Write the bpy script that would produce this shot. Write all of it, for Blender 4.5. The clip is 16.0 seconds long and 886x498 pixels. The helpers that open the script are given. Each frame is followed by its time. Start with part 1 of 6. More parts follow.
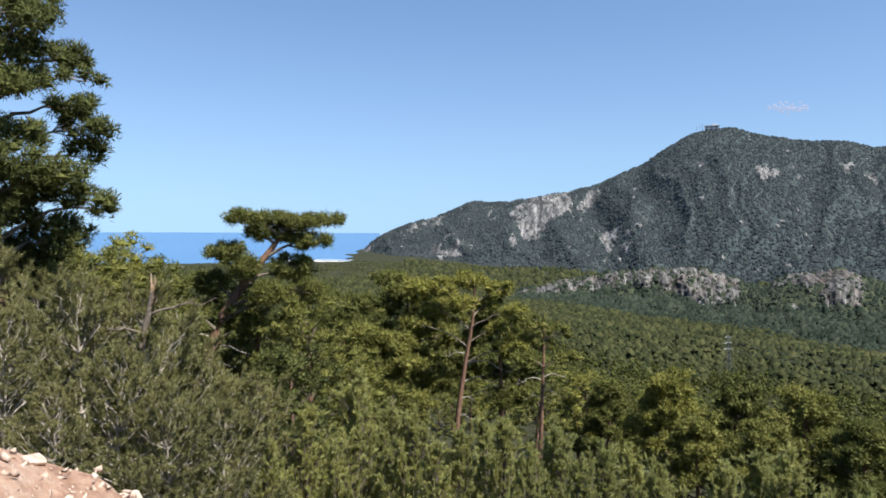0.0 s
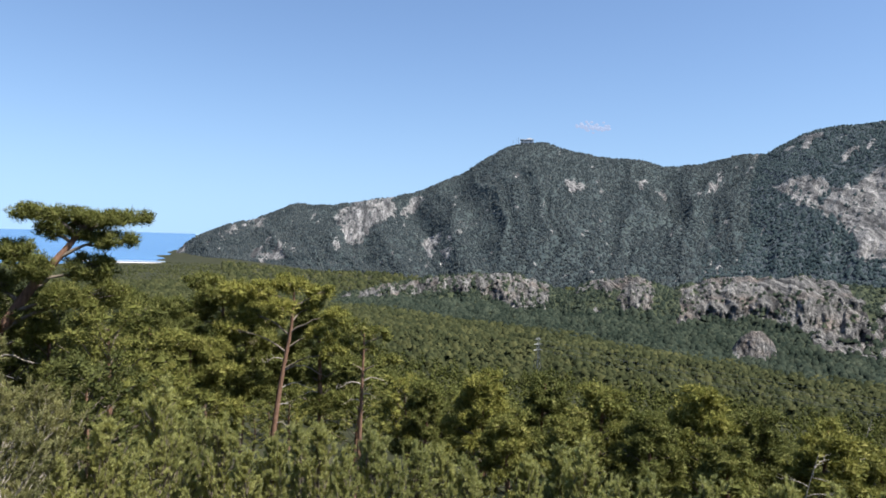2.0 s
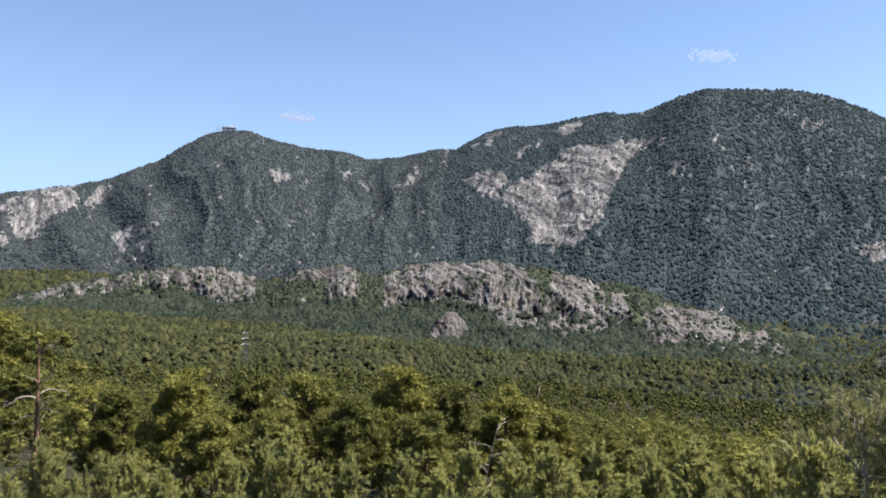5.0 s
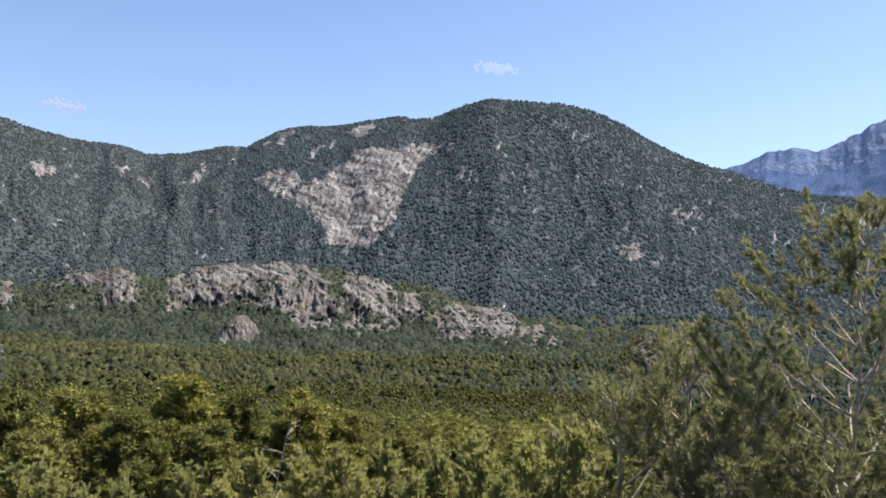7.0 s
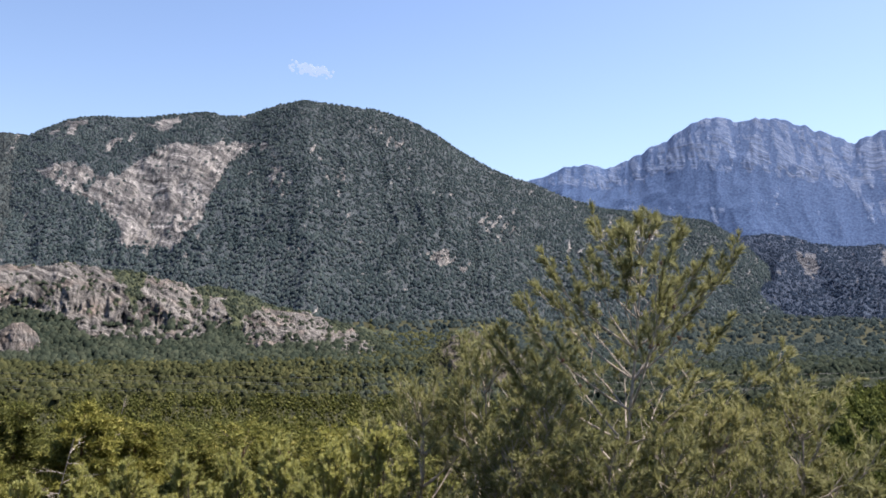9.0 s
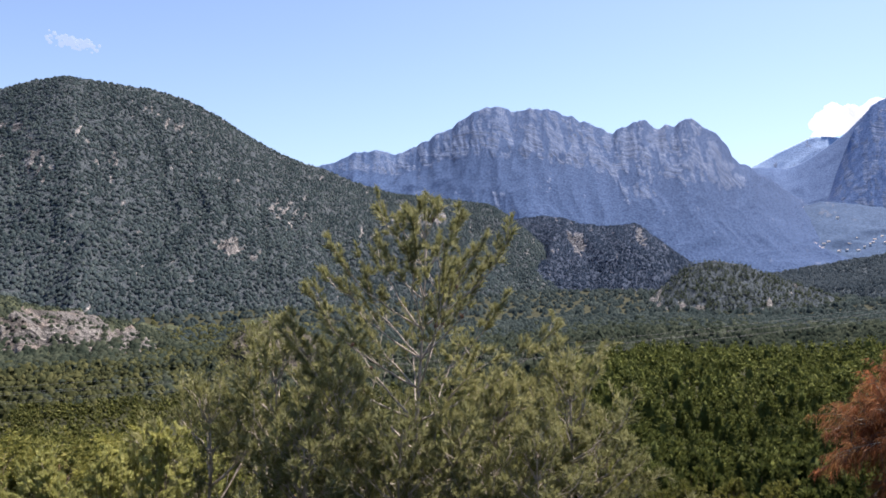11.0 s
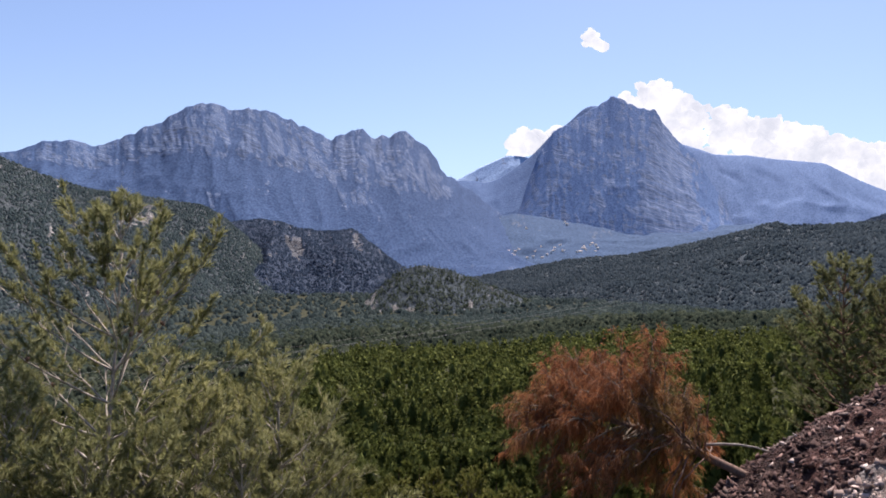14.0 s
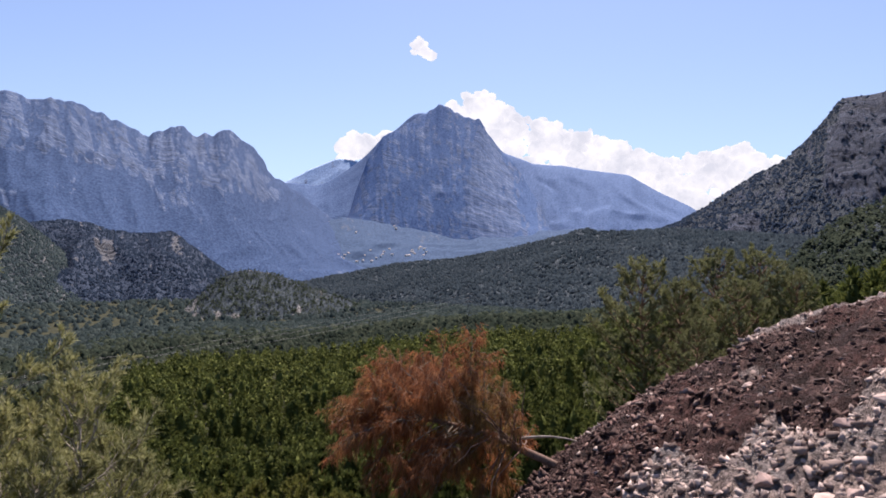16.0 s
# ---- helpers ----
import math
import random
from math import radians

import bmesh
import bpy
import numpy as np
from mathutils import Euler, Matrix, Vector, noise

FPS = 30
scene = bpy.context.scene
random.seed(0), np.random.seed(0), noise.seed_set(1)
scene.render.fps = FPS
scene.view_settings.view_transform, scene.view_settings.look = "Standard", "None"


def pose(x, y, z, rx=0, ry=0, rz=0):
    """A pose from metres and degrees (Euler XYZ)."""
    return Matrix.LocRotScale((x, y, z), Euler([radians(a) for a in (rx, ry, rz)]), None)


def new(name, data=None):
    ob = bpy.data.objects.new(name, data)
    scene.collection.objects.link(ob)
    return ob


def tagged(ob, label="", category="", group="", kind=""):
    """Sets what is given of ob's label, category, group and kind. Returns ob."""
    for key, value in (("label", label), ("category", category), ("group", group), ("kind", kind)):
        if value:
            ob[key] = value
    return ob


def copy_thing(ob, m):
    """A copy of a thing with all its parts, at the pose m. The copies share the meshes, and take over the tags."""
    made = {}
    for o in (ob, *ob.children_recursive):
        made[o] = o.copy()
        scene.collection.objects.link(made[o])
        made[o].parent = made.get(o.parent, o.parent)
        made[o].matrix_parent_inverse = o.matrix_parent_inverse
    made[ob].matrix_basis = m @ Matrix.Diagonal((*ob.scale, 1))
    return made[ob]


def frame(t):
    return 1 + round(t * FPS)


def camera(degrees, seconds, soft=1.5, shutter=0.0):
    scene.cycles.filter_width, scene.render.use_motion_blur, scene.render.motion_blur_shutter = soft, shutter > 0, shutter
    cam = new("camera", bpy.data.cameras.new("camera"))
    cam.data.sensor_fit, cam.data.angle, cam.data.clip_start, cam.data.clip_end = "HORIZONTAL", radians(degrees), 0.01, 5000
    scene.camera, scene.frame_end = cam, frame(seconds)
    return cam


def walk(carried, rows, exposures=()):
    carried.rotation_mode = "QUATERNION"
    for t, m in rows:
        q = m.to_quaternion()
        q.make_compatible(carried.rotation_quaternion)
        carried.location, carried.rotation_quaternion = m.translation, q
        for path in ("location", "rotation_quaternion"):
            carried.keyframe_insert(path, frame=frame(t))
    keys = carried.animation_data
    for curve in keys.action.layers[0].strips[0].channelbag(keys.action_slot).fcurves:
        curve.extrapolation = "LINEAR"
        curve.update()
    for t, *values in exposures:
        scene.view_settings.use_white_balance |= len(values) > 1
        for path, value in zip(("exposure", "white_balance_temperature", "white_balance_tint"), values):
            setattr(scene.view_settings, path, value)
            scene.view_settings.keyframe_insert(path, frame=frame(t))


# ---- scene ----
LENS = 63.06
cam = camera(LENS, 16.0, soft=1.75)
EYE, REACH = 1.6, 0.45  # the camera is held at arm's length and swung round its holder
# seconds, heading (left is plus), pitch, roll
ROWS = [
    (0.0, 0.00, -1.89, -0.36),
    (0.5, -3.13, -1.71, -0.72),
    (1.0, -6.49, -1.59, -1.26),
    (1.5, -9.76, -1.66, -1.57),
    (2.0, -13.90, -1.31, -1.76),
    (2.5, -18.12, -1.21, -2.13),
    (3.0, -22.02, -1.12, -2.13),
    (3.5, -25.70, -1.32, -1.90),
    (4.0, -29.18, -1.32, -1.57),
    (6.5, -49.18, -1.43, -1.14),
    (7.0, -53.11, -1.06, -1.33),
    (7.5, -57.06, -0.74, -1.44),
    (8.0, -60.69, -0.58, -1.12),
    (8.5, -64.08, -0.40, -1.39),
    (9.0, -67.86, -0.22, -2.46),
    (9.5, -72.32, -0.52, -2.36),
    (10.0, -76.61, -0.65, -1.88),
    (12.5, -94.40, -0.88, -0.85),
    (13.0, -97.87, -0.61, -1.16),
    (13.5, -101.83, -0.22, -1.51),
    (14.0, -106.30, 0.07, -1.97),
    (14.5, -110.26, 0.71, -2.13),
    (15.0, -113.80, 0.66, -2.37),
    (15.5, -116.96, 0.70, -2.48),
    (16.0, -119.77, 0.84, -1.97),
]


def held(yaw):
    a = radians(yaw)
    return -REACH * math.sin(a), REACH * (math.cos(a) - 1), EYE


walk(cam, [(t, pose(*held(yaw), 90 + pitch, roll, yaw)) for t, yaw, pitch, roll in ROWS],
     exposures=[(0.0, 1.03, 6150, 11), (4.0, 1.20, 6300, 14), (9.5, 1.30, 6600, 20), (12.5, 1.26, 6600, 22), (14.5, 0.99, 6600, 23), (16.0, 0.99, 6650, 24)])

# ---------------------------------------------------------------- light
SUN_AZ, SUN_EL = -128.0, 58.0
world = bpy.data.worlds.new("world")
scene.world = world
world.use_nodes = True
wt = world.node_tree
wt.nodes.clear()
w_out, w_bg, w_sky = (wt.nodes.new(k) for k in ("ShaderNodeOutputWorld", "ShaderNodeBackground", "ShaderNodeTexSky"))
w_sky.sky_type, w_sky.sun_disc = "NISHITA", False
w_sky.sun_elevation, w_sky.sun_rotation = radians(SUN_EL), radians(-SUN_AZ)
w_sky.altitude, w_sky.air_density, w_sky.dust_density, w_sky.ozone_density = 200, 1.0, 0.55, 3.5
w_tc, w_sep, w_max, w_com = (wt.nodes.new(k) for k in ("ShaderNodeTexCoord", "ShaderNodeSeparateXYZ", "ShaderNodeMath", "ShaderNodeCombineXYZ"))
# the sky's height is smoothed near the horizon, where the air is thick
w_sq, w_root = wt.nodes.new("ShaderNodeMath"), wt.nodes.new("ShaderNodeMath")
w_sq.operation, w_root.operation = "MULTIPLY", "SQRT"
w_max.operation, w_max.inputs[1].default_value = "ADD", 0.014
wt.links.new(w_tc.outputs["Generated"], w_sep.inputs[0])
wt.links.new(w_sep.outputs[2], w_sq.inputs[0])
wt.links.new(w_sep.outputs[2], w_sq.inputs[1])
wt.links.new(w_sq.outputs[0], w_max.inputs[0])
wt.links.new(w_max.outputs[0], w_root.inputs[0])
for k in (0, 1):
    wt.links.new(w_sep.outputs[k], w_com.inputs[k])
wt.links.new(w_root.outputs[0], w_com.inputs[2])
wt.links.new(w_com.outputs[0], w_sky.inputs[0])
wt.links.new(w_sky.outputs[0], w_bg.inputs[0])
wt.links.new(w_bg.outputs[0], w_out.inputs[0])
w_bg.inputs[1].default_value = 0.078

sun = new("sun", bpy.data.lights.new("sun", "SUN"))
sun.data.energy, sun.data.angle, sun.data.color = 5.0, radians(0.6), (1.0, 0.94, 0.84)
sa, se = radians(SUN_AZ), radians(SUN_EL)
toward = Vector((-math.sin(sa) * math.cos(se), math.cos(sa) * math.cos(se), math.sin(se)))
sun.matrix_world = Matrix.Translation((0, 0, 400)) @ toward.to_track_quat("Z", "Y").to_matrix().to_4x4()


# ---------------------------------------------------------------- materials
class Nodes:
    """A small builder for one principled material."""

    def __init__(self, name, rough=0.9, spec=0.2):
        self.m = bpy.data.materials.new(name)
        self.m.use_nodes = True
        self.t = self.m.node_tree
        self.t.nodes.clear()
        self.out = self.t.nodes.new("ShaderNodeOutputMaterial")
        self.b = self.t.nodes.new("ShaderNodeBsdfPrincipled")
        self.b.inputs["Roughness"].default_value = rough
        self.b.inputs["Specular IOR Level"].default_value = spec
        self.t.links.new(self.b.outputs[0], self.out.inputs[0])
        self.co = self.t.nodes.new("ShaderNodeNewGeometry")

    def link(self, a, b):
        self.t.links.new(a, b)

    def noise(self, scale, detail=4.0, rough=0.6, stretch=None, dist=0.0):
        n = self.t.nodes.new("ShaderNodeTexNoise")
        n.inputs["Scale"].default_value, n.inputs["Detail"].default_value = scale, detail
        n.inputs["Roughness"].default_value, n.inputs["Distortion"].default_value = rough, dist
        src = self.co.outputs["Position"]
        if stretch:
            mp = self.t.nodes.new("ShaderNodeMapping")
            mp.inputs["Scale"].default_value = stretch
            self.link(src, mp.inputs[0])
            src = mp.outputs[0]
        self.link(src, n.inputs["Vector"])
        return n.outputs["Fac"]

    def ramp(self, fac, stops):
        r = self.t.nodes.new("ShaderNodeValToRGB")
        while len(r.color_ramp.elements) < len(stops):
            r.color_ramp.elements.new(0.5)
        for e, (p, c) in zip(r.color_ramp.elements, stops):
            e.position, e.color = p, (*c, 1) if len(c) == 3 else c
        self.link(fac, r.inputs[0])
        return r.outputs[0]

    def mix(self, fac, a, b, kind="MIX"):
        n = self.t.nodes.new("ShaderNodeMix")
        n.data_type, n.blend_type = "RGBA", kind
        for sock, v in ((n.inputs[0], fac), (n.inputs[6], a), (n.inputs[7], b)):
            if isinstance(v, (int, float)):
                sock.default_value = v
            elif isinstance(v, tuple):
                sock.default_value = (*v, 1)
            else:
                self.link(v, sock)
        return n.outputs[2]

    def attr(self, name):
        n = self.t.nodes.new("ShaderNodeAttribute")
        n.attribute_name = name
        return n.outputs["Fac"]

    def math(self, op, a, b=0.0):
        n = self.t.nodes.new("ShaderNodeMath")
        n.operation = op
        for sock, v in ((n.inputs[0], a), (n.inputs[1], b)):
            if isinstance(v, (int, float)):
                sock.default_value = v
            else:
                self.link(v, sock)
        return n.outputs[0]

    def bump(self, h, strength=0.5, dist=0.1):
        n = self.t.nodes.new("ShaderNodeBump")
        n.inputs["Strength"].default_value, n.inputs["Distance"].default_value = strength, dist
        self.link(h, n.inputs["Height"])
        self.link(n.outputs[0], self.b.inputs["Normal"])

    def color(self, c):
        if isinstance(c, tuple):
            self.b.inputs["Base Color"].default_value = (*c, 1)
        else:
            self.link(c, self.b.inputs["Base Color"])
        return self


def needle_material(name, stops, patch, thin=0.45, varied=False, gloss=0.2, second=None, deep=0.74):
    """Needles: colour varies from spray to spray and over patches of some metres; some light passes through."""
    n = Nodes(name, 0.75, gloss)
    base = n.ramp(n.co.outputs["Random Per Island"], stops)
    if second:
        base = n.mix(n.ramp(n.noise(0.55, 3.0), [(0.48, (0, 0, 0)), (0.66, (1, 1, 1))]), base, n.ramp(n.co.outputs["Random Per Island"], second))
    big = n.ramp(n.noise(1 / patch, 3.0), [(0.3, (deep, deep * 1.03, deep)), (0.7, (1.22, 1.17, 1.1))])
    each = n.t.nodes.new("ShaderNodeObjectInfo")
    own = n.ramp(each.outputs["Random"], [(0.0, (0.64, 0.68, 0.66)), (0.35, (0.88, 0.9, 0.88)), (0.7, (1.08, 1.06, 1.0)), (1.0, (1.3, 1.24, 1.05))])
    c = n.mix(1.0, n.mix(1.0, base, big, "MULTIPLY"), own, "MULTIPLY") if varied else n.mix(1.0, base, big, "MULTIPLY")
    n.color(c)
    tr = n.t.nodes.new("ShaderNodeBsdfTranslucent")
    n.link(c, tr.inputs[0])
    ms = n.t.nodes.new("ShaderNodeMixShader")
    ms.inputs[0].default_value = thin
    n.link(n.b.outputs[0], ms.inputs[1])
    n.link(tr.outputs[0], ms.inputs[2])
    n.link(ms.outputs[0], n.out.inputs[0])
    return n.m


def slope_material(name, soil, rock, scale, bump=6.0, crack_depth=1.0, stain=None, tuft=0.14):
    """A mountainside: bare streaked rock where the attribute says, earth and scrub elsewhere."""
    n = Nodes(name, 0.95, 0.1)
    flow = n.t.nodes.new("ShaderNodeAttribute")
    flow.attribute_name = "flow"

    def along(scale_xyz):
        mp = n.t.nodes.new("ShaderNodeMapping")
        mp.inputs["Scale"].default_value = scale_xyz
        n.link(flow.outputs["Vector"], mp.inputs[0])
        return mp.outputs[0]

    def streaks(sx, sz, detail, rough):
        t = n.t.nodes.new("ShaderNodeTexNoise")
        t.inputs["Scale"].default_value, t.inputs["Detail"].default_value, t.inputs["Roughness"].default_value = 1.0, detail, rough
        n.link(along((sx / scale, sx * 0.06 / scale, sz / scale)), t.inputs["Vector"])
        return t.outputs["Fac"]

    ground = n.ramp(n.noise(0.04 / scale, 6.0), [(0.3, soil[0]), (0.7, soil[1])])
    ground = n.mix(1.0, ground, n.ramp(n.noise(tuft, 3.0, 0.65), [(0.36, (0.62, 0.66, 0.72)), (0.62, (1.3, 1.27, 1.2))]), "MULTIPLY")
    fine = streaks(0.16, 0.05, 6.0, 0.68)
    stone = n.ramp(fine, [(0.32, rock[0]), (0.5, rock[1]), (0.66, rock[2])])
    broad = n.ramp(streaks(0.055, 0.011, 4.0, 0.6), [(0.40, (0.42, 0.43, 0.45)), (0.50, (0.95, 0.95, 0.95)), (0.64, (1.12, 1.12, 1.12))])
    stone = n.mix(min(1.0, crack_depth + 0.2), stone, n.mix(1.0, stone, broad, "MULTIPLY"))
    if stain:
        stone = n.mix(n.ramp(n.noise(0.018 / scale, 4.0), [(0.5, (0, 0, 0)), (0.68, (0.8, 0.8, 0.8))]), stone, n.mix(1.0, stone, stain, "MULTIPLY"))
    vor = n.t.nodes.new("ShaderNodeTexVoronoi")
    vor.feature = "DISTANCE_TO_EDGE"
    wv = n.t.nodes.new("ShaderNodeVectorMath")
    wv.operation = "MULTIPLY_ADD"
    wn = n.t.nodes.new("ShaderNodeTexNoise")
    wn.inputs["Scale"].default_value, wn.inputs["Detail"].default_value = 0.06 / scale, 4.0
    n.link(n.co.outputs["Position"], wn.inputs["Vector"])
    n.link(wn.outputs["Color"], wv.inputs[0])
    wv.inputs[1].default_value = (1.6,) * 3
    n.link(along((0.10 / scale, 0.008 / scale, 0.026 / scale)), wv.inputs[2])
    n.link(wv.outputs[0], vor.inputs["Vector"])
    crack = n.ramp(vor.outputs["Distance"], [(0.0, (0.2, 0.2, 0.21)), (0.10, (0.78, 0.78, 0.78)), (0.28, (1.1, 1.1, 1.1))])
    stone = n.mix(crack_depth, stone, n.mix(1.0, stone, crack, "MULTIPLY"))
    spots = n.noise(0.13 / scale, 5.0, 0.7)
    mask = n.math("ADD", n.attr("rock"), n.math("MULTIPLY", n.math("SUBTRACT", spots, 0.5), 0.9))
    mask = n.ramp(mask, [(0.40, (0, 0, 0)), (0.56, (1, 1, 1))])
    n.color(n.mix(mask, ground, stone))
    n.bump(n.math("ADD", fine, n.math("MULTIPLY", spots, 0.6)), 0.6, bump * scale)
    return n.m


PINE_LIT = [(0.0, (0.075, 0.085, 0.016)), (0.5, (0.125, 0.14, 0.026)), (1.0, (0.19, 0.19, 0.045))]
PINE_OLIVE = [(0.0, (0.13, 0.13, 0.045)), (0.5, (0.24, 0.23, 0.09)), (1.0, (0.38, 0.36, 0.18))]
PINE_YOUNG = [(0.0, (0.17, 0.18, 0.052)), (0.5, (0.28, 0.295, 0.095)), (1.0, (0.41, 0.415, 0.175))]
PINE_DARK = [(0.0, (0.04, 0.055, 0.018)), (0.5, (0.07, 0.09, 0.026)), (1.0, (0.115, 0.135, 0.042))]
# far needle colours carry the haze in front of them as blue-grey
PINE_HAZED = [(0.0, (0.030, 0.042, 0.046)), (0.5, (0.042, 0.056, 0.060)), (1.0, (0.060, 0.075, 0.073))]
PINE_RED = [(0.0, (0.13, 0.050, 0.026)), (0.5, (0.27, 0.104, 0.048)), (1.0, (0.43, 0.20, 0.095))]
PINE_OCHRE = [(0.0, (0.11, 0.07, 0.025)), (0.5, (0.22, 0.14, 0.05)), (1.0, (0.36, 0.26, 0.11))]
PINE_VALLEY = [(0.0, (0.028, 0.035, 0.017)), (0.5, (0.045, 0.052, 0.024)), (1.0, (0.072, 0.076, 0.033))]
M_PINE = needle_material("pine_needles", [(p, (c[0] * 1.2, c[1] * 1.16, c[2] * 1.6)) for p, c in PINE_LIT], 6, 0.35, True)
M_YOUNG = needle_material("young_needles", [(p, (c[0] * 1.25, c[1] * 1.24, c[2] * 1.35)) for p, c in PINE_YOUNG], 4, 0.55)
M_DARK = needle_material("dark_needles", [(p, (c[0] * 1.25, c[1] * 1.12, c[2] * 1.1)) for p, c in PINE_DARK], 5, 0.3)
M_DEAD = needle_material("dead_needles", PINE_RED, 2, second=PINE_OCHRE)
M_VALLEY = needle_material("valley_foliage", PINE_VALLEY, 22, 0.2, False, 0.03, deep=0.6)
M_WOOD = needle_material("slope_foliage", [(p, (c[0] * 0.78, c[1] * 0.80, c[2] * 1.2)) for p, c in PINE_LIT], 5, 0.3, False, 0.06, deep=0.5)
M_SHADE = needle_material("deep_green_foliage", [(p, (c[0] * 1.38, c[1] * 1.36, c[2] * 1.4)) for p, c in PINE_DARK], 4, 0.3, True, 0.04, deep=0.42)
M_DUSTY = needle_material("dusty_olive_needles", [(p, (c[0] * 0.64, c[1] * 0.72, c[2] * 0.82)) for p, c in PINE_OLIVE], 4, 0.4)
M_BUSH = needle_material("grey_olive_needles", [(p, (c[0] * 0.82, c[1] * 0.85, c[2] * 0.84)) for p, c in PINE_OLIVE], 3, 0.35)
M_SPARSE = needle_material("sparse_olive_needles", [(p, (c[0] * 0.9, c[1] * 0.97, c[2] * 1.07)) for p, c in PINE_OLIVE], 3, 0.45)
# mountain foliage, tinted blue for haze ridge by ridge
M_SPUR = needle_material("haze_grey_mountain_foliage", [(0.0, (0.023, 0.037, 0.064)), (0.5, (0.029, 0.044, 0.073)), (1.0, (0.037, 0.053, 0.082))], 90, 0.2, False, 0.0)
M_FAR = needle_material("mountain_foliage", [(p, (c[0] * 0.98, c[1] * 0.92, c[2] * 0.98)) for p, c in PINE_HAZED], 70, 0.2, False, 0.0)
M_DOMEWOOD = needle_material("haze_blue_mountain_foliage", [(p, (c[0] * 0.95, c[1] * 1.02, c[2] * 1.08)) for p, c in PINE_HAZED], 90, 0.2, False, 0.0)
M_RIDGEWOOD = needle_material("hazed_ridge_foliage", [(0.0, (0.032, 0.046, 0.060)), (0.5, (0.038, 0.053, 0.067)), (1.0, (0.048, 0.063, 0.076))], 90, 0.2, False, 0.0)
# far valley trees: haze that grows with distance, painted as blue
M_MISTY = needle_material("haze_blue_valley_foliage", [(0.0, (0.026, 0.039, 0.041)), (0.5, (0.036, 0.051, 0.053)), (1.0, (0.050, 0.066, 0.065))], 30, 0.2, False, 0.0, deep=0.66)
# a bluer, duller green painted for haze and light from behind
M_DEEP = needle_material("hazed_valley_foliage", [(0.0, (0.025, 0.036, 0.029)), (0.5, (0.039, 0.052, 0.040)), (1.0, (0.058, 0.071, 0.052))], 22, 0.3, False, 0.0, deep=0.66)

nb = Nodes("bark", 0.9, 0.15)
bn = nb.noise(9, 5.0, 0.65, (1, 1, 0.25))
nb.color(nb.ramp(bn, [(0.3, (0.07, 0.045, 0.032)), (0.55, (0.2, 0.115, 0.075)), (0.75, (0.3, 0.2, 0.14))]))
nb.bump(bn, 0.8, 0.03)
M_BARK = nb.m
ng = Nodes("grey_bark", 0.9, 0.15)
gn = ng.noise(12, 5.0, 0.65)
ng.color(ng.ramp(gn, [(0.3, (0.09, 0.072, 0.055)), (0.7, (0.24, 0.20, 0.16))]))
M_TWIG = ng.m
ng = Nodes("pale_bark", 0.9, 0.15)
ng.color(ng.ramp(ng.noise(12, 5.0, 0.65), [(0.3, (0.22, 0.19, 0.155)), (0.7, (0.46, 0.41, 0.35))]))
M_PALEBARK = ng.m

LIMESTONE = [(0.055, 0.056, 0.057), (0.185, 0.182, 0.176), (0.385, 0.374, 0.355)]
# soils of these three are tinted grey-blue in place of haze
M_SLOPE = slope_material("hazed_wooded_limestone", [(0.038, 0.051, 0.054), (0.050, 0.063, 0.063)], LIMESTONE, 0.8)
M_DOMESLOPE = slope_material("hazed_dome_limestone", [(0.040, 0.052, 0.060), (0.052, 0.063, 0.070)], LIMESTONE, 0.8)
M_WOODED = slope_material("hazed_wooded_hillside", [(0.033, 0.046, 0.058), (0.043, 0.057, 0.068)], LIMESTONE, 1.0)
M_KNOLL = slope_material("knoll_limestone", [(0.035, 0.045, 0.026), (0.055, 0.062, 0.036)], [(0.045, 0.044, 0.042), (0.14, 0.136, 0.128), (0.29, 0.28, 0.26)], 0.4, stain=(1.08, 0.9, 0.8))
M_BROWNROCK = slope_material("brown_crag_rock", [(0.045, 0.046, 0.03), (0.07, 0.066, 0.045)], [(0.03, 0.029, 0.024), (0.095, 0.087, 0.07), (0.2, 0.18, 0.148)], 0.35)
# far range and peak: the haze before them is painted into the colours
M_RANGE = slope_material("hazed_limestone_range", [(0.030, 0.060, 0.132), (0.041, 0.076, 0.156)], [(0.042, 0.074, 0.146), (0.072, 0.114, 0.206), (0.19, 0.236, 0.325)], 1.0, 3.0, 0.4)
M_PEAK = slope_material("hazed_peak_limestone", [(0.072, 0.130, 0.262), (0.082, 0.142, 0.278)], [(0.072, 0.126, 0.248), (0.108, 0.168, 0.295), (0.29, 0.35, 0.46)], 1.0, 3.0, 0.3)
# spur soil and rock, blued for the haze before them
M_SPURSLOPE = slope_material("hazed_spur_limestone", [(0.025, 0.038, 0.064), (0.032, 0.047, 0.074)], [(0.05, 0.058, 0.072), (0.11, 0.117, 0.132), (0.21, 0.215, 0.225)], 1.2)
# saddle and apron: blue stands in for haze over the woods
M_SADDLE = slope_material("haze_blue_saddle", [(0.056, 0.102, 0.205), (0.067, 0.115, 0.222)], [(0.07, 0.118, 0.22), (0.095, 0.145, 0.245), (0.14, 0.19, 0.29)], 1.4, 2.0, 0.3)
M_APRON = slope_material("haze_blue_apron", [(0.038, 0.072, 0.136), (0.049, 0.086, 0.154)], [(0.055, 0.090, 0.155), (0.08, 0.115, 0.18), (0.13, 0.165, 0.22)], 1.2, 2.0, 0.4)
# rock darkened and blued to paint the backlit mountain's shade
M_CRAG = slope_material("shade_blued_crag", [(0.030, 0.040, 0.052), (0.041, 0.051, 0.062)], [(0.019, 0.028, 0.050), (0.042, 0.056, 0.088), (0.115, 0.13, 0.165)], 1.0)
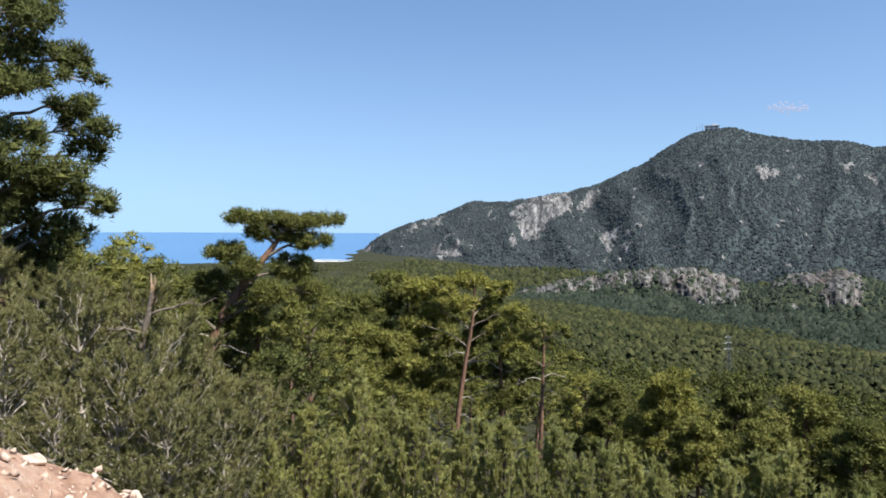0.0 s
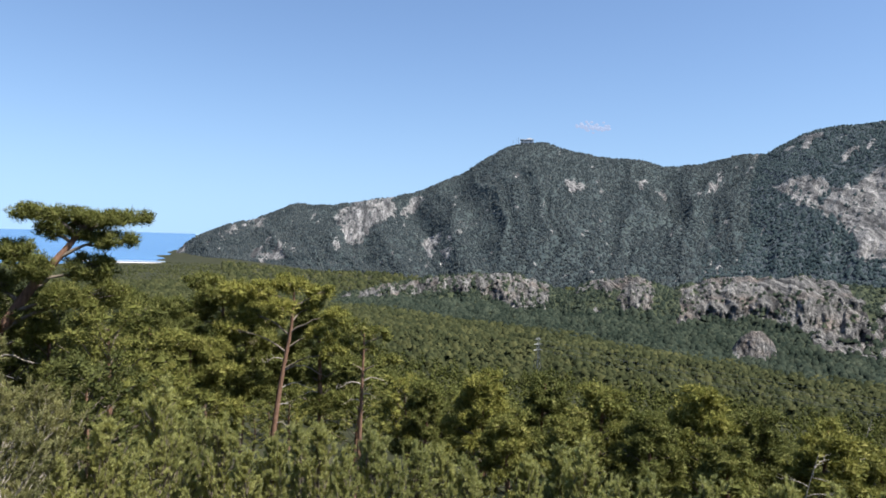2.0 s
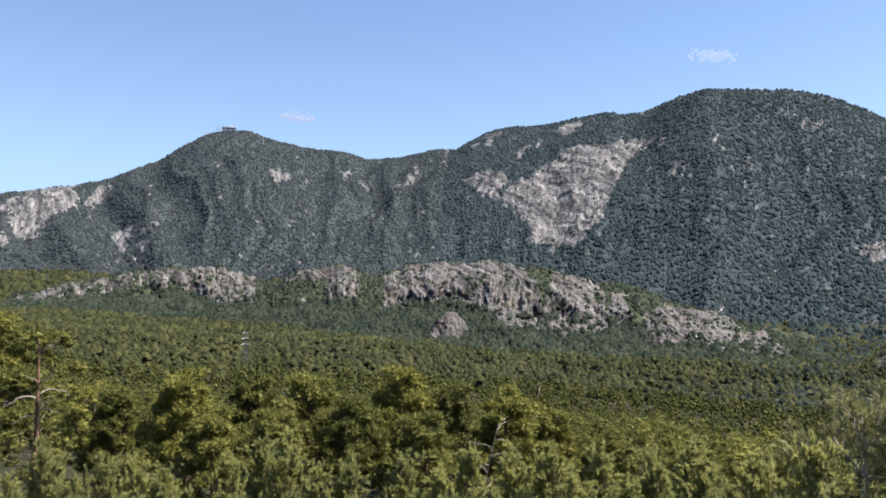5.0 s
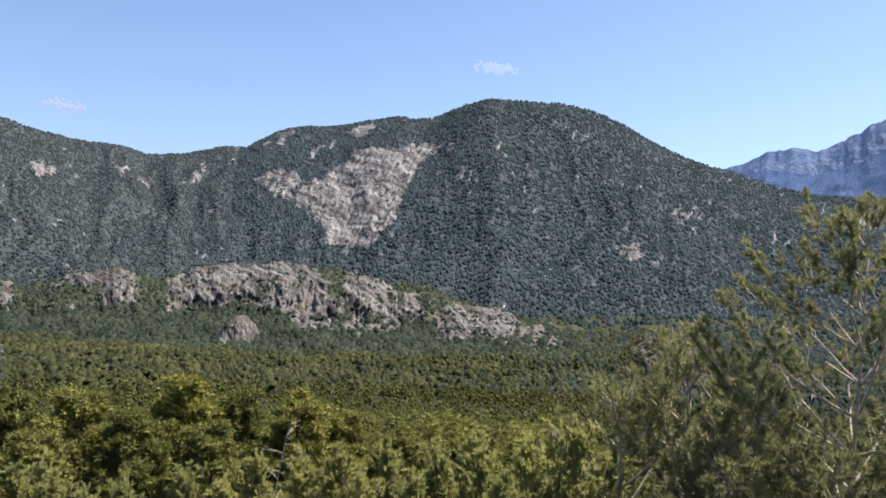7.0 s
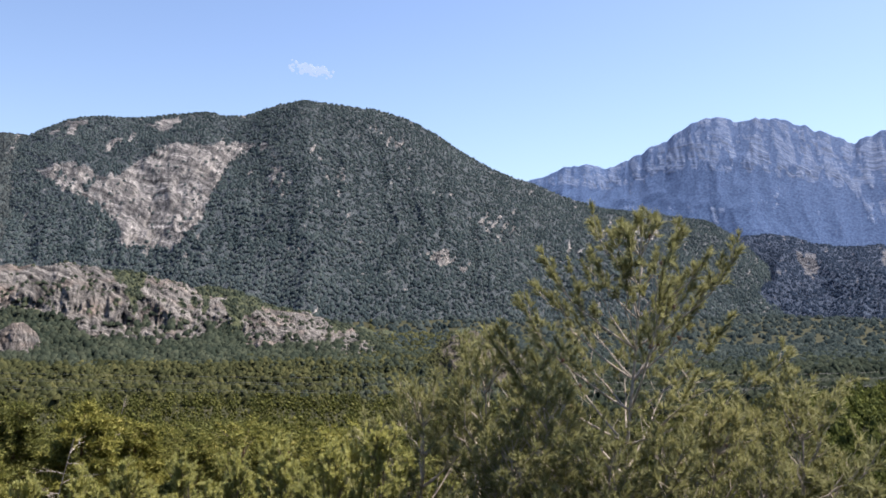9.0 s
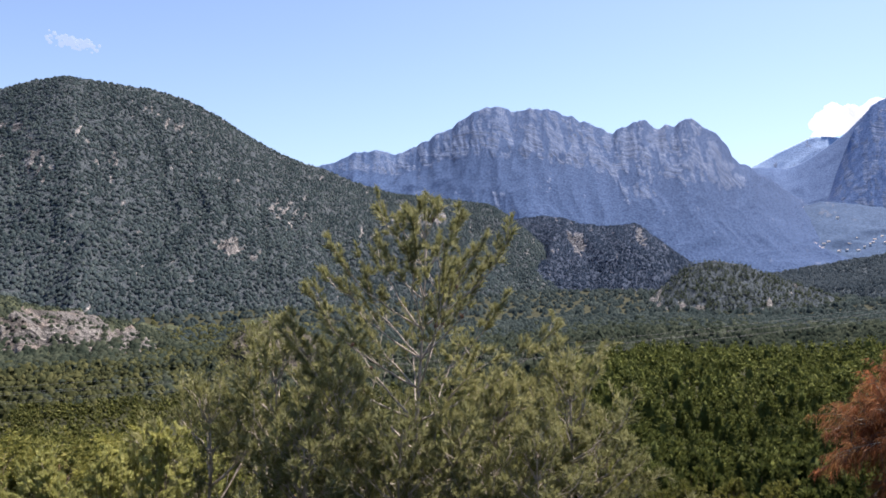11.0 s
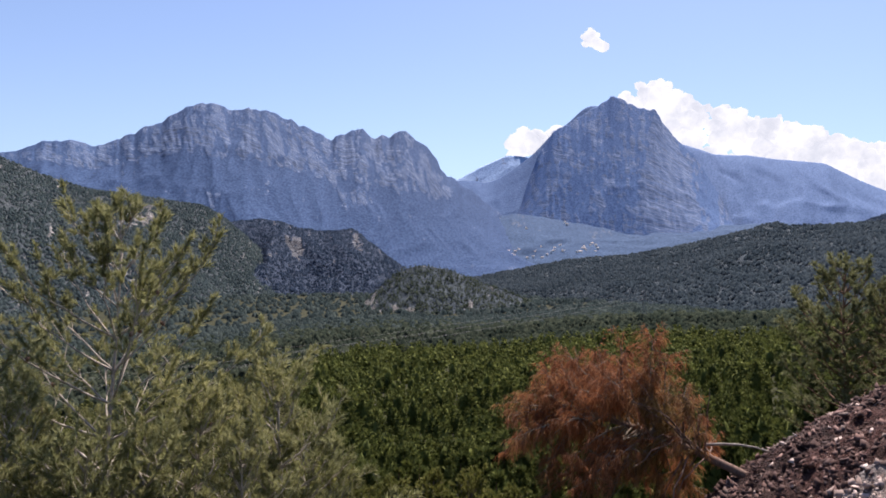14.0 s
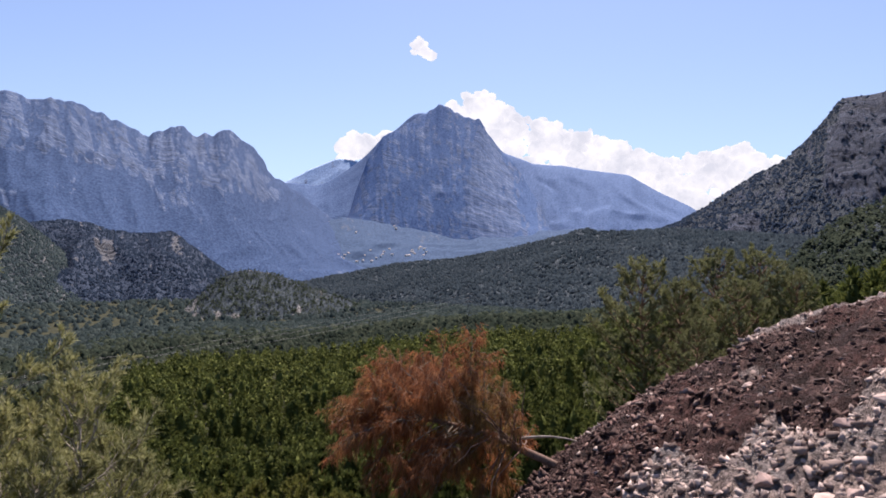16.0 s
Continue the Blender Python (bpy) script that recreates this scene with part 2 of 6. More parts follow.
# paled almost to sky colour, as thick haze would do
M_PALE = slope_material("haze_pale_limestone", [(0.25, 0.36, 0.54), (0.28, 0.39, 0.57)], [(0.29, 0.40, 0.58), (0.35, 0.45, 0.62), (0.41, 0.51, 0.66)], 2.4, 1.5)
# the shoulder's blue is haze put into the base colour
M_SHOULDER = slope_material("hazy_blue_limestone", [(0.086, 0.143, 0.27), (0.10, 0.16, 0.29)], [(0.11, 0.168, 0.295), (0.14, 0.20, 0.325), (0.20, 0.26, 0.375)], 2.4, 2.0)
n = Nodes("forest_ground", 0.95, 0.1)
g1 = n.ramp(n.noise(0.09, 8.0, 0.65), [(0.3, (0.020, 0.022, 0.011)), (0.55, (0.032, 0.034, 0.017)), (0.78, (0.052, 0.048, 0.028))])
n.color(g1)
n.bump(n.noise(1.1, 6.0), 0.5, 0.2)
M_GROUND = n.m

n = Nodes("sea_water", 0.25, 0.5)
# base colour lightened all over for the haze above the water
n.color(n.ramp(n.noise(0.004, 3.0), [(0.35, (0.04, 0.125, 0.27)), (0.65, (0.05, 0.15, 0.31))]))
n.bump(n.noise(0.08, 4.0), 0.15, 0.6)
M_SEA = n.m


# ---------------------------------------------------------------- helpers for shapes
def hashed(ix, iy, seed):
    h = (ix.astype(np.int64) * 374761393 + iy.astype(np.int64) * 668265263 + seed * 1442695041) & 0x7FFFFFFF
    h = ((h ^ (h >> 13)) * 1274126177) & 0x7FFFFFFF
    return ((h ^ (h >> 16)) & 0xFFFF) / 65535.0


def value_noise(x, y, seed=0):
    x, y = np.broadcast_arrays(np.asarray(x, float), np.asarray(y, float))
    ix, iy = np.floor(x), np.floor(y)
    fx, fy = x - ix, y - iy
    fx, fy = fx * fx * (3 - 2 * fx), fy * fy * (3 - 2 * fy)
    a, b = hashed(ix, iy, seed), hashed(ix + 1, iy, seed)
    c, d = hashed(ix, iy + 1, seed), hashed(ix + 1, iy + 1, seed)
    return (a * (1 - fx) + b * fx) * (1 - fy) + (c * (1 - fx) + d * fx) * fy


def fbm(x, y, seed=0, octaves=4, gain=0.5):
    """Fractal noise, about -1 to 1."""
    s, amp, tot = 0.0, 1.0, 0.0
    for k in range(octaves):
        s = s + amp * (2 * value_noise(x * 2 ** k, y * 2 ** k, seed + 17 * k) - 1)
        tot += amp
        amp *= gain
    return s / tot


def ridged(x, y, seed=0, octaves=4):
    s, amp, tot = 0.0, 1.0, 0.0
    for k in range(octaves):
        s = s + amp * (1 - 2 * np.abs(2 * value_noise(x * 2 ** k, y * 2 ** k, seed + 31 * k) - 1))
        tot += amp
        amp *= 0.55
    return s / tot


def mesh_from(name, verts, faces, mat, smooth=False):
    """One mesh from arrays of vertices and of faces with three or four corners."""
    verts, faces = np.asarray(verts, np.float32).reshape(-1, 3), np.asarray(faces, np.int32)
    me = bpy.data.meshes.new(name)
    nf, k = faces.shape
    me.vertices.add(len(verts))
    me.vertices.foreach_set("co", verts.ravel())
    me.loops.add(nf * k)
    me.loops.foreach_set("vertex_index", faces.ravel())
    me.polygons.add(nf)
    me.polygons.foreach_set("loop_start", np.arange(0, nf * k, k, dtype=np.int32))
    me.polygons.foreach_set("use_smooth", np.full(nf, smooth))
    me.materials.append(mat)
    me.update(calc_edges=True)
    return me


def bearing(az):
    a = np.radians(az)
    return -np.sin(a), np.cos(a)


def place(az, r, z):
    sx, sy = bearing(az)
    return np.stack(np.broadcast_arrays(sx * r, sy * r, z), -1)


def grid_faces(nu, nv):
    i, j = np.meshgrid(np.arange(nu - 1), np.arange(nv - 1), indexing="ij")
    a = (i * nv + j).ravel()
    return np.stack([a, a + nv, a + nv + 1, a + 1], 1)


def curve_of(points, soft=0.35):
    """A smooth curve through a few (bearing, value) pairs."""
    p = sorted(points)
    xs, ys = np.array([q[0] for q in p]), np.array([q[1] for q in p])

    def f(a):
        a = np.asarray(a, float)
        return (np.interp(a - soft, xs, ys) + 2 * np.interp(a, xs, ys) + np.interp(a + soft, xs, ys)) / 4
    return f


# ---------------------------------------------------------------- the ground
RADII = np.array([0, 3, 8, 14, 20, 30, 50, 90, 160, 280, 450, 700, 1100, 1700, 2600, 5200], float)
HILL = {
    -200: [0, 0, 0.4, 1, 2, 4, 7, 12, 20, 30, 40, 50, 60, 60, 60, 60],
    -165: [0, 0, -0.2, -0.3, -0.3, 0, 0, -1, -2, 0, 4, 10, 20, 30, 30, 30],
    -151: [0, 0, -0.6, -1.6, -0.4, -0.8, -3, -6, -8, -9, -9, -9, -5, 0, 0, 0],
    -140: [0, 0, -1.2, -2.7, -2.8, -4.4, -8, -14, -18, -21, -24, -27, -15, -15, -30, -30],
    -127: [0, 0, -1.6, -3.6, -6.5, -11, -19, -28, -31, -34, -38, -44, -50, -90, -110, -120],
    -105: [0, -0.3, -2.6, -6, -10, -15, -22, -33, -39, -44, -55, -66, -70, -100, -110, -120],
    -80: [0, -0.3, -2.8, -7, -11, -15, -21, -32, -50, -70, -80, -86, -84, -100, -110, -120],
    -45: [0, -0.3, -2.8, -7, -11, -14, -20, -30, -47, -69, -82, -88, -78, -60, -60, -60],
    -20: [0, -0.3, -2.8, -7, -10.5, -13, -18, -28, -44, -64, -74, -76, -76, -62, -70, -70],
    -5: [0, -0.3, -2.8, -6.4, -9.5, -12, -16, -24, -37, -53, -62, -65, -66, -62, -70, -70],
    5: [0, -0.3, -2.8, -6.2, -9, -11, -14.5, -21, -33, -46, -54, -52, -53.0, -53.8, -70, -70],
    10: [0, -0.3, -2.8, -6, -8.5, -10.5, -13.5, -19.5, -30, -42, -50, -52, -54.8, -60, -70, -70],
    15: [0, -0.3, -2.8, -5.6, -8, -10, -12.5, -18, -28, -38, -46, -51, -56.0, -62, -70, -70],
    33: [0, -0.2, -2.2, -3.2, -4.5, -6.5, -9, -14, -22, -32, -42, -48, -55, -62, -70, -70],
    70: [0, 0, -0.2, 0, 0.5, 1, 2, 4, 6, 8, 10, 10, 10, 10, 10, 10],
    160: [0, 0, 0.4, 1, 2, 4, 7, 12, 20, 30, 40, 50, 60, 60, 60, 60],
}
HILL_AZ = np.array(sorted(HILL))
HILL_Z = np.array([HILL[a] for a in sorted(HILL)], float)


def ground_z(az, r):
    """The height of the ground at a bearing and distance."""
    az, r = np.broadcast_arrays(np.asarray(az, float), np.asarray(r, float))
    az = (az + 200) % 360 - 200
    cols = np.stack([np.interp(np.log1p(r), np.log1p(RADII), row) for row in HILL_Z], -1)
    k = np.clip(np.searchsorted(HILL_AZ, az) - 1, 0, len(HILL_AZ) - 2)
    f = np.clip((az - HILL_AZ[k]) / (HILL_AZ[k + 1] - HILL_AZ[k]), 0, 1)
    f = f * f * (3 - 2 * f)
    z = np.take_along_axis(cols, k[..., None], -1)[..., 0] * (1 - f) + np.take_along_axis(cols, k[..., None] + 1, -1)[..., 0] * f
    x, y = bearing(az)
    x, y = x * r, y * r
    rise = np.clip((r - 6) / 60, 0, 1)
    return z + rise * (2.2 * fbm(x / 60, y / 60, 5) + 0.35 * fbm(x / 9, y / 9, 6))


def build_ground():
    az = np.linspace(-200, 160, 289)
    r = np.concatenate([[0.0], np.geomspace(1.5, 5200, 130)])
    A, Rr = np.meshgrid(az, r, indexing="ij")
    v = place(A, Rr, ground_z(A, Rr))
    ob = new("ground", mesh_from("ground", v, grid_faces(len(az), len(r)), M_GROUND, True))
    tagged(ob, "brown scrubby forest ground falling into the valley", "ground", kind="structure")


build_ground()


# ---------------------------------------------------------------- mountains
BARE = {}


def bare(where, cover, *corners):
    """An outline, in bearing and elevation, inside which that share of a slope is bare rock."""
    BARE.setdefault(where, []).append((cover, np.array(corners, float)))


def inside(A, E, poly):
    """How far inside an outline each place lies, in degrees; minus outside."""
    best, odd = np.full(A.shape, 1e9), np.zeros(A.shape, bool)
    for (x0, y0), (x1, y1) in zip(poly, np.roll(poly, -1, 0)):
        dx, dy = x1 - x0, y1 - y0
        t = np.clip(((A - x0) * dx + (E - y0) * dy) / (dx * dx + dy * dy + 1e-9), 0, 1)
        best = np.minimum(best, np.hypot(A - x0 - t * dx, E - y0 - t * dy))
        odd ^= ((y0 > E) != (y1 > E)) & (A < (x1 - x0) * (E - y0) / (y1 - y0 + 1e-12) + x0)
    return np.where(odd, best, -best)


def blurred(f, n):
    """A field smoothed over n steps each way."""
    k = np.hanning(2 * n + 3)[1:-1]
    k /= k.sum()
    for axis in (0, 1):
        f = np.apply_along_axis(lambda q: np.convolve(np.pad(q, n, "edge"), k, "valid"), axis, f)
    return f


class Massif:
    """A mountainside seen from the viewpoint: a skyline by bearing, a front that falls to a foot, spurs, gullies and crags."""

    def __init__(self, name, label, crest, far, near, foot, mat, step=0.16, rows=90, relief=40, gully=4.0, power=1.0, where="", base=0.04, seed=1, jag=0.05,
                 crag=6, lift=0.0, category="mountain", back=0.35, rib=1.6, ribv=0.5, lean=0.35, grain=(4.2, 1.3), wooded=0.06, profile=None, edge=0.3, gv=1.3, lobe=0.0, lobes=0.3, soft=0.35):
        crest = sorted(crest)
        lo, hi = crest[0][0], crest[-1][0]
        az = np.arange(lo, hi + step, step)
        el = curve_of(crest, soft)(az) + jag * fbm(az * 1.7, az * 0, seed + 3, 4)
        rc = far(az) if callable(far) else np.full_like(az, far)
        rf = near(az) if callable(near) else np.full_like(az, near)
        zc = EYE + rc * np.tan(np.radians(el)) - lift
        half = int(2.5 / step)
        window = np.hanning(2 * half + 3)[1:-1]
        mean = np.convolve(np.pad(zc, half, "edge"), window / window.sum(), "valid")
        nb_ = max(6, rows // 8)
        v = np.concatenate([np.linspace(0, 1, rows), 1 + back * np.linspace(0, 1, nb_ + 1)[1:]])
        V, A = np.meshgrid(v, az)
        zf = foot(A) if callable(foot) else np.full_like(A, foot)
        top, over = np.minimum(V, 1), np.maximum(V - 1, 0)
        prof = top ** power if profile is None else np.interp(top, *profile)
        r = rf[:, None] + (rc - rf)[:, None] * V
        h = mean[:, None] - zf
        z = zf + h * prof - h * over * 1.6 + (zc - mean)[:, None] * top ** 4
        belly = np.clip(4 * top * (1 - top), 0, 1) ** 0.7
        wob = fbm(A / gully * 0.25, V * 2, seed + 9, 3)
        z = z + relief * belly * ridged(A / gully + wob * 1.2, V * gv + wob, seed + 1, 3)
        E = np.degrees(np.arctan2(z - EYE, r))
        # bare rock: streaks of it, thick inside the outlines, thin elsewhere
        wa = A + edge * fbm(A * 1.1, E * 1.1, seed + 31, 4, 0.6)
        we = E + edge * fbm(A * 1.1, E * 1.1, seed + 37, 4, 0.6)
        s = A + lean * E
        mottle = 0.55 * fbm(s * grain[0], E * grain[1], seed + 7, 4, 0.65) + 0.45 * fbm(A * 2.3, E * 2.3, seed + 17, 4, 0.65)
        mottle = np.clip(0.5 + 1.25 * mottle, 0, 1)
        cover = np.full_like(A, base)
        for share, poly in BARE.get(where, []):
            depth = inside(wa, we, poly)
            cover = np.maximum(cover, share ** 1.25 * np.clip(0.7 + depth / 0.4, 0, 1))
        rock = np.clip((mottle - 1 + cover) * 5 + 0.5, 0, 1) * np.clip(cover * 12, 0, 1)
        rise = np.clip(6 * top * (1 - top), 0.10, 1)
        soft = wooded + blurred(rock, 2)
        knobs = ridged(s * rib + 0.5 * wob, E * ribv + 0.4 * wob, seed + 8, 3) + 0.45 * ridged(s * rib * 2.7, E * ribv * 3.1 + 3 * wob, seed + 28, 3)
        ledges = fbm(A * rib * 1.2, E * rib * 0.55, seed + 5, 3, 0.6)
        z = z + crag * 0.45 * rise * ledges * soft
        r = r - crag * 1.6 * rise * soft * knobs
        if lobe:
            r = r - lobe * belly * ridged(A * lobes + 0.25 * wob, V * 0.5 + 0.3 * wob, seed + 21, 3)
        self.az, self.v, self.pos, self.rock, self.rows = az, v, place(A, r, z), rock, rows
        me = mesh_from(name, self.pos, grid_faces(len(az), len(v)), mat, True)
        me.attributes.new("rock", "FLOAT", "POINT").data.foreach_set("value", rock.astype(np.float32).ravel())
        flow = np.stack([np.radians(A) * r + lean * z, r, z], -1)
        me.attributes.new("flow", "FLOAT_VECTOR", "POINT").data.foreach_set("vector", flow.astype(np.float32).ravel())
        self.ob = tagged(new(name, me), label, category, kind="structure")

    def scatter(self, count, rng, keep_rock=0.1, limit=0.5, vmin=0.0, vmax=1.02):
        """Places for trees on the near side, few of them on bare rock."""
        i = rng.uniform(0, len(self.az) - 1.001, count)
        j = np.interp(rng.uniform(vmin, vmax, count), self.v, np.arange(len(self.v)))
        i0, j0 = i.astype(int), np.minimum(j.astype(int), len(self.v) - 2)
        fi, fj = (i - i0)[:, None], (j - j0)[:, None]
        p = self.pos
        q = (p[i0, j0] * (1 - fi) + p[i0 + 1, j0] * fi) * (1 - fj) + (p[i0, j0 + 1] * (1 - fi) + p[i0 + 1, j0 + 1] * fi) * fj
        stony = self.rock[i0, j0] > limit
        return q[~stony | (rng.random(count) < keep_rock)]


def line(*pts):
    return curve_of(pts)


SEA_Z = -55.0

def build_sea():
    az, r = np.linspace(5.0, 60, 60), np.geomspace(1080, 4900, 40)
    A, Rr = np.meshgrid(az, r, indexing="ij")
    ob = new("water", mesh_from("water", place(A, Rr, np.full_like(A, SEA_Z)), grid_faces(60, 40), M_SEA, True))
    tagged(ob, "deep blue open sea beyond the coast", "sea", kind="structure")


build_sea()


def build_beach():
    n = Nodes("beach_sand", 0.9, 0.2)
    n.color(n.ramp(n.noise(0.05, 5.0), [(0.3, (0.40, 0.36, 0.30)), (0.7, (0.62, 0.58, 0.52))]))
    m = Nodes("surf", 0.6, 0.3)
    m.color(m.ramp(m.noise(0.06, 5.0), [(0.35, (0.2, 0.3, 0.4)), (0.6, (0.42, 0.47, 0.52))]))
    for name, label, mat, r0, r1, z in (("beach", "pale sandy beach along the bay", n.m, 1085, 1118, -54.4), ("surf", "white surf breaking along the beach", m.m, 1150, 1168, -54.7)):
        az, r = np.linspace(6.4, 13, 60), np.linspace(r0, r1, 5)
        A, Rr = np.meshgrid(az, r, indexing="ij")
        Rr = Rr + 8 * fbm(A * 1.5, A * 0, 3, 3) + (A - 6.4) * 5
        tagged(new(name, mesh_from(name, place(A, Rr, np.full_like(A, z)), grid_faces(60, 5), mat)), label, name, kind="structure")


build_beach()

bare("ridge", 0.95, (-5.2, 0.9), (-7.4, 2.5), (-10.1, 2.6), (-9.9, 1.1), (-8.1, 0.3), (-7.7, -1.0), (-6.6, -1.3), (-5.7, 0.3))
bare("ridge", 0.7, (-10.3, 1.4), (-11.8, 2.9), (-12.3, 2.6), (-11.0, 1.1))
bare("ridge", 0.6, (-4.8, -1.2), (-5.7, -0.3), (-5.8, -1.5))
bare("ridge", 0.7, (0.9, -2.1), (-0.1, -1.0), (-1.2, -0.5), (-2.3, -1.8), (-0.6, -2.5), (0.5, -2.8))
bare("ridge", 0.65, (-12.4, -0.9), (-14.2, -0.1), (-15.2, -1.2), (-14.7, -1.9), (-13.8, -2.7), (-13.3, -2.6))
bare("ridge", 0.45, (-14.2, 0.5), (-16.4, 1.6), (-17.3, 0.8), (-15.5, -0.3))
bare("ridge", 0.6, (-11.9, -2.1), (-13.0, -2.3), (-12.9, -3.2))
bare("ridge", 0.7, (7.2, -2.4), (5.8, -1.3), (5.5, -1.8), (6.8, -2.7))
bare("ridge", 0.5, (3.6, -0.7), (1.6, 0.6), (-0.3, 1.1), (0.1, 0.1), (2.0, -0.4), (2.8, -1.1))
bare("ridge", 0.4, (5.0, -1.4), (3.2, -0.0), (2.8, -0.4), (4.0, -1.5))
bare("ridge", 0.5, (-3.1, 1.3), (-3.9, 1.5), (-4.2, 0.5), (-3.7, 0.2))
bare("ridge", 0.7, (-23.3, 4.4), (-24.6, 4.7), (-25.2, 3.7), (-23.9, 3.2))
bare("ridge", 0.5, (-25.9, 6.0), (-26.6, 6.2), (-26.6, 5.2))
bare("ridge", 0.5, (-28.5, 4.4), (-29.4, 4.5), (-29.2, 3.3))
bare("ridge", 0.5, (-30.3, 3.6), (-31.1, 3.9), (-31.1, 2.6))
bare("ridge", 0.45, (-33.8, 5.3), (-34.7, 5.5), (-34.7, 4.0), (-34.0, 4.0))
bare("ridge", 0.5, (-26.0, 2.6), (-26.7, 2.7), (-26.6, 1.7))
bare("ridge", 0.3, (-35.3, 5.9), (-36.4, 6.5), (-37.6, 6.3), (-36.9, 5.3))
bare("ridge", 0.25, (-19.0, 1.6), (-23.0, 1.7), (-23.5, 0.4), (-21.3, -0.1))
bare("ridge", 0.2, (-17.3, 0.6), (-19.2, -2.4), (-21.8, -1.0), (-21.7, 0.8))
bare("ridge", 0.22, (-33.4, 5.3), (-37.2, 5.3), (-37.3, 2.4), (-33.5, 2.8))
hut_hill = Massif(
    "mountain", "wooded limestone mountain with a long ridge down to the sea",
    [(10.5, -4.6), (8.6, -3.88), (6.4, -1.88), (5.5, -1.07), (3.1, 0.06), (1.1, 0.61), (-0.7, 1.29), (-2.3, 2.1), (-3.8, 1.98), (-5.2, 2.03),
     (-7.8, 2.52), (-10.0, 2.87), (-12.1, 3.43), (-14.2, 4.36), (-15.5, 4.98), (-17.1, 6.09), (-18.9, 7.07), (-20.1, 7.32), (-21.8, 7.41),
     (-23.4, 6.82), (-24.9, 6.55), (-26.3, 6.24), (-29.1, 6.11), (-30.7, 5.61), (-33.3, 5.76), (-35.9, 6.46), (-37.6, 6.56), (-41, 6.3)],
    line((10, 1500), (-20, 1750), (-41, 1750)), line((10, 1300), (-5, 1100), (-41, 900)), -95, M_SLOPE, relief=28, gully=3.8, where="ridge",
    base=0.10, seed=11, step=0.12, rows=100, lift=5, crag=5, rib=2.2, ribv=0.8, grain=(3.0, 1.3), edge=0.4)
bare("dome", 1.0, (-42.0, 2.3), (-42.5, 3.2), (-44.8, 5.0), (-46.5, 6.5), (-49.2, 6.8), (-53.0, 7.2), (-51.0, 5.2), (-50.0, 3.2), (-49.1, 0.9), (-47.4, -0.9), (-44.1, -1.0), (-43.4, 1.0))
bare("dome", 0.75, (-38.4, 3.9), (-40.5, 4.9), (-42.7, 3.8), (-42.7, 2.7), (-40.5, 2.7))
bare("dome", 0.6, (-40.5, 2.9), (-42.5, 3.2), (-43.8, 0.6), (-42.5, 1.5))
bare("dome", 0.7, (-38.6, 6.4), (-40.4, 7.7), (-41.9, 7.7), (-40.0, 6.6))
bare("dome", 0.5, (-42.8, 6.4), (-44.8, 7.4), (-44.9, 6.7), (-43.5, 6.0))
bare("dome", 0.8, (-45.3, 7.6), (-46.5, 8.4), (-47.7, 8.4), (-46.5, 7.6))
bare("dome", 0.25, (-42.2, 6.2), (-49.2, 8.0), (-49.2, 7.1), (-44.8, 5.4))
bare("dome", 0.45, (-53.4, 7.4), (-55.7, 7.5), (-56.2, 3.3), (-54.9, 3.0), (-53.7, 4.4))
bare("dome", 0.4, (-56.6, 7.1), (-58.1, 7.6), (-58.2, 5.7))
bare("dome", 0.4, (-58.1, 5.8), (-60.1, 6.3), (-60.5, 3.5), (-59.3, 3.5))
bare("dome", 0.45, (-61.8, 8.3), (-63.8, 8.8), (-64.3, 7.6), (-62.5, 7.0))
bare("dome", 0.25, (-62.6, 5.4), (-65.1, 6.3), (-66.0, 5.0), (-63.9, 3.6))
bare("dome", 0.85, (-66.4, -0.6), (-68.1, -0.2), (-68.8, -1.3), (-67.5, -1.7))
bare("dome", 0.6, (-68.7, -1.3), (-70.1, -1.2), (-70.2, -2.4), (-69.2, -2.3))
bare("dome", 0.5, (-69.9, 2.2), (-72.1, 2.6), (-73.8, 1.2), (-72.5, 0.5))
bare("dome", 0.4, (-70.7, 0.5), (-72.7, 0.6), (-73.2, -0.6))
bare("dome", 0.3, (-76.9, 3.5), (-78.4, 3.7), (-78.9, 2.4))
bare("dome", 0.6, (-80.2, 0.1), (-81.6, 0.4), (-81.4, -0.7))
bare("dome", 0.6, (-82.0, 1.5), (-83.7, 2.5), (-84.6, 2.3), (-84.6, 1.4), (-82.4, 0.7))
bare("dome", 0.3, (-76.6, 1.4), (-78.8, 2.1), (-79.6, 0.1), (-77.0, 0.0))
bare("dome", 0.4, (-44.5, -1.2), (-46.7, -1.2), (-46.7, -2.5))
bare("dome", 0.35, (-38.0, -0.5), (-39.3, 0.1), (-39.8, -1.6))
bare("dome", 0.4, (-34.0, -2.3), (-35.6, -1.3), (-35.7, -2.5))
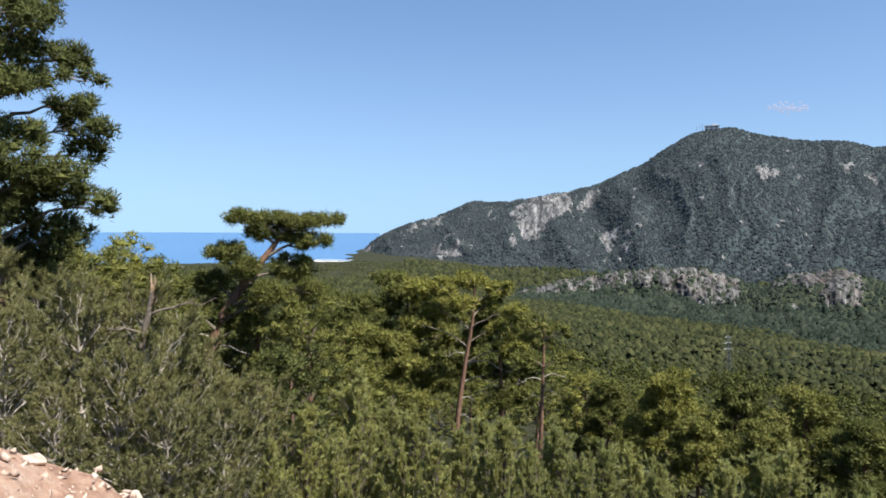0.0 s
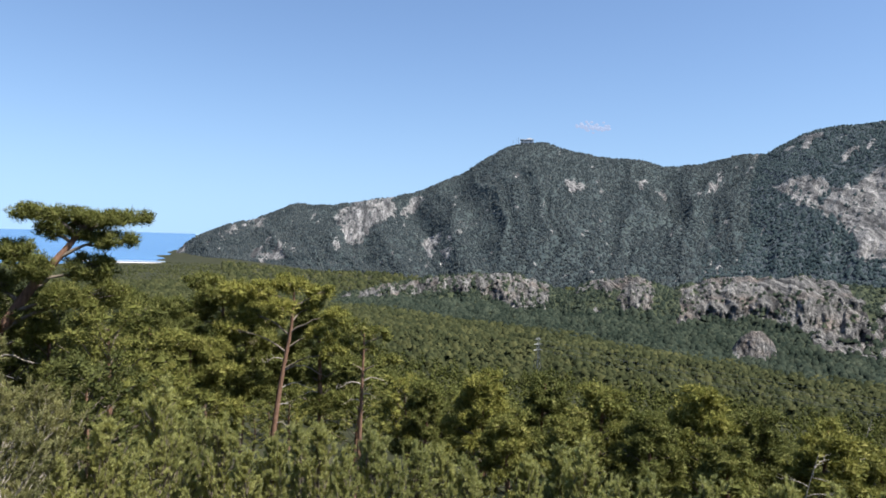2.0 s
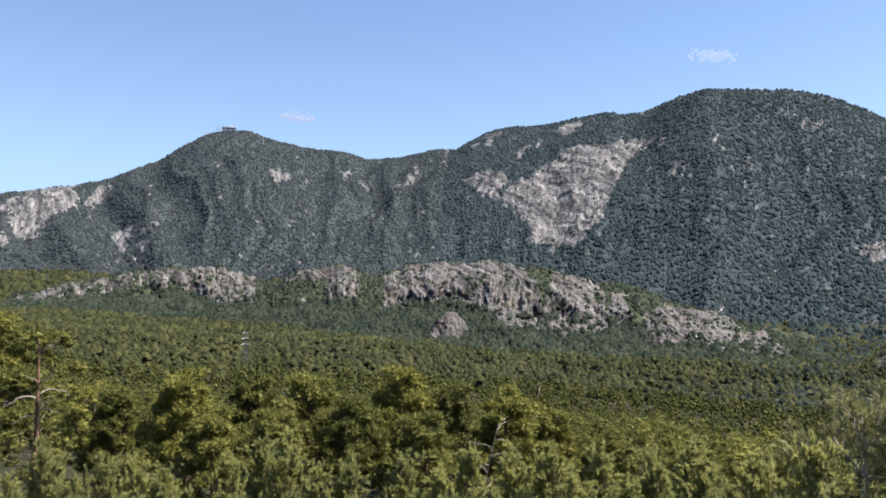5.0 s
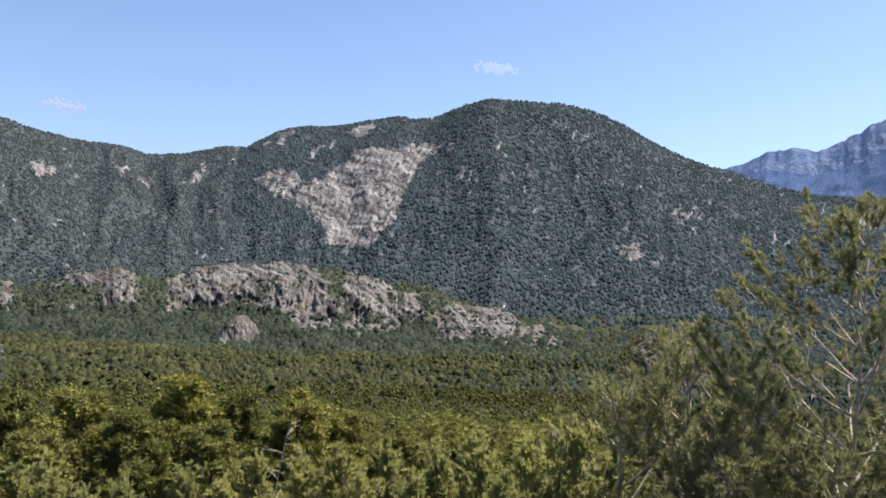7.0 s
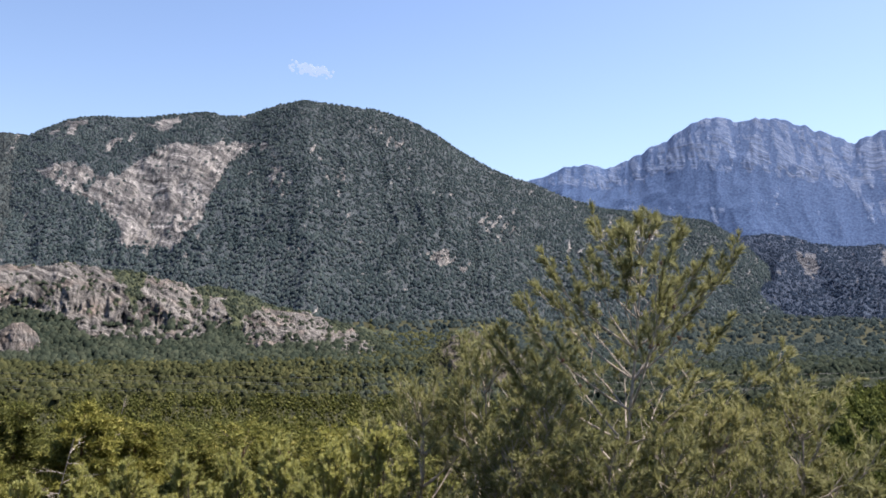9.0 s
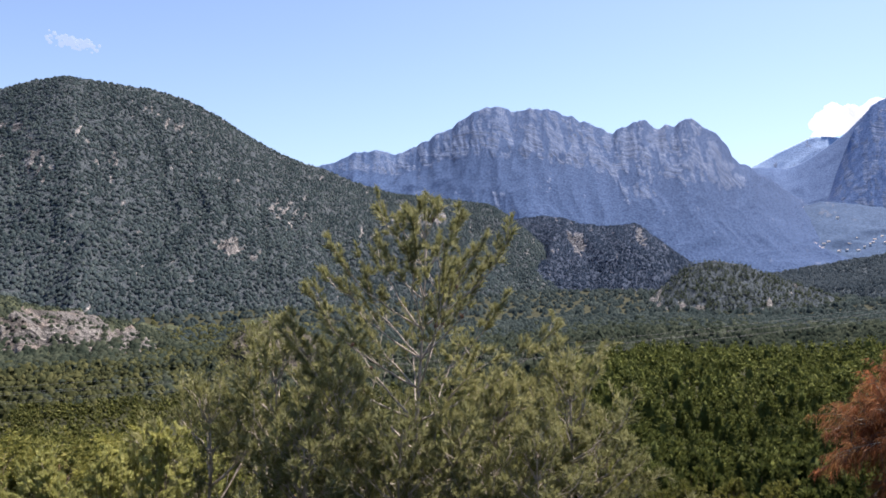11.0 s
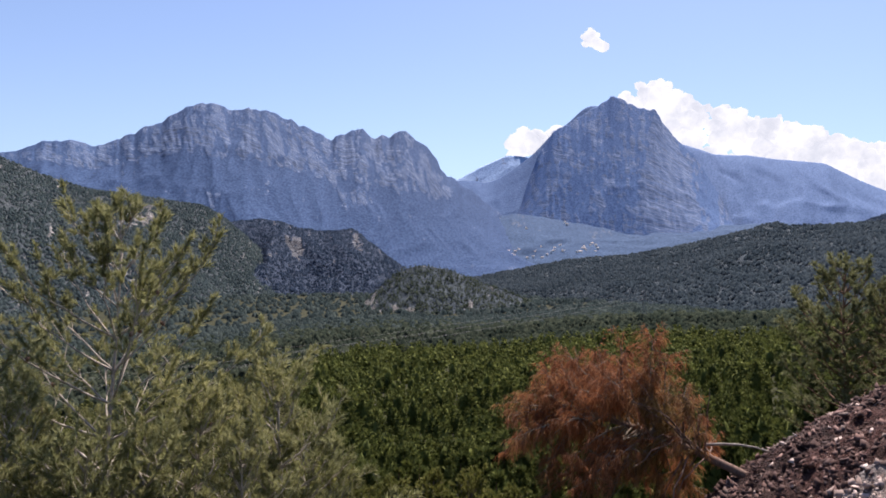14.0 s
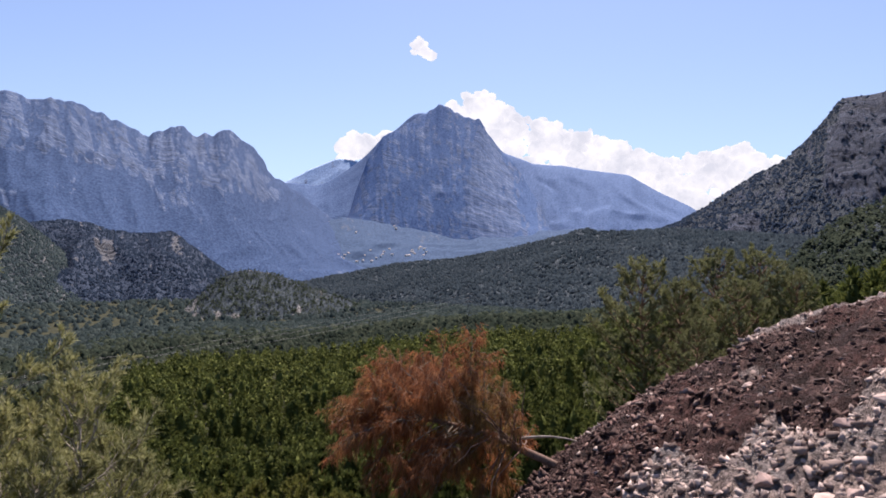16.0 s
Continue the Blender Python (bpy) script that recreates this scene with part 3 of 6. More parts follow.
dome = Massif(
    "mountain", "domed wooded mountain with a pale limestone cliff face",
    [(-30, 2.0), (-34, 4.6), (-37.2, 6.2), (-38.9, 7.21), (-40.5, 8.06), (-42.2, 8.35), (-44.2, 8.45), (-47.3, 9.0), (-49.6, 9.49), (-50.7, 9.17), (-52.5, 9.5),
     (-54.0, 10.2), (-54.9, 10.52), (-56.7, 10.89), (-58.9, 10.78), (-62.4, 10.56), (-65.0, 9.9), (-67.2, 8.81), (-68.9, 7.73), (-71.0, 6.65),
     (-72.6, 6.0), (-74.6, 5.44), (-77.1, 4.49), (-80.3, 3.6), (-84.4, 3.3), (-88.0, 2.9), (-89.5, 2.0), (-93, -1.0), (-97, -4.5)],
    line((-30, 1740), (-40, 1640), (-57, 1400), (-75, 1450), (-90, 1500), (-97, 1450)), line((-30, 950), (-57, 760), (-75, 850), (-97, 1100)), -100, M_DOMESLOPE,
    relief=20, gully=5.0, where="dome", base=0.07, seed=23, step=0.09, rows=125, lift=5, crag=4.5, rib=2.6, ribv=0.7, lean=0.55, grain=(3.4, 1.0), lobe=20, lobes=0.2)
bare("spur", 0.8, (-93.9, 0.6), (-95.2, 0.5), (-95.4, -0.9), (-94.4, -0.9))
bare("spur", 0.6, (-98.8, 1.6), (-99.9, 1.8), (-100.3, 0.1), (-99.5, -0.2))
bare("spur", 0.5, (-99.8, 0.2), (-100.9, -0.7), (-100.3, -1.6))
bare("spur", 0.25, (-88.0, -0.5), (-90.6, 0.0), (-92.5, -1.3), (-88.9, -1.8))
spur = Massif(
    "hill", "dark wooded spur with scattered crags below the far range",
    [(-80, -2.0), (-84, 0.2), (-87.0, 0.5), (-88.2, 1.1), (-90.1, 1.8), (-91.9, 2.0), (-93.7, 1.95), (-95.1, 1.4), (-97.4, 1.3), (-99.3, 1.6), (-100.2, 0.8), (-102.3, -0.7), (-104.0, -1.8), (-107, -3.4), (-109, -4.6)],
    line((-80, 1750), (-109, 1700)), line((-80, 1150), (-109, 1000)), -100, M_SPURSLOPE, relief=26, gully=2.6, where="spur", base=0.07, seed=37, lift=5, category="hill", lobe=40, lobes=0.35)
bare("range", 0.6, (-74.4, 5.2), (-78.8, 6.8), (-86.1, 9.4), (-87.4, 10.4), (-92.3, 10.2), (-97.2, 8.1), (-99.9, 9.2), (-103.2, 9.3), (-105.9, 6.1), (-106.7, 4.0), (-102.2, 4.6), (-98.2, 5.0), (-90.5, 6.5), (-86.1, 6.5), (-79.7, 4.8))
bare("range", 0.5, (-96.8, 5.9), (-99.5, 6.3), (-100.7, 3.0), (-98.2, 2.1))
bare("range", 0.6, (-87.8, 3.6), (-88.9, 3.6), (-88.5, 2.3))
bare("range", 0.4, (-90.6, 4.5), (-92.4, 4.5), (-92.6, 3.2))
bare("range", 0.3, (-84.4, 3.9), (-85.3, 4.3), (-86.2, 3.0))
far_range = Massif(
    "mountain", "far haze-blue limestone range with jagged peaks",
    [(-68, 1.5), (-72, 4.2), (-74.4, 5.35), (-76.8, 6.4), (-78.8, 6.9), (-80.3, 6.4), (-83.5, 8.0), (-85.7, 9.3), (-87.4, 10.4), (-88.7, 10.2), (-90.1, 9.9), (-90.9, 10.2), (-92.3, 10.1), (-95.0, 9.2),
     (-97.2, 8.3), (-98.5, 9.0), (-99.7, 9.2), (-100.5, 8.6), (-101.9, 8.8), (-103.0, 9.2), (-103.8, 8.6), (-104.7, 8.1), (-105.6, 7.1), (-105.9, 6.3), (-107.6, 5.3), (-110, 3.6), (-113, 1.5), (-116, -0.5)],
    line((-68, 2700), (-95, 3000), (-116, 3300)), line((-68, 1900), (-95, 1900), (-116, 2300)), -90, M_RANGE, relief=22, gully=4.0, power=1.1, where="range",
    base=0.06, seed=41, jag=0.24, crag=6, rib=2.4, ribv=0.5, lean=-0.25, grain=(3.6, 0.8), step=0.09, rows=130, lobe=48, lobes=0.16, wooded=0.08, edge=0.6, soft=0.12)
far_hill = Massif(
    "mountain", "haze-pale mountain at the far end of the valley",
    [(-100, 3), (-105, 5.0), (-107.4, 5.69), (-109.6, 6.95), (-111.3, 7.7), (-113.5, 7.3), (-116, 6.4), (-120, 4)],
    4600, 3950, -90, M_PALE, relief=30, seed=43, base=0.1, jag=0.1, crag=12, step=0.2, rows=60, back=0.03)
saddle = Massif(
    "mountain", "haze-blue wooded saddle between the range and the peak",
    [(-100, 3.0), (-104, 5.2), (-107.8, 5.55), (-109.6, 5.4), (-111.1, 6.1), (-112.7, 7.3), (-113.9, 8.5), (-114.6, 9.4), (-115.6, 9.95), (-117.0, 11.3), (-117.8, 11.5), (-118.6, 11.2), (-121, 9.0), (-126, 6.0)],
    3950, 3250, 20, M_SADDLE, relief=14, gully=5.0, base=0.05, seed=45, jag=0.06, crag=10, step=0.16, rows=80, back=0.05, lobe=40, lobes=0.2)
# the peak's sunlit right face, its light painted on as pale rock
bare("peak", 0.95, (-122.2, 10.6), (-123.4, 9.2), (-125.0, 6.6), (-126.0, 2.6), (-124.0, 1.2), (-121.8, 2.0), (-121.4, 5.0))
bare("peak", 0.5, (-112, 2), (-114, 8), (-117, 11.3), (-119, 12.3), (-122.4, 11.2), (-121.4, 5), (-121.8, 2), (-117, 2.4))
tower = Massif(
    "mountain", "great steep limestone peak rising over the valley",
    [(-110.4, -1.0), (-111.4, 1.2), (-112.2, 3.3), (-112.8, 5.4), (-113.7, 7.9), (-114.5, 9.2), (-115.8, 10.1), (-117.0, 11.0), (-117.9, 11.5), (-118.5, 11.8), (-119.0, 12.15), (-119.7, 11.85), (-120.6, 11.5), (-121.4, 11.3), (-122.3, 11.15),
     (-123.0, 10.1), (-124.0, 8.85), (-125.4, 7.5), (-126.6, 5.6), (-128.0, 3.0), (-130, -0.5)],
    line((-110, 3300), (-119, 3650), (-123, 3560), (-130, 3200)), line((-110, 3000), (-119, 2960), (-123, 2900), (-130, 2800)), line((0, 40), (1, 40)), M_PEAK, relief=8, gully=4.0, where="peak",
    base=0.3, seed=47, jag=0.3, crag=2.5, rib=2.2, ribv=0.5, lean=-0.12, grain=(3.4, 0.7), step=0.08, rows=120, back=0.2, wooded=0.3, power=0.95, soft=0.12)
bare("apron", 0.3, (-111.2, 3.0), (-113.8, 2.6), (-113.8, 1.8), (-111.6, 1.5))
bare("apron", 0.35, (-115.6, 2.7), (-118.0, 2.4), (-120.6, 1.6), (-120.2, 0.9), (-117.6, 1.4), (-115.6, 2.1))
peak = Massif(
    "hill", "haze-blue wooded apron below the great peak",
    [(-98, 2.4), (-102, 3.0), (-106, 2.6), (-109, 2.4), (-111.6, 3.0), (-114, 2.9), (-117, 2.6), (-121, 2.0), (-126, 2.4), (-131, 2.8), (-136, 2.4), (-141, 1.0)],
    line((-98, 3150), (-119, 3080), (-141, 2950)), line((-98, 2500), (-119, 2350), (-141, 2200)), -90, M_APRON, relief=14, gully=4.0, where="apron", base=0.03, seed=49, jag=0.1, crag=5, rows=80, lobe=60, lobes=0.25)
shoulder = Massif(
    "mountain", "long haze-blue shoulder running down behind the peak",
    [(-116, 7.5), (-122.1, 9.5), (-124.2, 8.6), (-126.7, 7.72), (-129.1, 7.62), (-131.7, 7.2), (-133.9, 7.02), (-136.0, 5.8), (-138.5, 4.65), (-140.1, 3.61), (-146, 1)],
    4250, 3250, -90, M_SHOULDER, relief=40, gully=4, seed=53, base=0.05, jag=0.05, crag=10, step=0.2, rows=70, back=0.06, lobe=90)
right_ridge = Massif(
    "hill", "long wooded ridge climbing across the valley",
    [(-99, -5.2), (-102, -4.2), (-105, -2.9), (-108.4, -2.0), (-112.5, -1.1), (-116.0, -0.25), (-120.5, 0.25), (-124.9, 1.2), (-127.6, 2.0), (-129.4, 2.5), (-131.0, 3.1), (-131.9, 2.75), (-134.4, 2.95), (-137.7, 3.2), (-141.7, 3.0), (-147.2, 2.7), (-156, 2.4), (-168, 2.0)],
    line((-99, 1500), (-120, 1350), (-140, 1000), (-168, 900)), line((-99, 1050), (-112, 950), (-121, 600), (-140, 420), (-168, 400)), line((-99, -100), (-112, -90), (-122, -64), (-168, -60)), M_WOODED, relief=9, gully=6, power=0.9,
    base=0.01, seed=59, lift=5, category="hill", lobe=30, lobes=0.12)
bare("crag", 0.85, (-140.9, 2.8), (-141.7, 3.8), (-143.6, 4.3), (-143.2, 2.4), (-141.7, 2.0))
bare("crag", 0.9, (-147.5, 5.5), (-147.7, 9.5), (-148.6, 12.0), (-151.1, 12.4), (-158, 13), (-158, 5), (-151.2, 5.0))
bare("crag", 0.35, (-140, 4.6), (-144, 7.2), (-147.6, 11.4), (-147.4, 6), (-144, 4.8))
right_crag = Massif(
    "mountain", "steep wooded mountain with crags coloured as in shade",
    [(-130, 1.0), (-135.7, 2.68), (-137.3, 3.36), (-139.7, 4.87), (-142.7, 6.93), (-144.9, 8.09), (-146.7, 10.0), (-147.4, 10.93), (-148.4, 12.27), (-149.8, 12.28), (-151.0, 12.43), (-156, 14), (-165, 15), (-178, 12)],
    line((-130, 1500), (-178, 1300)), line((-130, 1050), (-178, 800)), -20, M_CRAG, relief=22, gully=3.0, where="crag", base=0.12, seed=61, lift=5, crag=9, lean=-0.3, rows=100, step=0.13)
near_hill = Massif(
    "hill", "steep green wooded hillside beside the valley",
    [(-141.5, -2.2), (-143.6, -1.0), (-144.8, 0.0), (-145.5, 1.2), (-146.9, 2.5), (-148.3, 3.7), (-149.6, 4.5), (-151.2, 5.2), (-156, 7.5), (-166, 11), (-178, 13)],
    line((-141, 420), (-178, 420)), line((-141, 300), (-178, 210)), line((-178, 0), (-151, -10), (-141, -24)), M_WOODED, relief=5, gully=3.0, base=0.03, seed=63, lift=3, crag=2, rows=60, category="hill")
bare("hillock", 0.8, (-99.7, -4.8), (-101.2, -4.7), (-102.3, -5.4), (-100.6, -5.6))
bare("hillock", 0.8, (-102.3, -4.5), (-104.1, -4.7), (-104.3, -5.5), (-103.0, -5.3))
bare("hillock", 0.5, (-99.9, -4.3), (-101.2, -3.2), (-101.7, -4.3), (-100.3, -4.5))
bare("hillock", 0.5, (-107.9, -3.7), (-109.2, -4.1), (-108.8, -4.5))
bare("hillock", 0.4, (-110.0, -2.5), (-110.8, -2.7), (-110.4, -3.1))
hillock = Massif(
    "hill", "low rounded hillock with scrub and pale outcrops",
    [(-95, -7.6), (-98.4, -6.0), (-99.9, -4.55), (-100.5, -3.9), (-101.4, -3.0), (-102.4, -2.0), (-103.4, -1.35), (-104.9, -1.12), (-106.8, -1.35), (-108.8, -2.1), (-110.4, -2.6), (-112.5, -3.3), (-116, -5.0)],
    line((-95, 900), (-116, 900)), line((-95, 700), (-116, 700)), line((-96, -90), (-116, -80)), M_WOODED, relief=5, gully=2.0, where="hillock", base=0.07, seed=67, lift=3, crag=1.5, step=0.08, rows=70, category="hill", edge=0.15)
bare("knoll", 0.75, (-5.6, -5.4), (-10.3, -4.1), (-14.7, -3.4), (-18.5, -2.8), (-21.0, -3.3), (-22.4, -4.0), (-22.2, -5.9), (-19.3, -5.9), (-17.5, -4.7), (-13.0, -4.5), (-9.4, -5.2))
bare("knoll", 0.85, (-24.6, -4.1), (-25.8, -3.2), (-27.9, -2.8), (-28.6, -3.4), (-27.1, -4.0))
bare("knoll", 0.9, (-28.3, -3.0), (-30.0, -2.6), (-30.4, -4.2), (-30.1, -5.2), (-28.4, -5.5), (-27.8, -4.7))
bare("knoll", 0.9, (-32.0, -6.4), (-32.4, -3.9), (-33.6, -3.1), (-36.4, -2.3), (-40.6, -2.1), (-43.2, -2.7), (-44.6, -4.7), (-45.2, -7.8), (-42.0, -7.6), (-40.7, -6.1), (-37.7, -5.4), (-35.7, -5.6), (-33.6, -5.8))
bare("knoll", 0.8, (-45.3, -7.4), (-45.5, -3.2), (-46.7, -2.9), (-48.8, -3.4), (-49.7, -4.7), (-50.0, -7.4), (-47.3, -7.9))
bare("knoll", 0.8, (-50.1, -4.4), (-51.2, -4.9), (-51.8, -7.1), (-50.5, -6.9))
bare("knoll", 0.95, (-52.4, -6.2), (-54.0, -5.4), (-58.0, -5.6), (-59.6, -6.6), (-59.8, -8.4), (-56.7, -8.1), (-53.1, -8.1))
bare("knoll", 0.8, (-59.8, -7.1), (-61.1, -6.8), (-63.1, -8.0), (-62.9, -9.1), (-60.3, -8.4))
KNOLL_NEAR = line((1, 640), (-10, 620), (-20, 590), (-30, 510), (-60, 480), (-77, 500))
headland = Massif(
    "rock_outcrop", "pale rocky headland above the sea",
    [(24.5, -4.6), (22.8, -3.7), (21.6, -3.2), (20.8, -3.0), (20.0, -3.2), (19.0, -3.8), (17.6, -4.6)],
    960, 900, -56, M_KNOLL, relief=2, gully=1.0, base=0.7, seed=83, crag=2.0, rib=1.6, step=0.08, rows=30, jag=0.2, category="rock")
knoll = Massif(
    "rocky_knoll", "low grey limestone ridge with weathered cliffs and bushes",
    [(1, -7.2), (-3.5, -6.04), (-5.1, -5.21), (-7.1, -4.7), (-9.1, -4.21), (-12.4, -3.51), (-15.8, -3.12), (-17.6, -2.9), (-19.8, -3.02), (-21.6, -3.51), (-23.0, -4.05), (-24.1, -4.1),
     (-24.7, -3.77), (-26.5, -3.04), (-28.7, -2.74), (-30.3, -3.04), (-31.5, -3.66), (-32.8, -3.12), (-34.5, -2.65), (-38.8, -2.34), (-40.9, -2.25), (-43.4, -2.64), (-45.5, -2.75),
     (-47.8, -3.37), (-48.5, -3.58), (-51.7, -3.83), (-54.8, -5.0), (-57.1, -5.4), (-59.3, -6.0), (-61.1, -6.6), (-62.9, -7.2), (-65.1, -7.8), (-68.5, -7.3), (-70.5, -6.7), (-73.0, -7.5), (-77, -9)],
    line((1, 720), (-20, 700), (-45, 660), (-60, 640), (-77, 700)), KNOLL_NEAR, lambda a: ground_z(a, KNOLL_NEAR(a)) - 3, M_KNOLL, relief=4, gully=2.4,
    profile=([0, 0.55, 0.72, 1], [0, 0.32, 0.66, 1]), where="knoll", base=0.08, seed=71, lift=1.5, crag=4.6, rib=1.5, ribv=0.9, lean=0.3, grain=(2.2, 1.8), gv=2.6, lobe=14, lobes=0.35,
    step=0.07, rows=80, jag=0.28, edge=0.4, category="hill")
bare("outcrop", 1.0, (-40, -12), (-40, -5), (-34.5, -5), (-34.5, -12))
outcrop = Massif(
    "rock_outcrop", "lone pale limestone outcrop below the knoll",
    [(-39.3, -8.6), (-38.9, -7.4), (-38.3, -6.6), (-37.8, -6.25), (-37.3, -6.4), (-36.7, -6.9), (-36.2, -7.6), (-35.7, -8.6)],
    545, 515, -88, M_KNOLL, relief=2, gully=1.0, where="outcrop", seed=79, crag=2.2, rib=1.6, ribv=0.8, lean=0.4, step=0.05, rows=40, jag=0.2, category="rock")
bare("ravine", 0.85, (-68.3, -8.6), (-69.2, -6.8), (-71.7, -6.4), (-74.3, -7.2), (-74.9, -9.0), (-73.5, -11.0), (-70.4, -11.4))
ravine_crag = Massif(
    "hill", "broken brown crag in the ravine below the mountain",
    [(-65.5, -10.5), (-67.5, -8.2), (-69, -6.9), (-70.5, -6.6), (-72, -6.8), (-73.5, -7.4), (-75, -8.6), (-77, -10.5)],
    line((-65, 520), (-77, 520)), line((-65, 400), (-77, 400)), -88, M_BROWNROCK, relief=4, gully=1.2, where="ravine", base=0.1, seed=77, crag=5, rib=1.4, ribv=1.0, step=0.08, rows=60, jag=0.3, edge=0.2, category="hill")


# ---------------------------------------------------------------- forests
def simple_tree(rng):
    """A far tree: a small rounded crown of uneven facets."""
    vs = []
    for n, z, rad, off in ((4, 0.08, 0.52, 0.0), (3, 0.56, 0.27, 0.4)):
        for q in range(n):
            a = 2 * math.pi * (q + rng.uniform(-0.2, 0.2)) / n + off
            rr = rad * rng.uniform(0.75, 1.2)
            vs.append((rr * math.cos(a), rr * math.sin(a), z + rng.uniform(-0.14, 0.14)))
    fs = [(0, 1, 4), (1, 5, 4), (1, 2, 5), (2, 3, 5), (3, 6, 5), (3, 0, 6), (0, 4, 6), (4, 5, 6)]
    return np.array(vs), np.array(fs)


def plant(name, label, templates, spots, heights, rng, mat, widths=(0.85, 1.2), category="forest"):
    """One mesh of many trees, each a turned and scaled copy of a template."""
    V, F, n = [], [], 0
    pick = rng.integers(0, len(templates), len(spots))
    for k, (tv, tf) in enumerate(templates):
        p, h = spots[pick == k], heights[pick == k]
        m = len(p)
        if not m:
            continue
        a, w = rng.uniform(0, 6.283, m), rng.uniform(*widths, m) * h
        ca, sa_ = np.cos(a), np.sin(a)
        x = (tv[None, :, 0] * ca[:, None] - tv[None, :, 1] * sa_[:, None]) * w[:, None] + p[:, None, 0]
        y = (tv[None, :, 0] * sa_[:, None] + tv[None, :, 1] * ca[:, None]) * w[:, None] + p[:, None, 1]
        z = tv[None, :, 2] * h[:, None] + p[:, None, 2]
        V.append(np.stack([x, y, z], -1).reshape(-1, 3))
        F.append((tf[None] + (np.arange(m) * len(tv))[:, None, None]).reshape(-1, 3) + n)
        n += m * len(tv)
    ob = new(name, mesh_from(name, np.concatenate(V), np.concatenate(F), mat, True))
    return tagged(ob, label, category, kind="stuff")


rng = np.random.default_rng(7)
far_kinds = [simple_tree(rng) for _ in range(12)]


def clump_tree(rng, blobs=3):
    """A tree of the valley: a few ragged eight-sided clumps."""
    vs, fs = [], []
    for b in range(blobs):
        c = np.array([rng.uniform(-0.16, 0.16), rng.uniform(-0.16, 0.16), 0.3 + 0.48 * b / max(1, blobs - 1)])
        rad = 0.30 - 0.07 * b
        pts = [(1, 0, 0), (0, 1, 0), (-1, 0, 0), (0, -1, 0), (0, 0, 1), (0, 0, -1)]
        n = len(vs)
        turn = rng.uniform(0, 1.5)
        for x, y, z in pts:
            q = np.array([x * math.cos(turn) - y * math.sin(turn), x * math.sin(turn) + y * math.cos(turn), z * 0.85])
            vs.append(c + q * rad * rng.uniform(0.55, 1.4))
        for a, e in ((0, 1), (1, 2), (2, 3), (3, 0)):
            fs.append((n + a, n + e, n + 4))
    return np.array(vs), np.array(fs)


def twin_tree(rng):
    """A tree of the valley: three uneven crowns grown together."""
    pieces = []
    n = 0
    for k, (size, up) in enumerate(((0.8, 0.0), (0.62, 0.3), (0.42, 0.55))):
        v, f = simple_tree(rng)
        off = np.array([rng.uniform(-0.22, 0.22), rng.uniform(-0.22, 0.22), up])
        pieces.append((v * [size, size, size * 0.9] + off, f + n))
        n += len(v)
    return np.concatenate([q[0] for q in pieces]), np.concatenate([q[1] for q in pieces])


twin_kinds = [twin_tree(rng) for _ in range(12)]
clump_kinds = [clump_tree(rng) for _ in range(14)]


def wood_on(massif, count, h, label, mat, keep=0.10, limit=0.42, vmin=0.0, kinds=None, vmax=1.02):
    p = massif.scatter(count, rng, keep, limit, vmin, vmax)
    p[:, 2] -= 0.4
    plant("forest", label, kinds or far_kinds, p, rng.uniform(*h, len(p)), rng, mat)


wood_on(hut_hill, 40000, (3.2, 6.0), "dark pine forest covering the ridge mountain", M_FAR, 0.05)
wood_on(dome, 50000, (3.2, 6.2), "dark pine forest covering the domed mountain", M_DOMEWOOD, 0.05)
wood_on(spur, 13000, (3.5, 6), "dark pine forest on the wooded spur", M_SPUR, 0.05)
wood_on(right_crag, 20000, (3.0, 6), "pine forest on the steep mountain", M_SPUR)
wood_on(knoll, 10000, (1.6, 4.2), "bushes growing among the knoll's rocks", M_DEEP, 0.14, 0.5, kinds=far_kinds, vmin=0.5)
wood_on(near_hill, 6000, (3, 6), "green pine wood on the hillside beside the valley", M_DEEP, kinds=clump_kinds)


def core_shape():
    """Corners and faces of a small eight-sided core."""
    v = np.array([(1, 0, 0), (0, 1, 0), (-1, 0, 0), (0, -1, 0), (0, 0, 1), (0, 0, -1)], float)
    return v, np.array([(a, (a + 1) % 4, 4) for a in range(4)] + [((a + 1) % 4, a, 5) for a in range(4)])


def puffs_of(rng, centres, radii, blades, length, width, flat=0.9, reach=(0.45, 1.0), core_size=0.5, lift=0.35):
    """Needle clumps: a lumpy core added to block light, and pointed sprays that lie over it and turn up at their tips.
    """
    iv, jf = core_shape() if core_size else (np.zeros((0, 3)), np.zeros((0, 3), int))
    n = len(centres)
    core = iv[None] * (radii * core_size)[:, None, None] * rng.uniform(0.45, 1.5, (n, len(iv), 1)) * [1, 1, flat] + centres[:, None]
    cf = (jf[None] + (np.arange(n) * len(iv))[:, None, None]).reshape(-1, 3)
    o = rng.normal(size=(n, blades, 3)) + [0, 0, 0.3]
    o /= np.linalg.norm(o, axis=2, keepdims=True)
    at = (centres[:, None] + o * radii[:, None, None] * rng.uniform(*reach, (n, blades, 1)) * [1, 1, flat]).reshape(-1, 3)
    o = o.reshape(-1, 3)
    m = len(o)
    w = rng.normal(size=(m, 3))
    w -= (w * o).sum(1, keepdims=True) * o
    w /= np.linalg.norm(w, axis=1, keepdims=True) + 1e-9
    w = w * 0.75 + o * rng.uniform(0.1, 0.9, (m, 1)) + [0, 0, lift]
    w /= np.linalg.norm(w, axis=1, keepdims=True)
    s = np.cross(w, o + rng.normal(scale=0.35, size=(m, 3)))
    s /= np.linalg.norm(s, axis=1, keepdims=True) + 1e-9
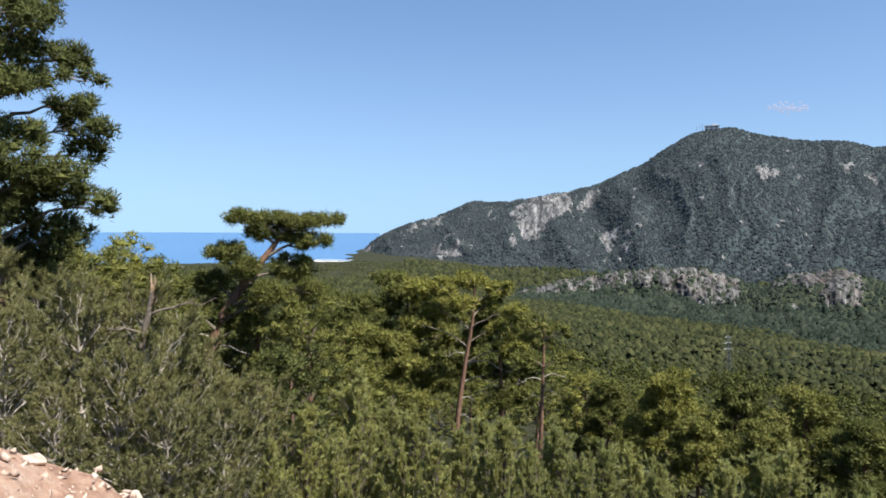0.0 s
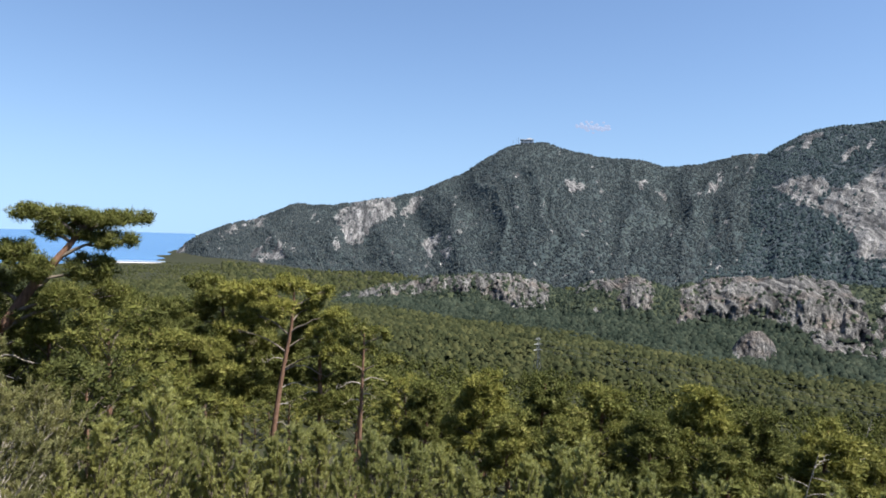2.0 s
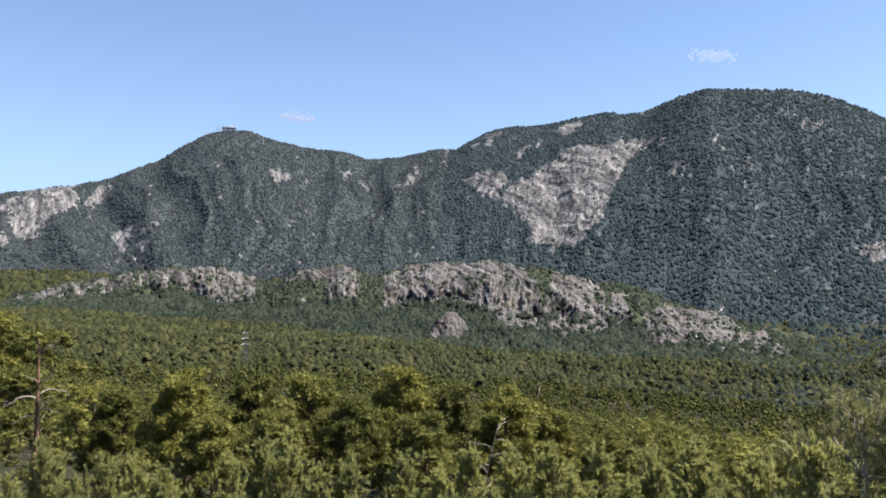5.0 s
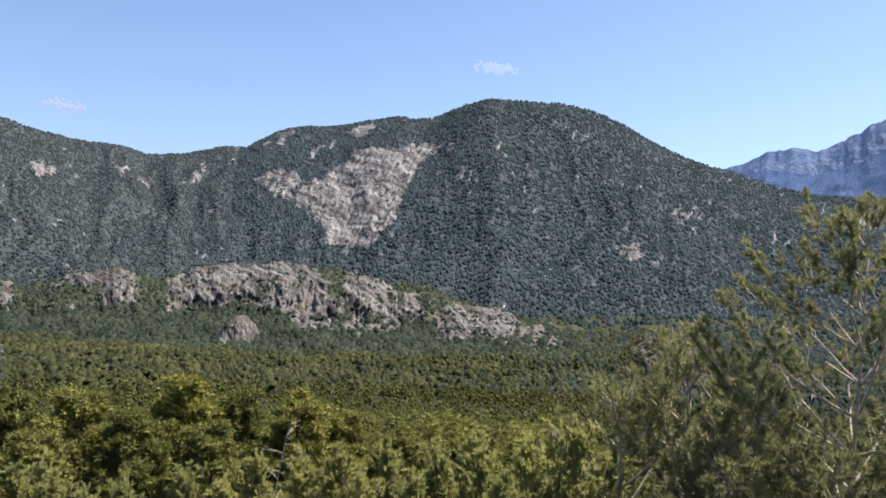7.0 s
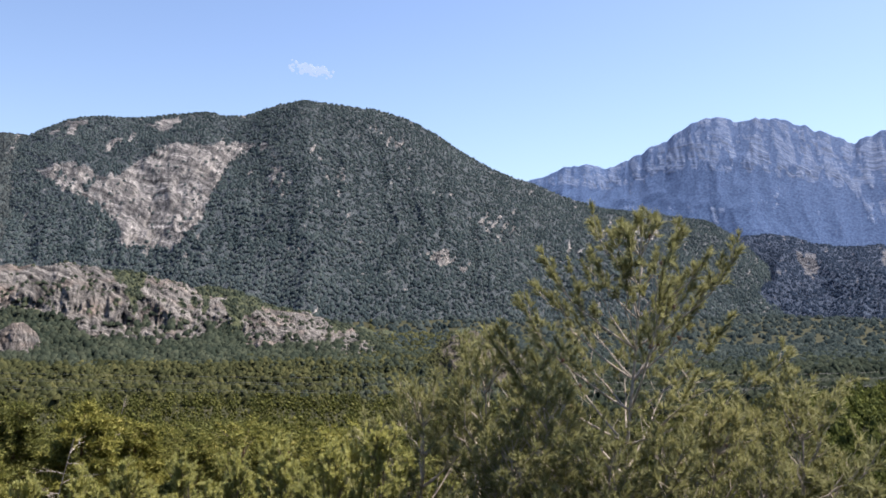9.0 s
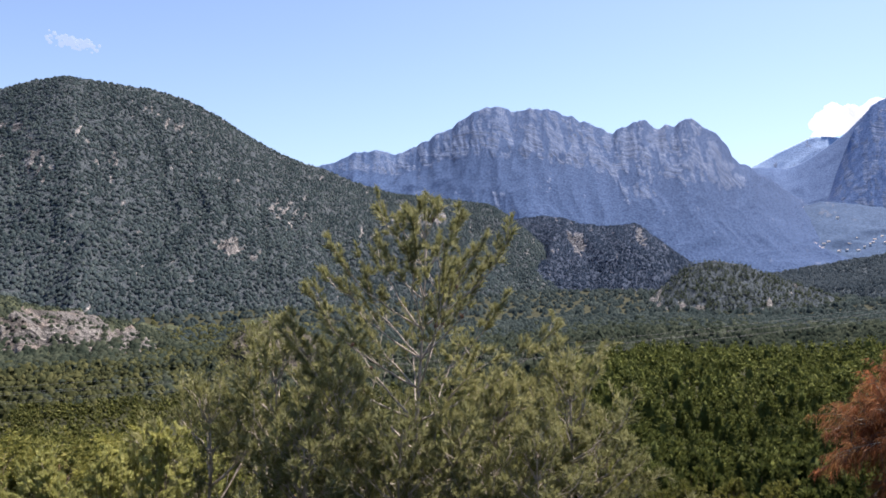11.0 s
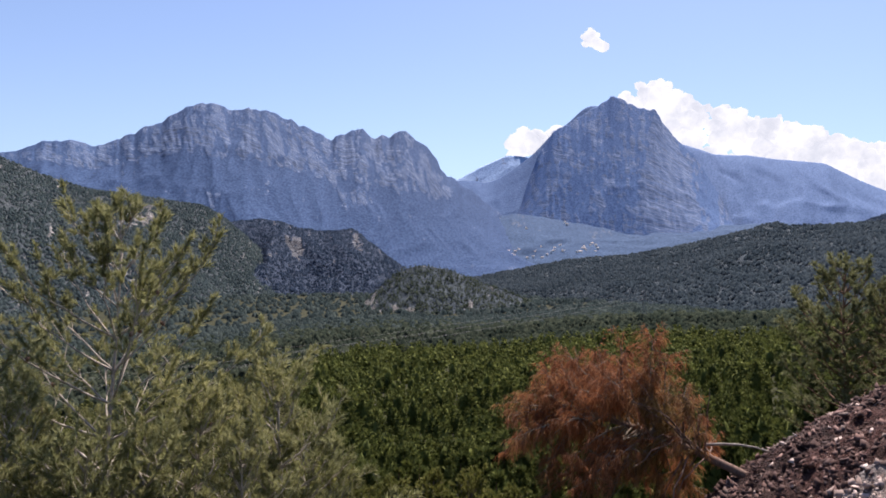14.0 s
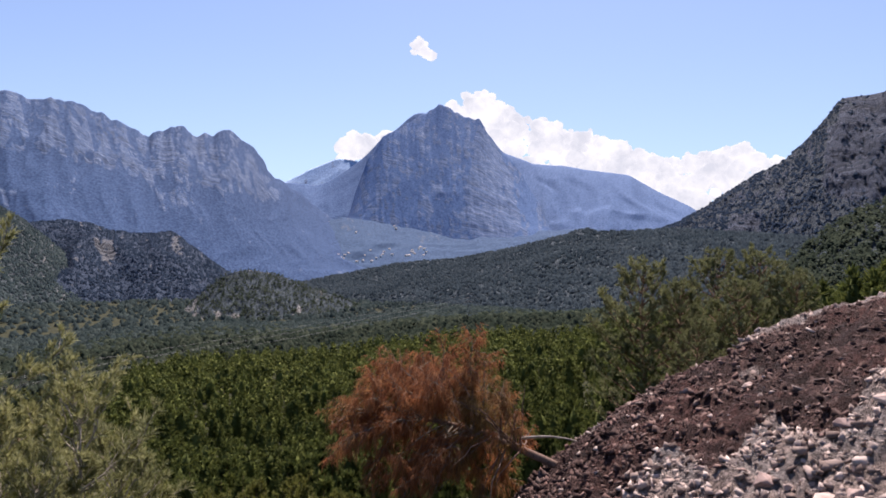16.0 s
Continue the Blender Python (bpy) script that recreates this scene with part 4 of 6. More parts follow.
    ln = length * rng.uniform(0.6, 1.25, (m, 1))
    bv = np.stack([at + s * width / 2, at - s * width / 2, at + w * ln], 1).reshape(-1, 3)
    return np.concatenate([core.reshape(-1, 3), bv]), np.concatenate([cf, np.arange(3 * m).reshape(-1, 3) + n * len(iv)])


def tufted_tree(rng, clumps, blades, width=0.62, base=0.14, size=0.13, fine=1.0, lift=0.6):
    """A pine of unit height: a crown of needle clumps, with gaps between its boughs."""
    k = np.arange(clumps)
    u = (k + rng.random(clumps)) / clumps
    th = k * 2.39996 + rng.uniform(-0.4, 0.4, clumps)
    rad = width * 0.5 * np.clip(1.05 - u, 0.03, 1) ** 0.6 * rng.uniform(0.45, 1.1, clumps)
    c = np.stack([np.cos(th) * rad, np.sin(th) * rad, base + (0.9 - base) * u], -1)
    return puffs_of(rng, c, size * rng.uniform(0.7, 1.25, clumps) * (1.15 - 0.5 * u), blades, size * 0.62 * fine, size * 0.26 * fine, 1.15, lift=lift)


def plumed_tree(rng, levels, per, blades, width=0.36, base=0.08, size=0.13, core=0.3):
    """A pine of unit height: tiers of boughs that sweep up, each ending in a pointed plume of sprays, round a narrow
    heart added to block light.
    """
    lean = rng.uniform(-0.05, 0.05, 2)
    n = levels * per
    u = np.clip(np.repeat((np.arange(levels) + 0.3) / levels, per) + rng.uniform(-0.5, 0.5, n) / levels, 0.01, 0.97)
    th = np.arange(n) * 2.39996 + rng.uniform(-0.5, 0.5, n)
    rad = width * 0.5 * (np.clip(1.02 - u, 0.02, 1) ** 0.7) * rng.uniform(0.5, 1.15, n)
    z = base + (0.93 - base) * u
    out = np.stack([np.cos(th), np.sin(th), 0 * th], -1)
    tips = out * rad[:, None] + np.stack([lean[0] * z, lean[1] * z, z], -1)
    ways = out * (1.0 - 0.5 * u)[:, None] + [0, 0, 0.75]
    v, f = blades_of(rng, tips - ways * size * 0.45, ways, blades, size, size * 0.30, 0.75)
    k = 6
    a = np.arange(k) * 2 * math.pi / k
    rows = []
    for h, w in ((base * 0.4, 0.5), (0.35, 0.85), (0.62, 0.6)):
        q = core * width * w * rng.uniform(0.6, 1.25, k)
        rows.append(np.stack([np.cos(a) * q + lean[0] * h, np.sin(a) * q + lean[1] * h, np.full(k, h) + rng.uniform(-0.06, 0.06, k)], -1))
    rows.append(np.array([[lean[0] * 0.8, lean[1] * 0.8, 0.8]]))
    cf = []
    for t in range(2):
        for i in range(k):
            j = (i + 1) % k
            cf += [(t * k + i, t * k + j, t * k + k + j), (t * k + i, t * k + k + j, t * k + k + i)]
    cf += [(2 * k + i, 2 * k + (i + 1) % k, 3 * k) for i in range(k)]
    cv = np.concatenate(rows)
    return np.concatenate([cv, v]), np.concatenate([np.array(cf), f + len(cv)])


def blades_of(rng, c, d, blades, length, width, spread, droop=0.0):
    """Thin pointed blades round each place c, fanned about the way d."""
    n = len(c)
    d = d / (np.linalg.norm(d, axis=1, keepdims=True) + 1e-9)
    c, d = np.repeat(c, blades, 0), np.repeat(d, blades, 0)
    m = n * blades
    o = rng.normal(size=(m, 3))
    o -= (o * d).sum(1, keepdims=True) * d
    o /= np.linalg.norm(o, axis=1, keepdims=True) + 1e-9
    t = rng.uniform(0.1, spread, (m, 1))
    w = d * np.cos(t) + o * np.sin(t)
    s = np.cross(w, o + rng.normal(scale=0.6, size=(m, 3)))
    s /= np.linalg.norm(s, axis=1, keepdims=True) + 1e-9
    ln = length * rng.uniform(0.65, 1.2, (m, 1))
    tip = c + w * ln
    tip[:, 2] -= droop * ln[:, 0]
    mid = c + w * ln * 0.15
    v = np.stack([mid + s * width / 2, mid - s * width / 2, tip], 1).reshape(-1, 3)
    return v, np.arange(3 * m).reshape(-1, 3)


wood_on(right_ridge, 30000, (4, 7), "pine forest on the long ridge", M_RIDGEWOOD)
wood_on(ravine_crag, 2600, (2, 4.5), "bushes on the ravine crag", M_VALLEY, 0.3, 0.45, kinds=clump_kinds)
wood_on(hillock, 5200, (2, 5.5), "low scrub on the hillock", M_DEEP, 0.15, kinds=clump_kinds)
wood_on(knoll, 14000, (3.5, 6.5), "dark pines on the slope below the knoll", M_DEEP, 0.05, 0.4, kinds=far_kinds, vmax=0.6)
mid_kinds = [tufted_tree(rng, 6, 9, 0.5, size=0.2, fine=1.0) for _ in range(12)]
slender_kinds = [plumed_tree(rng, 6, 5, 3, rng.uniform(0.45, 0.65), size=0.17) for _ in range(8)] + mid_kinds[:4]
near_kinds = [tufted_tree(rng, 12, 16, 0.5, size=0.15, fine=0.95) for _ in range(12)]
spire_kinds = [plumed_tree(rng, 10, 6, 7, rng.uniform(0.45, 0.7), size=rng.uniform(0.10, 0.13), core=0.27) for _ in range(16)]


def valley_spots(count, r0, r1, az0, az1):
    az = rng.uniform(az0, az1, count)
    r = np.sqrt(rng.uniform(r0 * r0, r1 * r1, count))
    keep = ~((np.abs(az + 71) < 3.4) & (r > 425) & (r < 640))
    az, r = az[keep], r[keep]
    return place(az, r, ground_z(az, r) - 0.3)


p = valley_spots(52000, 330, 720, -168, 40)
turn = np.degrees(np.arctan2(p[:, 0], p[:, 1]))
# trees to the right and far off get the haze-tinted foliage
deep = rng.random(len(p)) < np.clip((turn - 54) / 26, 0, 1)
for sel, mat, tone in ((~deep, M_VALLEY, "dense young"), (deep, M_DEEP, "dense haze-dulled green")):
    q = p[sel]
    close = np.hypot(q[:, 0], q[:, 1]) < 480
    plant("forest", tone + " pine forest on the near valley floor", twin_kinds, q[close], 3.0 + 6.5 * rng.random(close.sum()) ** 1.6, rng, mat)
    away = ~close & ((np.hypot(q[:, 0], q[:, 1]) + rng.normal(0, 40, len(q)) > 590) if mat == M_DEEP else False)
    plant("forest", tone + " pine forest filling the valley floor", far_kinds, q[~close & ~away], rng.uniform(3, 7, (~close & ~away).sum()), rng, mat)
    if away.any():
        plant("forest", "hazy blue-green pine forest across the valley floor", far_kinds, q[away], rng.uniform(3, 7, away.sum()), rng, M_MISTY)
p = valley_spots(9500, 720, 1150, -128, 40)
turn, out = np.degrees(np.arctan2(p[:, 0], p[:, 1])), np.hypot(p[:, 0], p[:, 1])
# rightward trees at the feet also take the haze-blue foliage
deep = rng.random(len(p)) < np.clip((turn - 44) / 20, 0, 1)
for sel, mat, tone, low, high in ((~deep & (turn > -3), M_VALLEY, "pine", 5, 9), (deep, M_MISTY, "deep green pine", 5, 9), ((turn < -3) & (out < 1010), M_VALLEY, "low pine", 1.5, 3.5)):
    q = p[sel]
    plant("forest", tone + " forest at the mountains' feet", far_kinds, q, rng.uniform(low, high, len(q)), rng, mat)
p = valley_spots(5200, 640, 1078, 1.5, 40)
plant("forest", "low scrubby pines on the coastal flat", far_kinds, p, rng.uniform(1.5, 3.5, len(p)), rng, M_VALLEY)
for az0, az1, share, mat, tone in ((-95, 40, 0.65, M_WOOD, "bright"), (-168, -95, 0.9, M_SHADE, "deep green")):
    p = valley_spots(int(3600 * share), 190, 340, az0, az1)
    plant("forest", tone + " pine wood on the lower slope", mid_kinds if az1 > 0 else slender_kinds, p, rng.uniform(4.5, 9.5, len(p)), rng, mat)
    p = valley_spots(int(1350 * share), 82, 190, az0, az1)
    plant("forest", tone + " pine wood below the viewpoint", near_kinds if az1 > 0 else spire_kinds, p, rng.uniform(3.5, 10.5, len(p)), rng, mat)


# ---------------------------------------------------------------- pines
def tube(path, radii, sides=6):
    """A tapered tube along a path."""
    path = np.asarray(path, float)
    n = len(path)
    t = np.gradient(path, axis=0)
    t /= np.linalg.norm(t, axis=1, keepdims=True) + 1e-9
    ref = np.where(np.abs(t[:, 2:3]) > 0.9, [[1.0, 0, 0]], [[0, 0, 1.0]])
    a = np.cross(t, ref)
    a /= np.linalg.norm(a, axis=1, keepdims=True) + 1e-9
    b = np.cross(t, a)
    ang = np.linspace(0, 2 * math.pi, sides, endpoint=False)
    v = path[:, None] + np.asarray(radii)[:, None, None] * (np.cos(ang)[None, :, None] * a[:, None] + np.sin(ang)[None, :, None] * b[:, None])
    f = []
    for i in range(n - 1):
        for j in range(sides):
            k = (j + 1) % sides
            f.append((i * sides + j, i * sides + k, (i + 1) * sides + k, (i + 1) * sides + j))
    return v.reshape(-1, 3), np.array(f)


def join(pieces):
    V, F, n = [], [], 0
    for v, f in pieces:
        V.append(v)
        F.append(f + n)
        n += len(v)
    return np.concatenate(V), np.concatenate(F)


def thing(name, label, category, group=""):
    return tagged(new(name), label, category, group)


def part(name, v, f, mat, parent, label="", smooth=False):
    ob = new(name, mesh_from(name, v, f, mat, smooth))
    ob.parent = parent
    if label:
        ob["label"] = label
    return ob


def pine(label, seed, height, radius, crown_from, mat, limbs=40, blades=8, needle=0.27, wide=0.035, rise=0.35,
         trunk=0.16, twig_gap=0.42, group="", bare=0.4, wander=0.15, light=False, pad=0.4, core=0.42):
    """A pine: bent tapered trunk, limbs that fork into twigs, and needles in tufts along the twigs."""
    g = np.random.default_rng(seed)
    tree = thing("pine_tree", label, "tree", group)
    s = np.linspace(0, 1, 12)
    cx = wander * 0.5 * np.sin(s * 5 + seed) * s
    cy = wander * 0.5 * np.cos(s * 4 + seed * 2) * s
    path = np.stack([cx, cy, s * height], 1)
    tv, tf = tube(path, trunk * (1.05 - s) ** 0.8 + 0.012, 8)
    wood, centres = [], []
    for k in range(limbs):
        limb = []
        u = (k + 0.5) / limbs
        h = crown_from + (1 - crown_from) * u
        th = k * 2.39996 + g.uniform(-0.4, 0.4)
        start = np.array([np.interp(h, s, path[:, i]) for i in range(3)])
        ln = radius * (0.35 + 0.65 * math.sin(math.pi * min(1, 0.18 + 0.80 * u))) * g.uniform(0.7, 1.1)
        up = rise + 0.75 * u
        e = np.linspace(0, 1, 6)
        ways_up = up * e * ln + 0.15 * ln * e ** 2.2
        px = start[0] + math.cos(th) * ln * e + g.normal(scale=0.05, size=6) * e * ln
        py = start[1] + math.sin(th) * ln * e + g.normal(scale=0.05, size=6) * e * ln
        pz = start[2] + ways_up
        lp = np.stack([px, py, pz], 1)
        thick = (0.6 if light else 1.0) * trunk * 0.3 * (1.1 - h) ** 0.5 * (0.5 + 0.5 * ln / radius) + 0.006
        limb.append(tube(lp[::5] if light else lp, thick * (1.05 - (e[::5] if light else e)) + 0.005, 3 if light else 5))
        length = np.linalg.norm(np.diff(lp, axis=0), axis=1).sum()
        count = max(2, int(length * (1 - bare) / twig_gap))
        for q in range(count + 1):
            w = bare + (1 - bare) * q / count
            base = np.array([np.interp(w, e, lp[:, i]) for i in range(3)])
            along = np.array([np.interp(min(1, w + 0.05), e, lp[:, i]) - np.interp(w - 0.05, e, lp[:, i]) for i in range(3)])
            along /= np.linalg.norm(along) + 1e-9
            side = np.cross(along, [0, 0, 1.0]) * (1 if q % 2 else -1)
            way = along * 0.75 + side * g.uniform(0.3, 0.9) + np.array([0, 0, g.uniform(0.05, 0.55)])
            if q == count:
                way = along + np.array([0, 0, 0.4])
            way /= np.linalg.norm(way)
            tl = (0.22 + 0.30 * length * (1 - w) * 0.5 + 0.12 * g.random()) * min(1.4, 0.6 + radius / 4)
            tip = base + way * tl
            if not light:
                limb.append(tube(np.stack([base, base + way * tl * 0.5 + [0, 0, 0.02], tip]), [thick * 0.35 + 0.004, thick * 0.22 + 0.004, 0.004], 3))
            centres.append(base + way * tl * 0.75)
        wood.append(join(limb))
    cc = np.array(centres + [path[-1] - [0, 0, pad * 0.5]])
    cv, cf = puffs_of(g, cc, pad * g.uniform(0.6, 1.25, len(cc)), blades, needle, wide, 0.75, (0.4, 1.0), core)
    fit = np.array([1, 1, height / np.percentile(cv[:, 2], 99.9)])
    part("trunk", tv * fit, tf, M_BARK, tree, smooth=True)
    v, f = join(wood)
    part("branchwork", v * fit, f, M_TWIG, tree, "thin grey-brown twigs", True)["kind"] = "stuff"
    part("crown", cv * fit, cf, mat, tree)
    return tree


def whorl_pine(label, seed, height, radius, mat, whorls=11, per=5, base=0.1, low=15, high=70, bare=0.35, gap=0.2, shoot=0.42, node=0.05, needles=7, length=0.15, width=0.014,
               trunk=0.08, bark=None, group="", split=False, taper=0.8, turn_up=28, cones=0, spread=0.95, forks=0, name="pine_tree"):
    """An open pine: whorls of limbs that turn up, bare near the trunk, then side shoots set round with long needles."""
    g = np.random.default_rng(seed)
    tree = thing(name, label, "tree", group)
    s = np.linspace(0, 1, 10)
    path = np.stack([0.06 * height * np.sin(s * 4 + seed) * s * (1 - s), 0.06 * height * np.cos(s * 3 + seed) * s * (1 - s), s * height * 0.97], 1)
    part("trunk", *tube(path, trunk * (1.04 - s) + 0.008, 7), bark or M_TWIG, tree, smooth=True)
    limbs, sticks, spots, ways, knots = [], [], [], [], []
    e = np.linspace(0, 1, 8)

    def brush(p0, p1, dense=1.0):
        way = p1 - p0
        ln = np.linalg.norm(way)
        way = way / (ln + 1e-9)
        m = max(3, int(ln * dense / node))
        f = (np.arange(m) + g.random(m)) / m
        spots.append(p0 + (p1 - p0) * (0.15 + 0.85 * f)[:, None])
        ways.append(way + g.normal(scale=0.12, size=(m, 3)) + [0, 0, 0.12])

    for k in range(whorls):
        u = base + (0.95 - base) * (k / max(1, whorls - 1)) ** 0.9
        at = np.array([np.interp(u, s, path[:, i]) for i in range(3)])
        for q in range(per):
            th = k * 2.39996 + q * 6.2832 / per + g.uniform(-0.45, 0.45)
            ln = radius * ((1 - u) / (1 - base)) ** taper * g.uniform(0.65, 1.15) + 0.22
            ang = radians(low + (high - low) * u + g.uniform(-12, 12)) + radians(turn_up) * e ** 1.5
            step = ln / 7
            out = np.concatenate([[0], np.cumsum(np.cos(ang[1:]) * step)])
            up = np.concatenate([[0], np.cumsum(np.sin(ang[1:]) * step)])
            sway = g.normal(scale=0.05, size=(8, 3)) * e[:, None] * min(1.0, ln)
            lp = at + np.stack([math.cos(th) * out, math.sin(th) * out, up], 1) + sway - [0, 0, g.uniform(0, 0.1) * height / whorls]
            thick = trunk * 0.34 * (ln / (radius + 0.22)) ** 0.7 + 0.005
            limbs.append(tube(lp, thick * (1.06 - e) + 0.003, 5))
            knots.append(lp[4])
            count = max(2, int(ln * (1 - bare) / gap))
            for j in range(count):
                w = bare + (1 - bare) * (j + g.random() * 0.6) / count
                p0 = np.array([np.interp(w, e, lp[:, i]) for i in range(3)])
                along = np.array([np.interp(min(1, w + 0.08), e, lp[:, i]) - np.interp(w - 0.08, e, lp[:, i]) for i in range(3)])
                along /= np.linalg.norm(along) + 1e-9
                side = np.cross(along, [0, 0, 1.0]) * (1 if j % 2 else -1)
                way = along * g.uniform(0.5, 1.0) + side * g.uniform(0.35, 0.9) + np.array([0, 0, g.uniform(-0.1, 0.55)])
                way /= np.linalg.norm(way)
                sl = shoot * g.uniform(0.55, 1.2) * (1.15 - 0.5 * w) * min(1.0, 0.45 + ln / radius)
                p1 = p0 + way * sl + [0, 0, 0.12 * sl]
                sticks.append(tube(np.stack([p0, p1]), [0.006 + 0.1 * thick, 0.003], 3))
                if not forks:
                    brush(p0, p1)
                    continue
                brush(p0 + (p1 - p0) * 0.55, p1, 1.3)
                for _ in range(forks):
                    q0 = p0 + (p1 - p0) * g.uniform(0.25, 0.9)
                    bend = way * 0.7 + g.normal(scale=0.5, size=3) + [0, 0, 0.25]
                    q1 = q0 + bend / np.linalg.norm(bend) * sl * g.uniform(0.3, 0.5)
                    sticks.append(tube(np.stack([q0, q1]), [0.005, 0.003], 3))
                    brush(q0 + (q1 - q0) * 0.3, q1, 1.3)
            brush(lp[-3], lp[-1] + (lp[-1] - lp[-2]) * 0.4, 1.4)
    brush(path[-1] - [0, 0, 0.35], path[-1] + [0, 0, 0.03 * height], 1.5)
    if split:
        boughs = [part("limb", v, f, bark or M_TWIG, tree, smooth=True) for v, f in limbs]
        limbs = []
    part("branchwork", *join(limbs + sticks), bark or M_TWIG, tree, "thin grey-brown twigs", True)["kind"] = "stuff"
    part("crown", *blades_of(g, np.concatenate(spots), np.concatenate(ways), needles, length, width, spread, 0.05), mat, tree)
    if cones:
        bm = bmesh.new()
        bmesh.ops.create_icosphere(bm, subdivisions=1, radius=0.05)
        for v in bm.verts:
            v.co.z *= 1.7 - 0.5 * (v.co.z > 0)
        me = bpy.data.meshes.new("cone")
        bm.to_mesh(me)
        bm.free()
        me.materials.append(M_BARK)
        for q in g.choice(len(knots), cones, replace=False):
            c = new("cone", me)
            c.parent = boughs[q]
            c["label"] = "dark brown pine cone"
            c.matrix_basis = pose(*[float(t) for t in knots[q] + [0, 0, 0.06]], float(g.uniform(-40, 40)), float(g.uniform(-40, 40)), 0)
    return tree


def bough_pine(label, seed, path, trunk, boughs, mat, bark=None, limb_bark=None, clump=0.3, blades=60, needle=0.17, wide=0.034, dense=1.0, snags=(), core=0.5, group=""):
    """A pine of separate boughs. path: the trunk's places (right, away, up); boughs: (right, away, up, half width, half height) of each cushion of needles;
    snags: (height, right, away) of bare broken limbs."""
    g = np.random.default_rng(seed)
    tree = thing("pine_tree", label, "tree", group)
    path = np.array(path, float)
    run = np.linspace(0, 1, len(path))
    fine = np.linspace(0, 1, 14)
    stem = np.stack([np.interp(fine, run, path[:, i]) for i in range(3)], 1)
    stem[1:-1] = (stem[:-2] + 2 * stem[1:-1] + stem[2:]) / 4
    part("trunk", *tube(stem, trunk * (1.08 - fine) ** 0.75 + 0.015, 8), bark or M_BARK, tree, smooth=True)
    centres, radii = [], []
    e = np.linspace(0, 1, 7)
    for x, y, z, hw, hh in boughs:
        end = np.array([x, y, z])
        off = math.hypot(x - np.interp(z, stem[:, 2], stem[:, 0]), y - np.interp(z, stem[:, 2], stem[:, 1]))
        zs = min(z - 0.3 * off - 0.1, stem[-1, 2] - 0.1)
        root = np.array([np.interp(zs, stem[:, 2], stem[:, i]) for i in range(3)])
        lp = root + (end - root) * e[:, None] + np.stack([0 * e, 0 * e, 0.12 * off * np.sin(e * 3.14)], 1) + g.normal(scale=0.05, size=(7, 3)) * np.sin(e * 3.14)[:, None]
        pieces = [tube(lp, (trunk * 0.22 + 0.012) * (1.1 - e) + 0.004, 5)]
        m = max(4, int(dense * 9 * hw * hw * (0.5 + hh) / clump ** 2 * 0.3))
        o = g.normal(size=(m, 3))
        o /= np.linalg.norm(o, axis=1, keepdims=True)
        c = end + o * g.uniform(0.3, 1.0, (m, 1)) ** 0.6 * [hw, hw * 0.8, hh] + [0, 0, 0.3 * hh]
        for q in c[::2]:
            pieces.append(tube(np.stack([lp[4], (lp[4] + q) / 2 + [0, 0, 0.05], q]), [0.014, 0.01, 0.005], 3))
        part("limb", *join(pieces), limb_bark or M_TWIG, tree, smooth=True)
        centres.append(c)
        radii.append(clump * g.uniform(0.6, 1.2, m))
    for h, x, y in snags:
        root = np.array([np.interp(h, stem[:, 2], stem[:, i]) for i in range(3)])
        lp = root + np.stack([x * e, y * e, 0.15 * abs(x) * np.sin(e * 4)], 1) + g.normal(scale=0.04, size=(7, 3)) * e[:, None]
        twigs = [tube(lp, 0.035 * (1.05 - e) + 0.006, 5)]
        for q in (3, 4, 5, 6):
            twigs.append(tube(np.stack([lp[q], lp[q] + g.normal(scale=0.22, size=3) + [0.12 * np.sign(x), 0, 0.1]]), [0.012, 0.005], 3))
        part("dead_limb", *join(twigs), M_PALEBARK, tree, "bare bleached limb", True)
    cc = np.concatenate(centres)
    part("crown", *puffs_of(g, cc, np.concatenate(radii), blades, needle, wide, 0.85, (0.45, 1.0), core), mat, tree)
    return tree


def stand(tree, az, r, turn=0.0, scale=1.0, sink=0.15, z=None):
    x, y = bearing(az)
    zz = float(ground_z(az, r)) - sink if z is None else z
    tree.matrix_basis = pose(float(x * r), float(y * r), zz, 0, 0, turn) @ Matrix.Scale(scale, 4)
    return tree


def repeat(tree, az, r, turn, scale, sink=0.15, z=None, label=""):
    x, y = bearing(az)
    zz = float(ground_z(az, r)) - sink if z is None else z
    c = copy_thing(tree, pose(float(x * r), float(y * r), zz, 0, 0, turn) @ Matrix.Scale(scale / tree.scale[0], 4))
    if label:
        c["label"] = label
    return c


def height_for(az, r, el):
    """The height of a tree at that place whose top shows at that elevation."""
    return EYE + r * math.tan(radians(el)) - float(ground_z(az, r)) + 0.15


def tall_pine():
    """The tall pine beside the viewpoint: open tiers of boughs with sky between them."""
    az, r = 32.0, 19.0
    base = float(ground_z(az, r)) - 0.15
    g = np.random.default_rng(3)
    tiers = [(0.9, 6.1, 0.5, 0.35), (0.4, 5.4, 0.55, 0.3), (1.6, 5.4, 0.55, 0.28), (2.0, 4.95, 0.28, 0.18), (0.7, 4.75, 0.6, 0.32), (1.6, 4.25, 0.5, 0.2), (1.9, 3.75, 0.55, 0.3), (0.5, 3.45, 0.6, 0.3),
             (2.0, 3.2, 0.4, 0.22), (1.2, 2.6, 0.6, 0.25), (2.3, 1.95, 0.32, 0.2), (1.6, 2.1, 0.45, 0.22), (0.7, 2.35, 0.6, 0.3), (0.3, 1.75, 0.7, 0.35), (1.3, 1.2, 0.7, 0.35), (0.4, 0.6, 0.9, 0.4)]
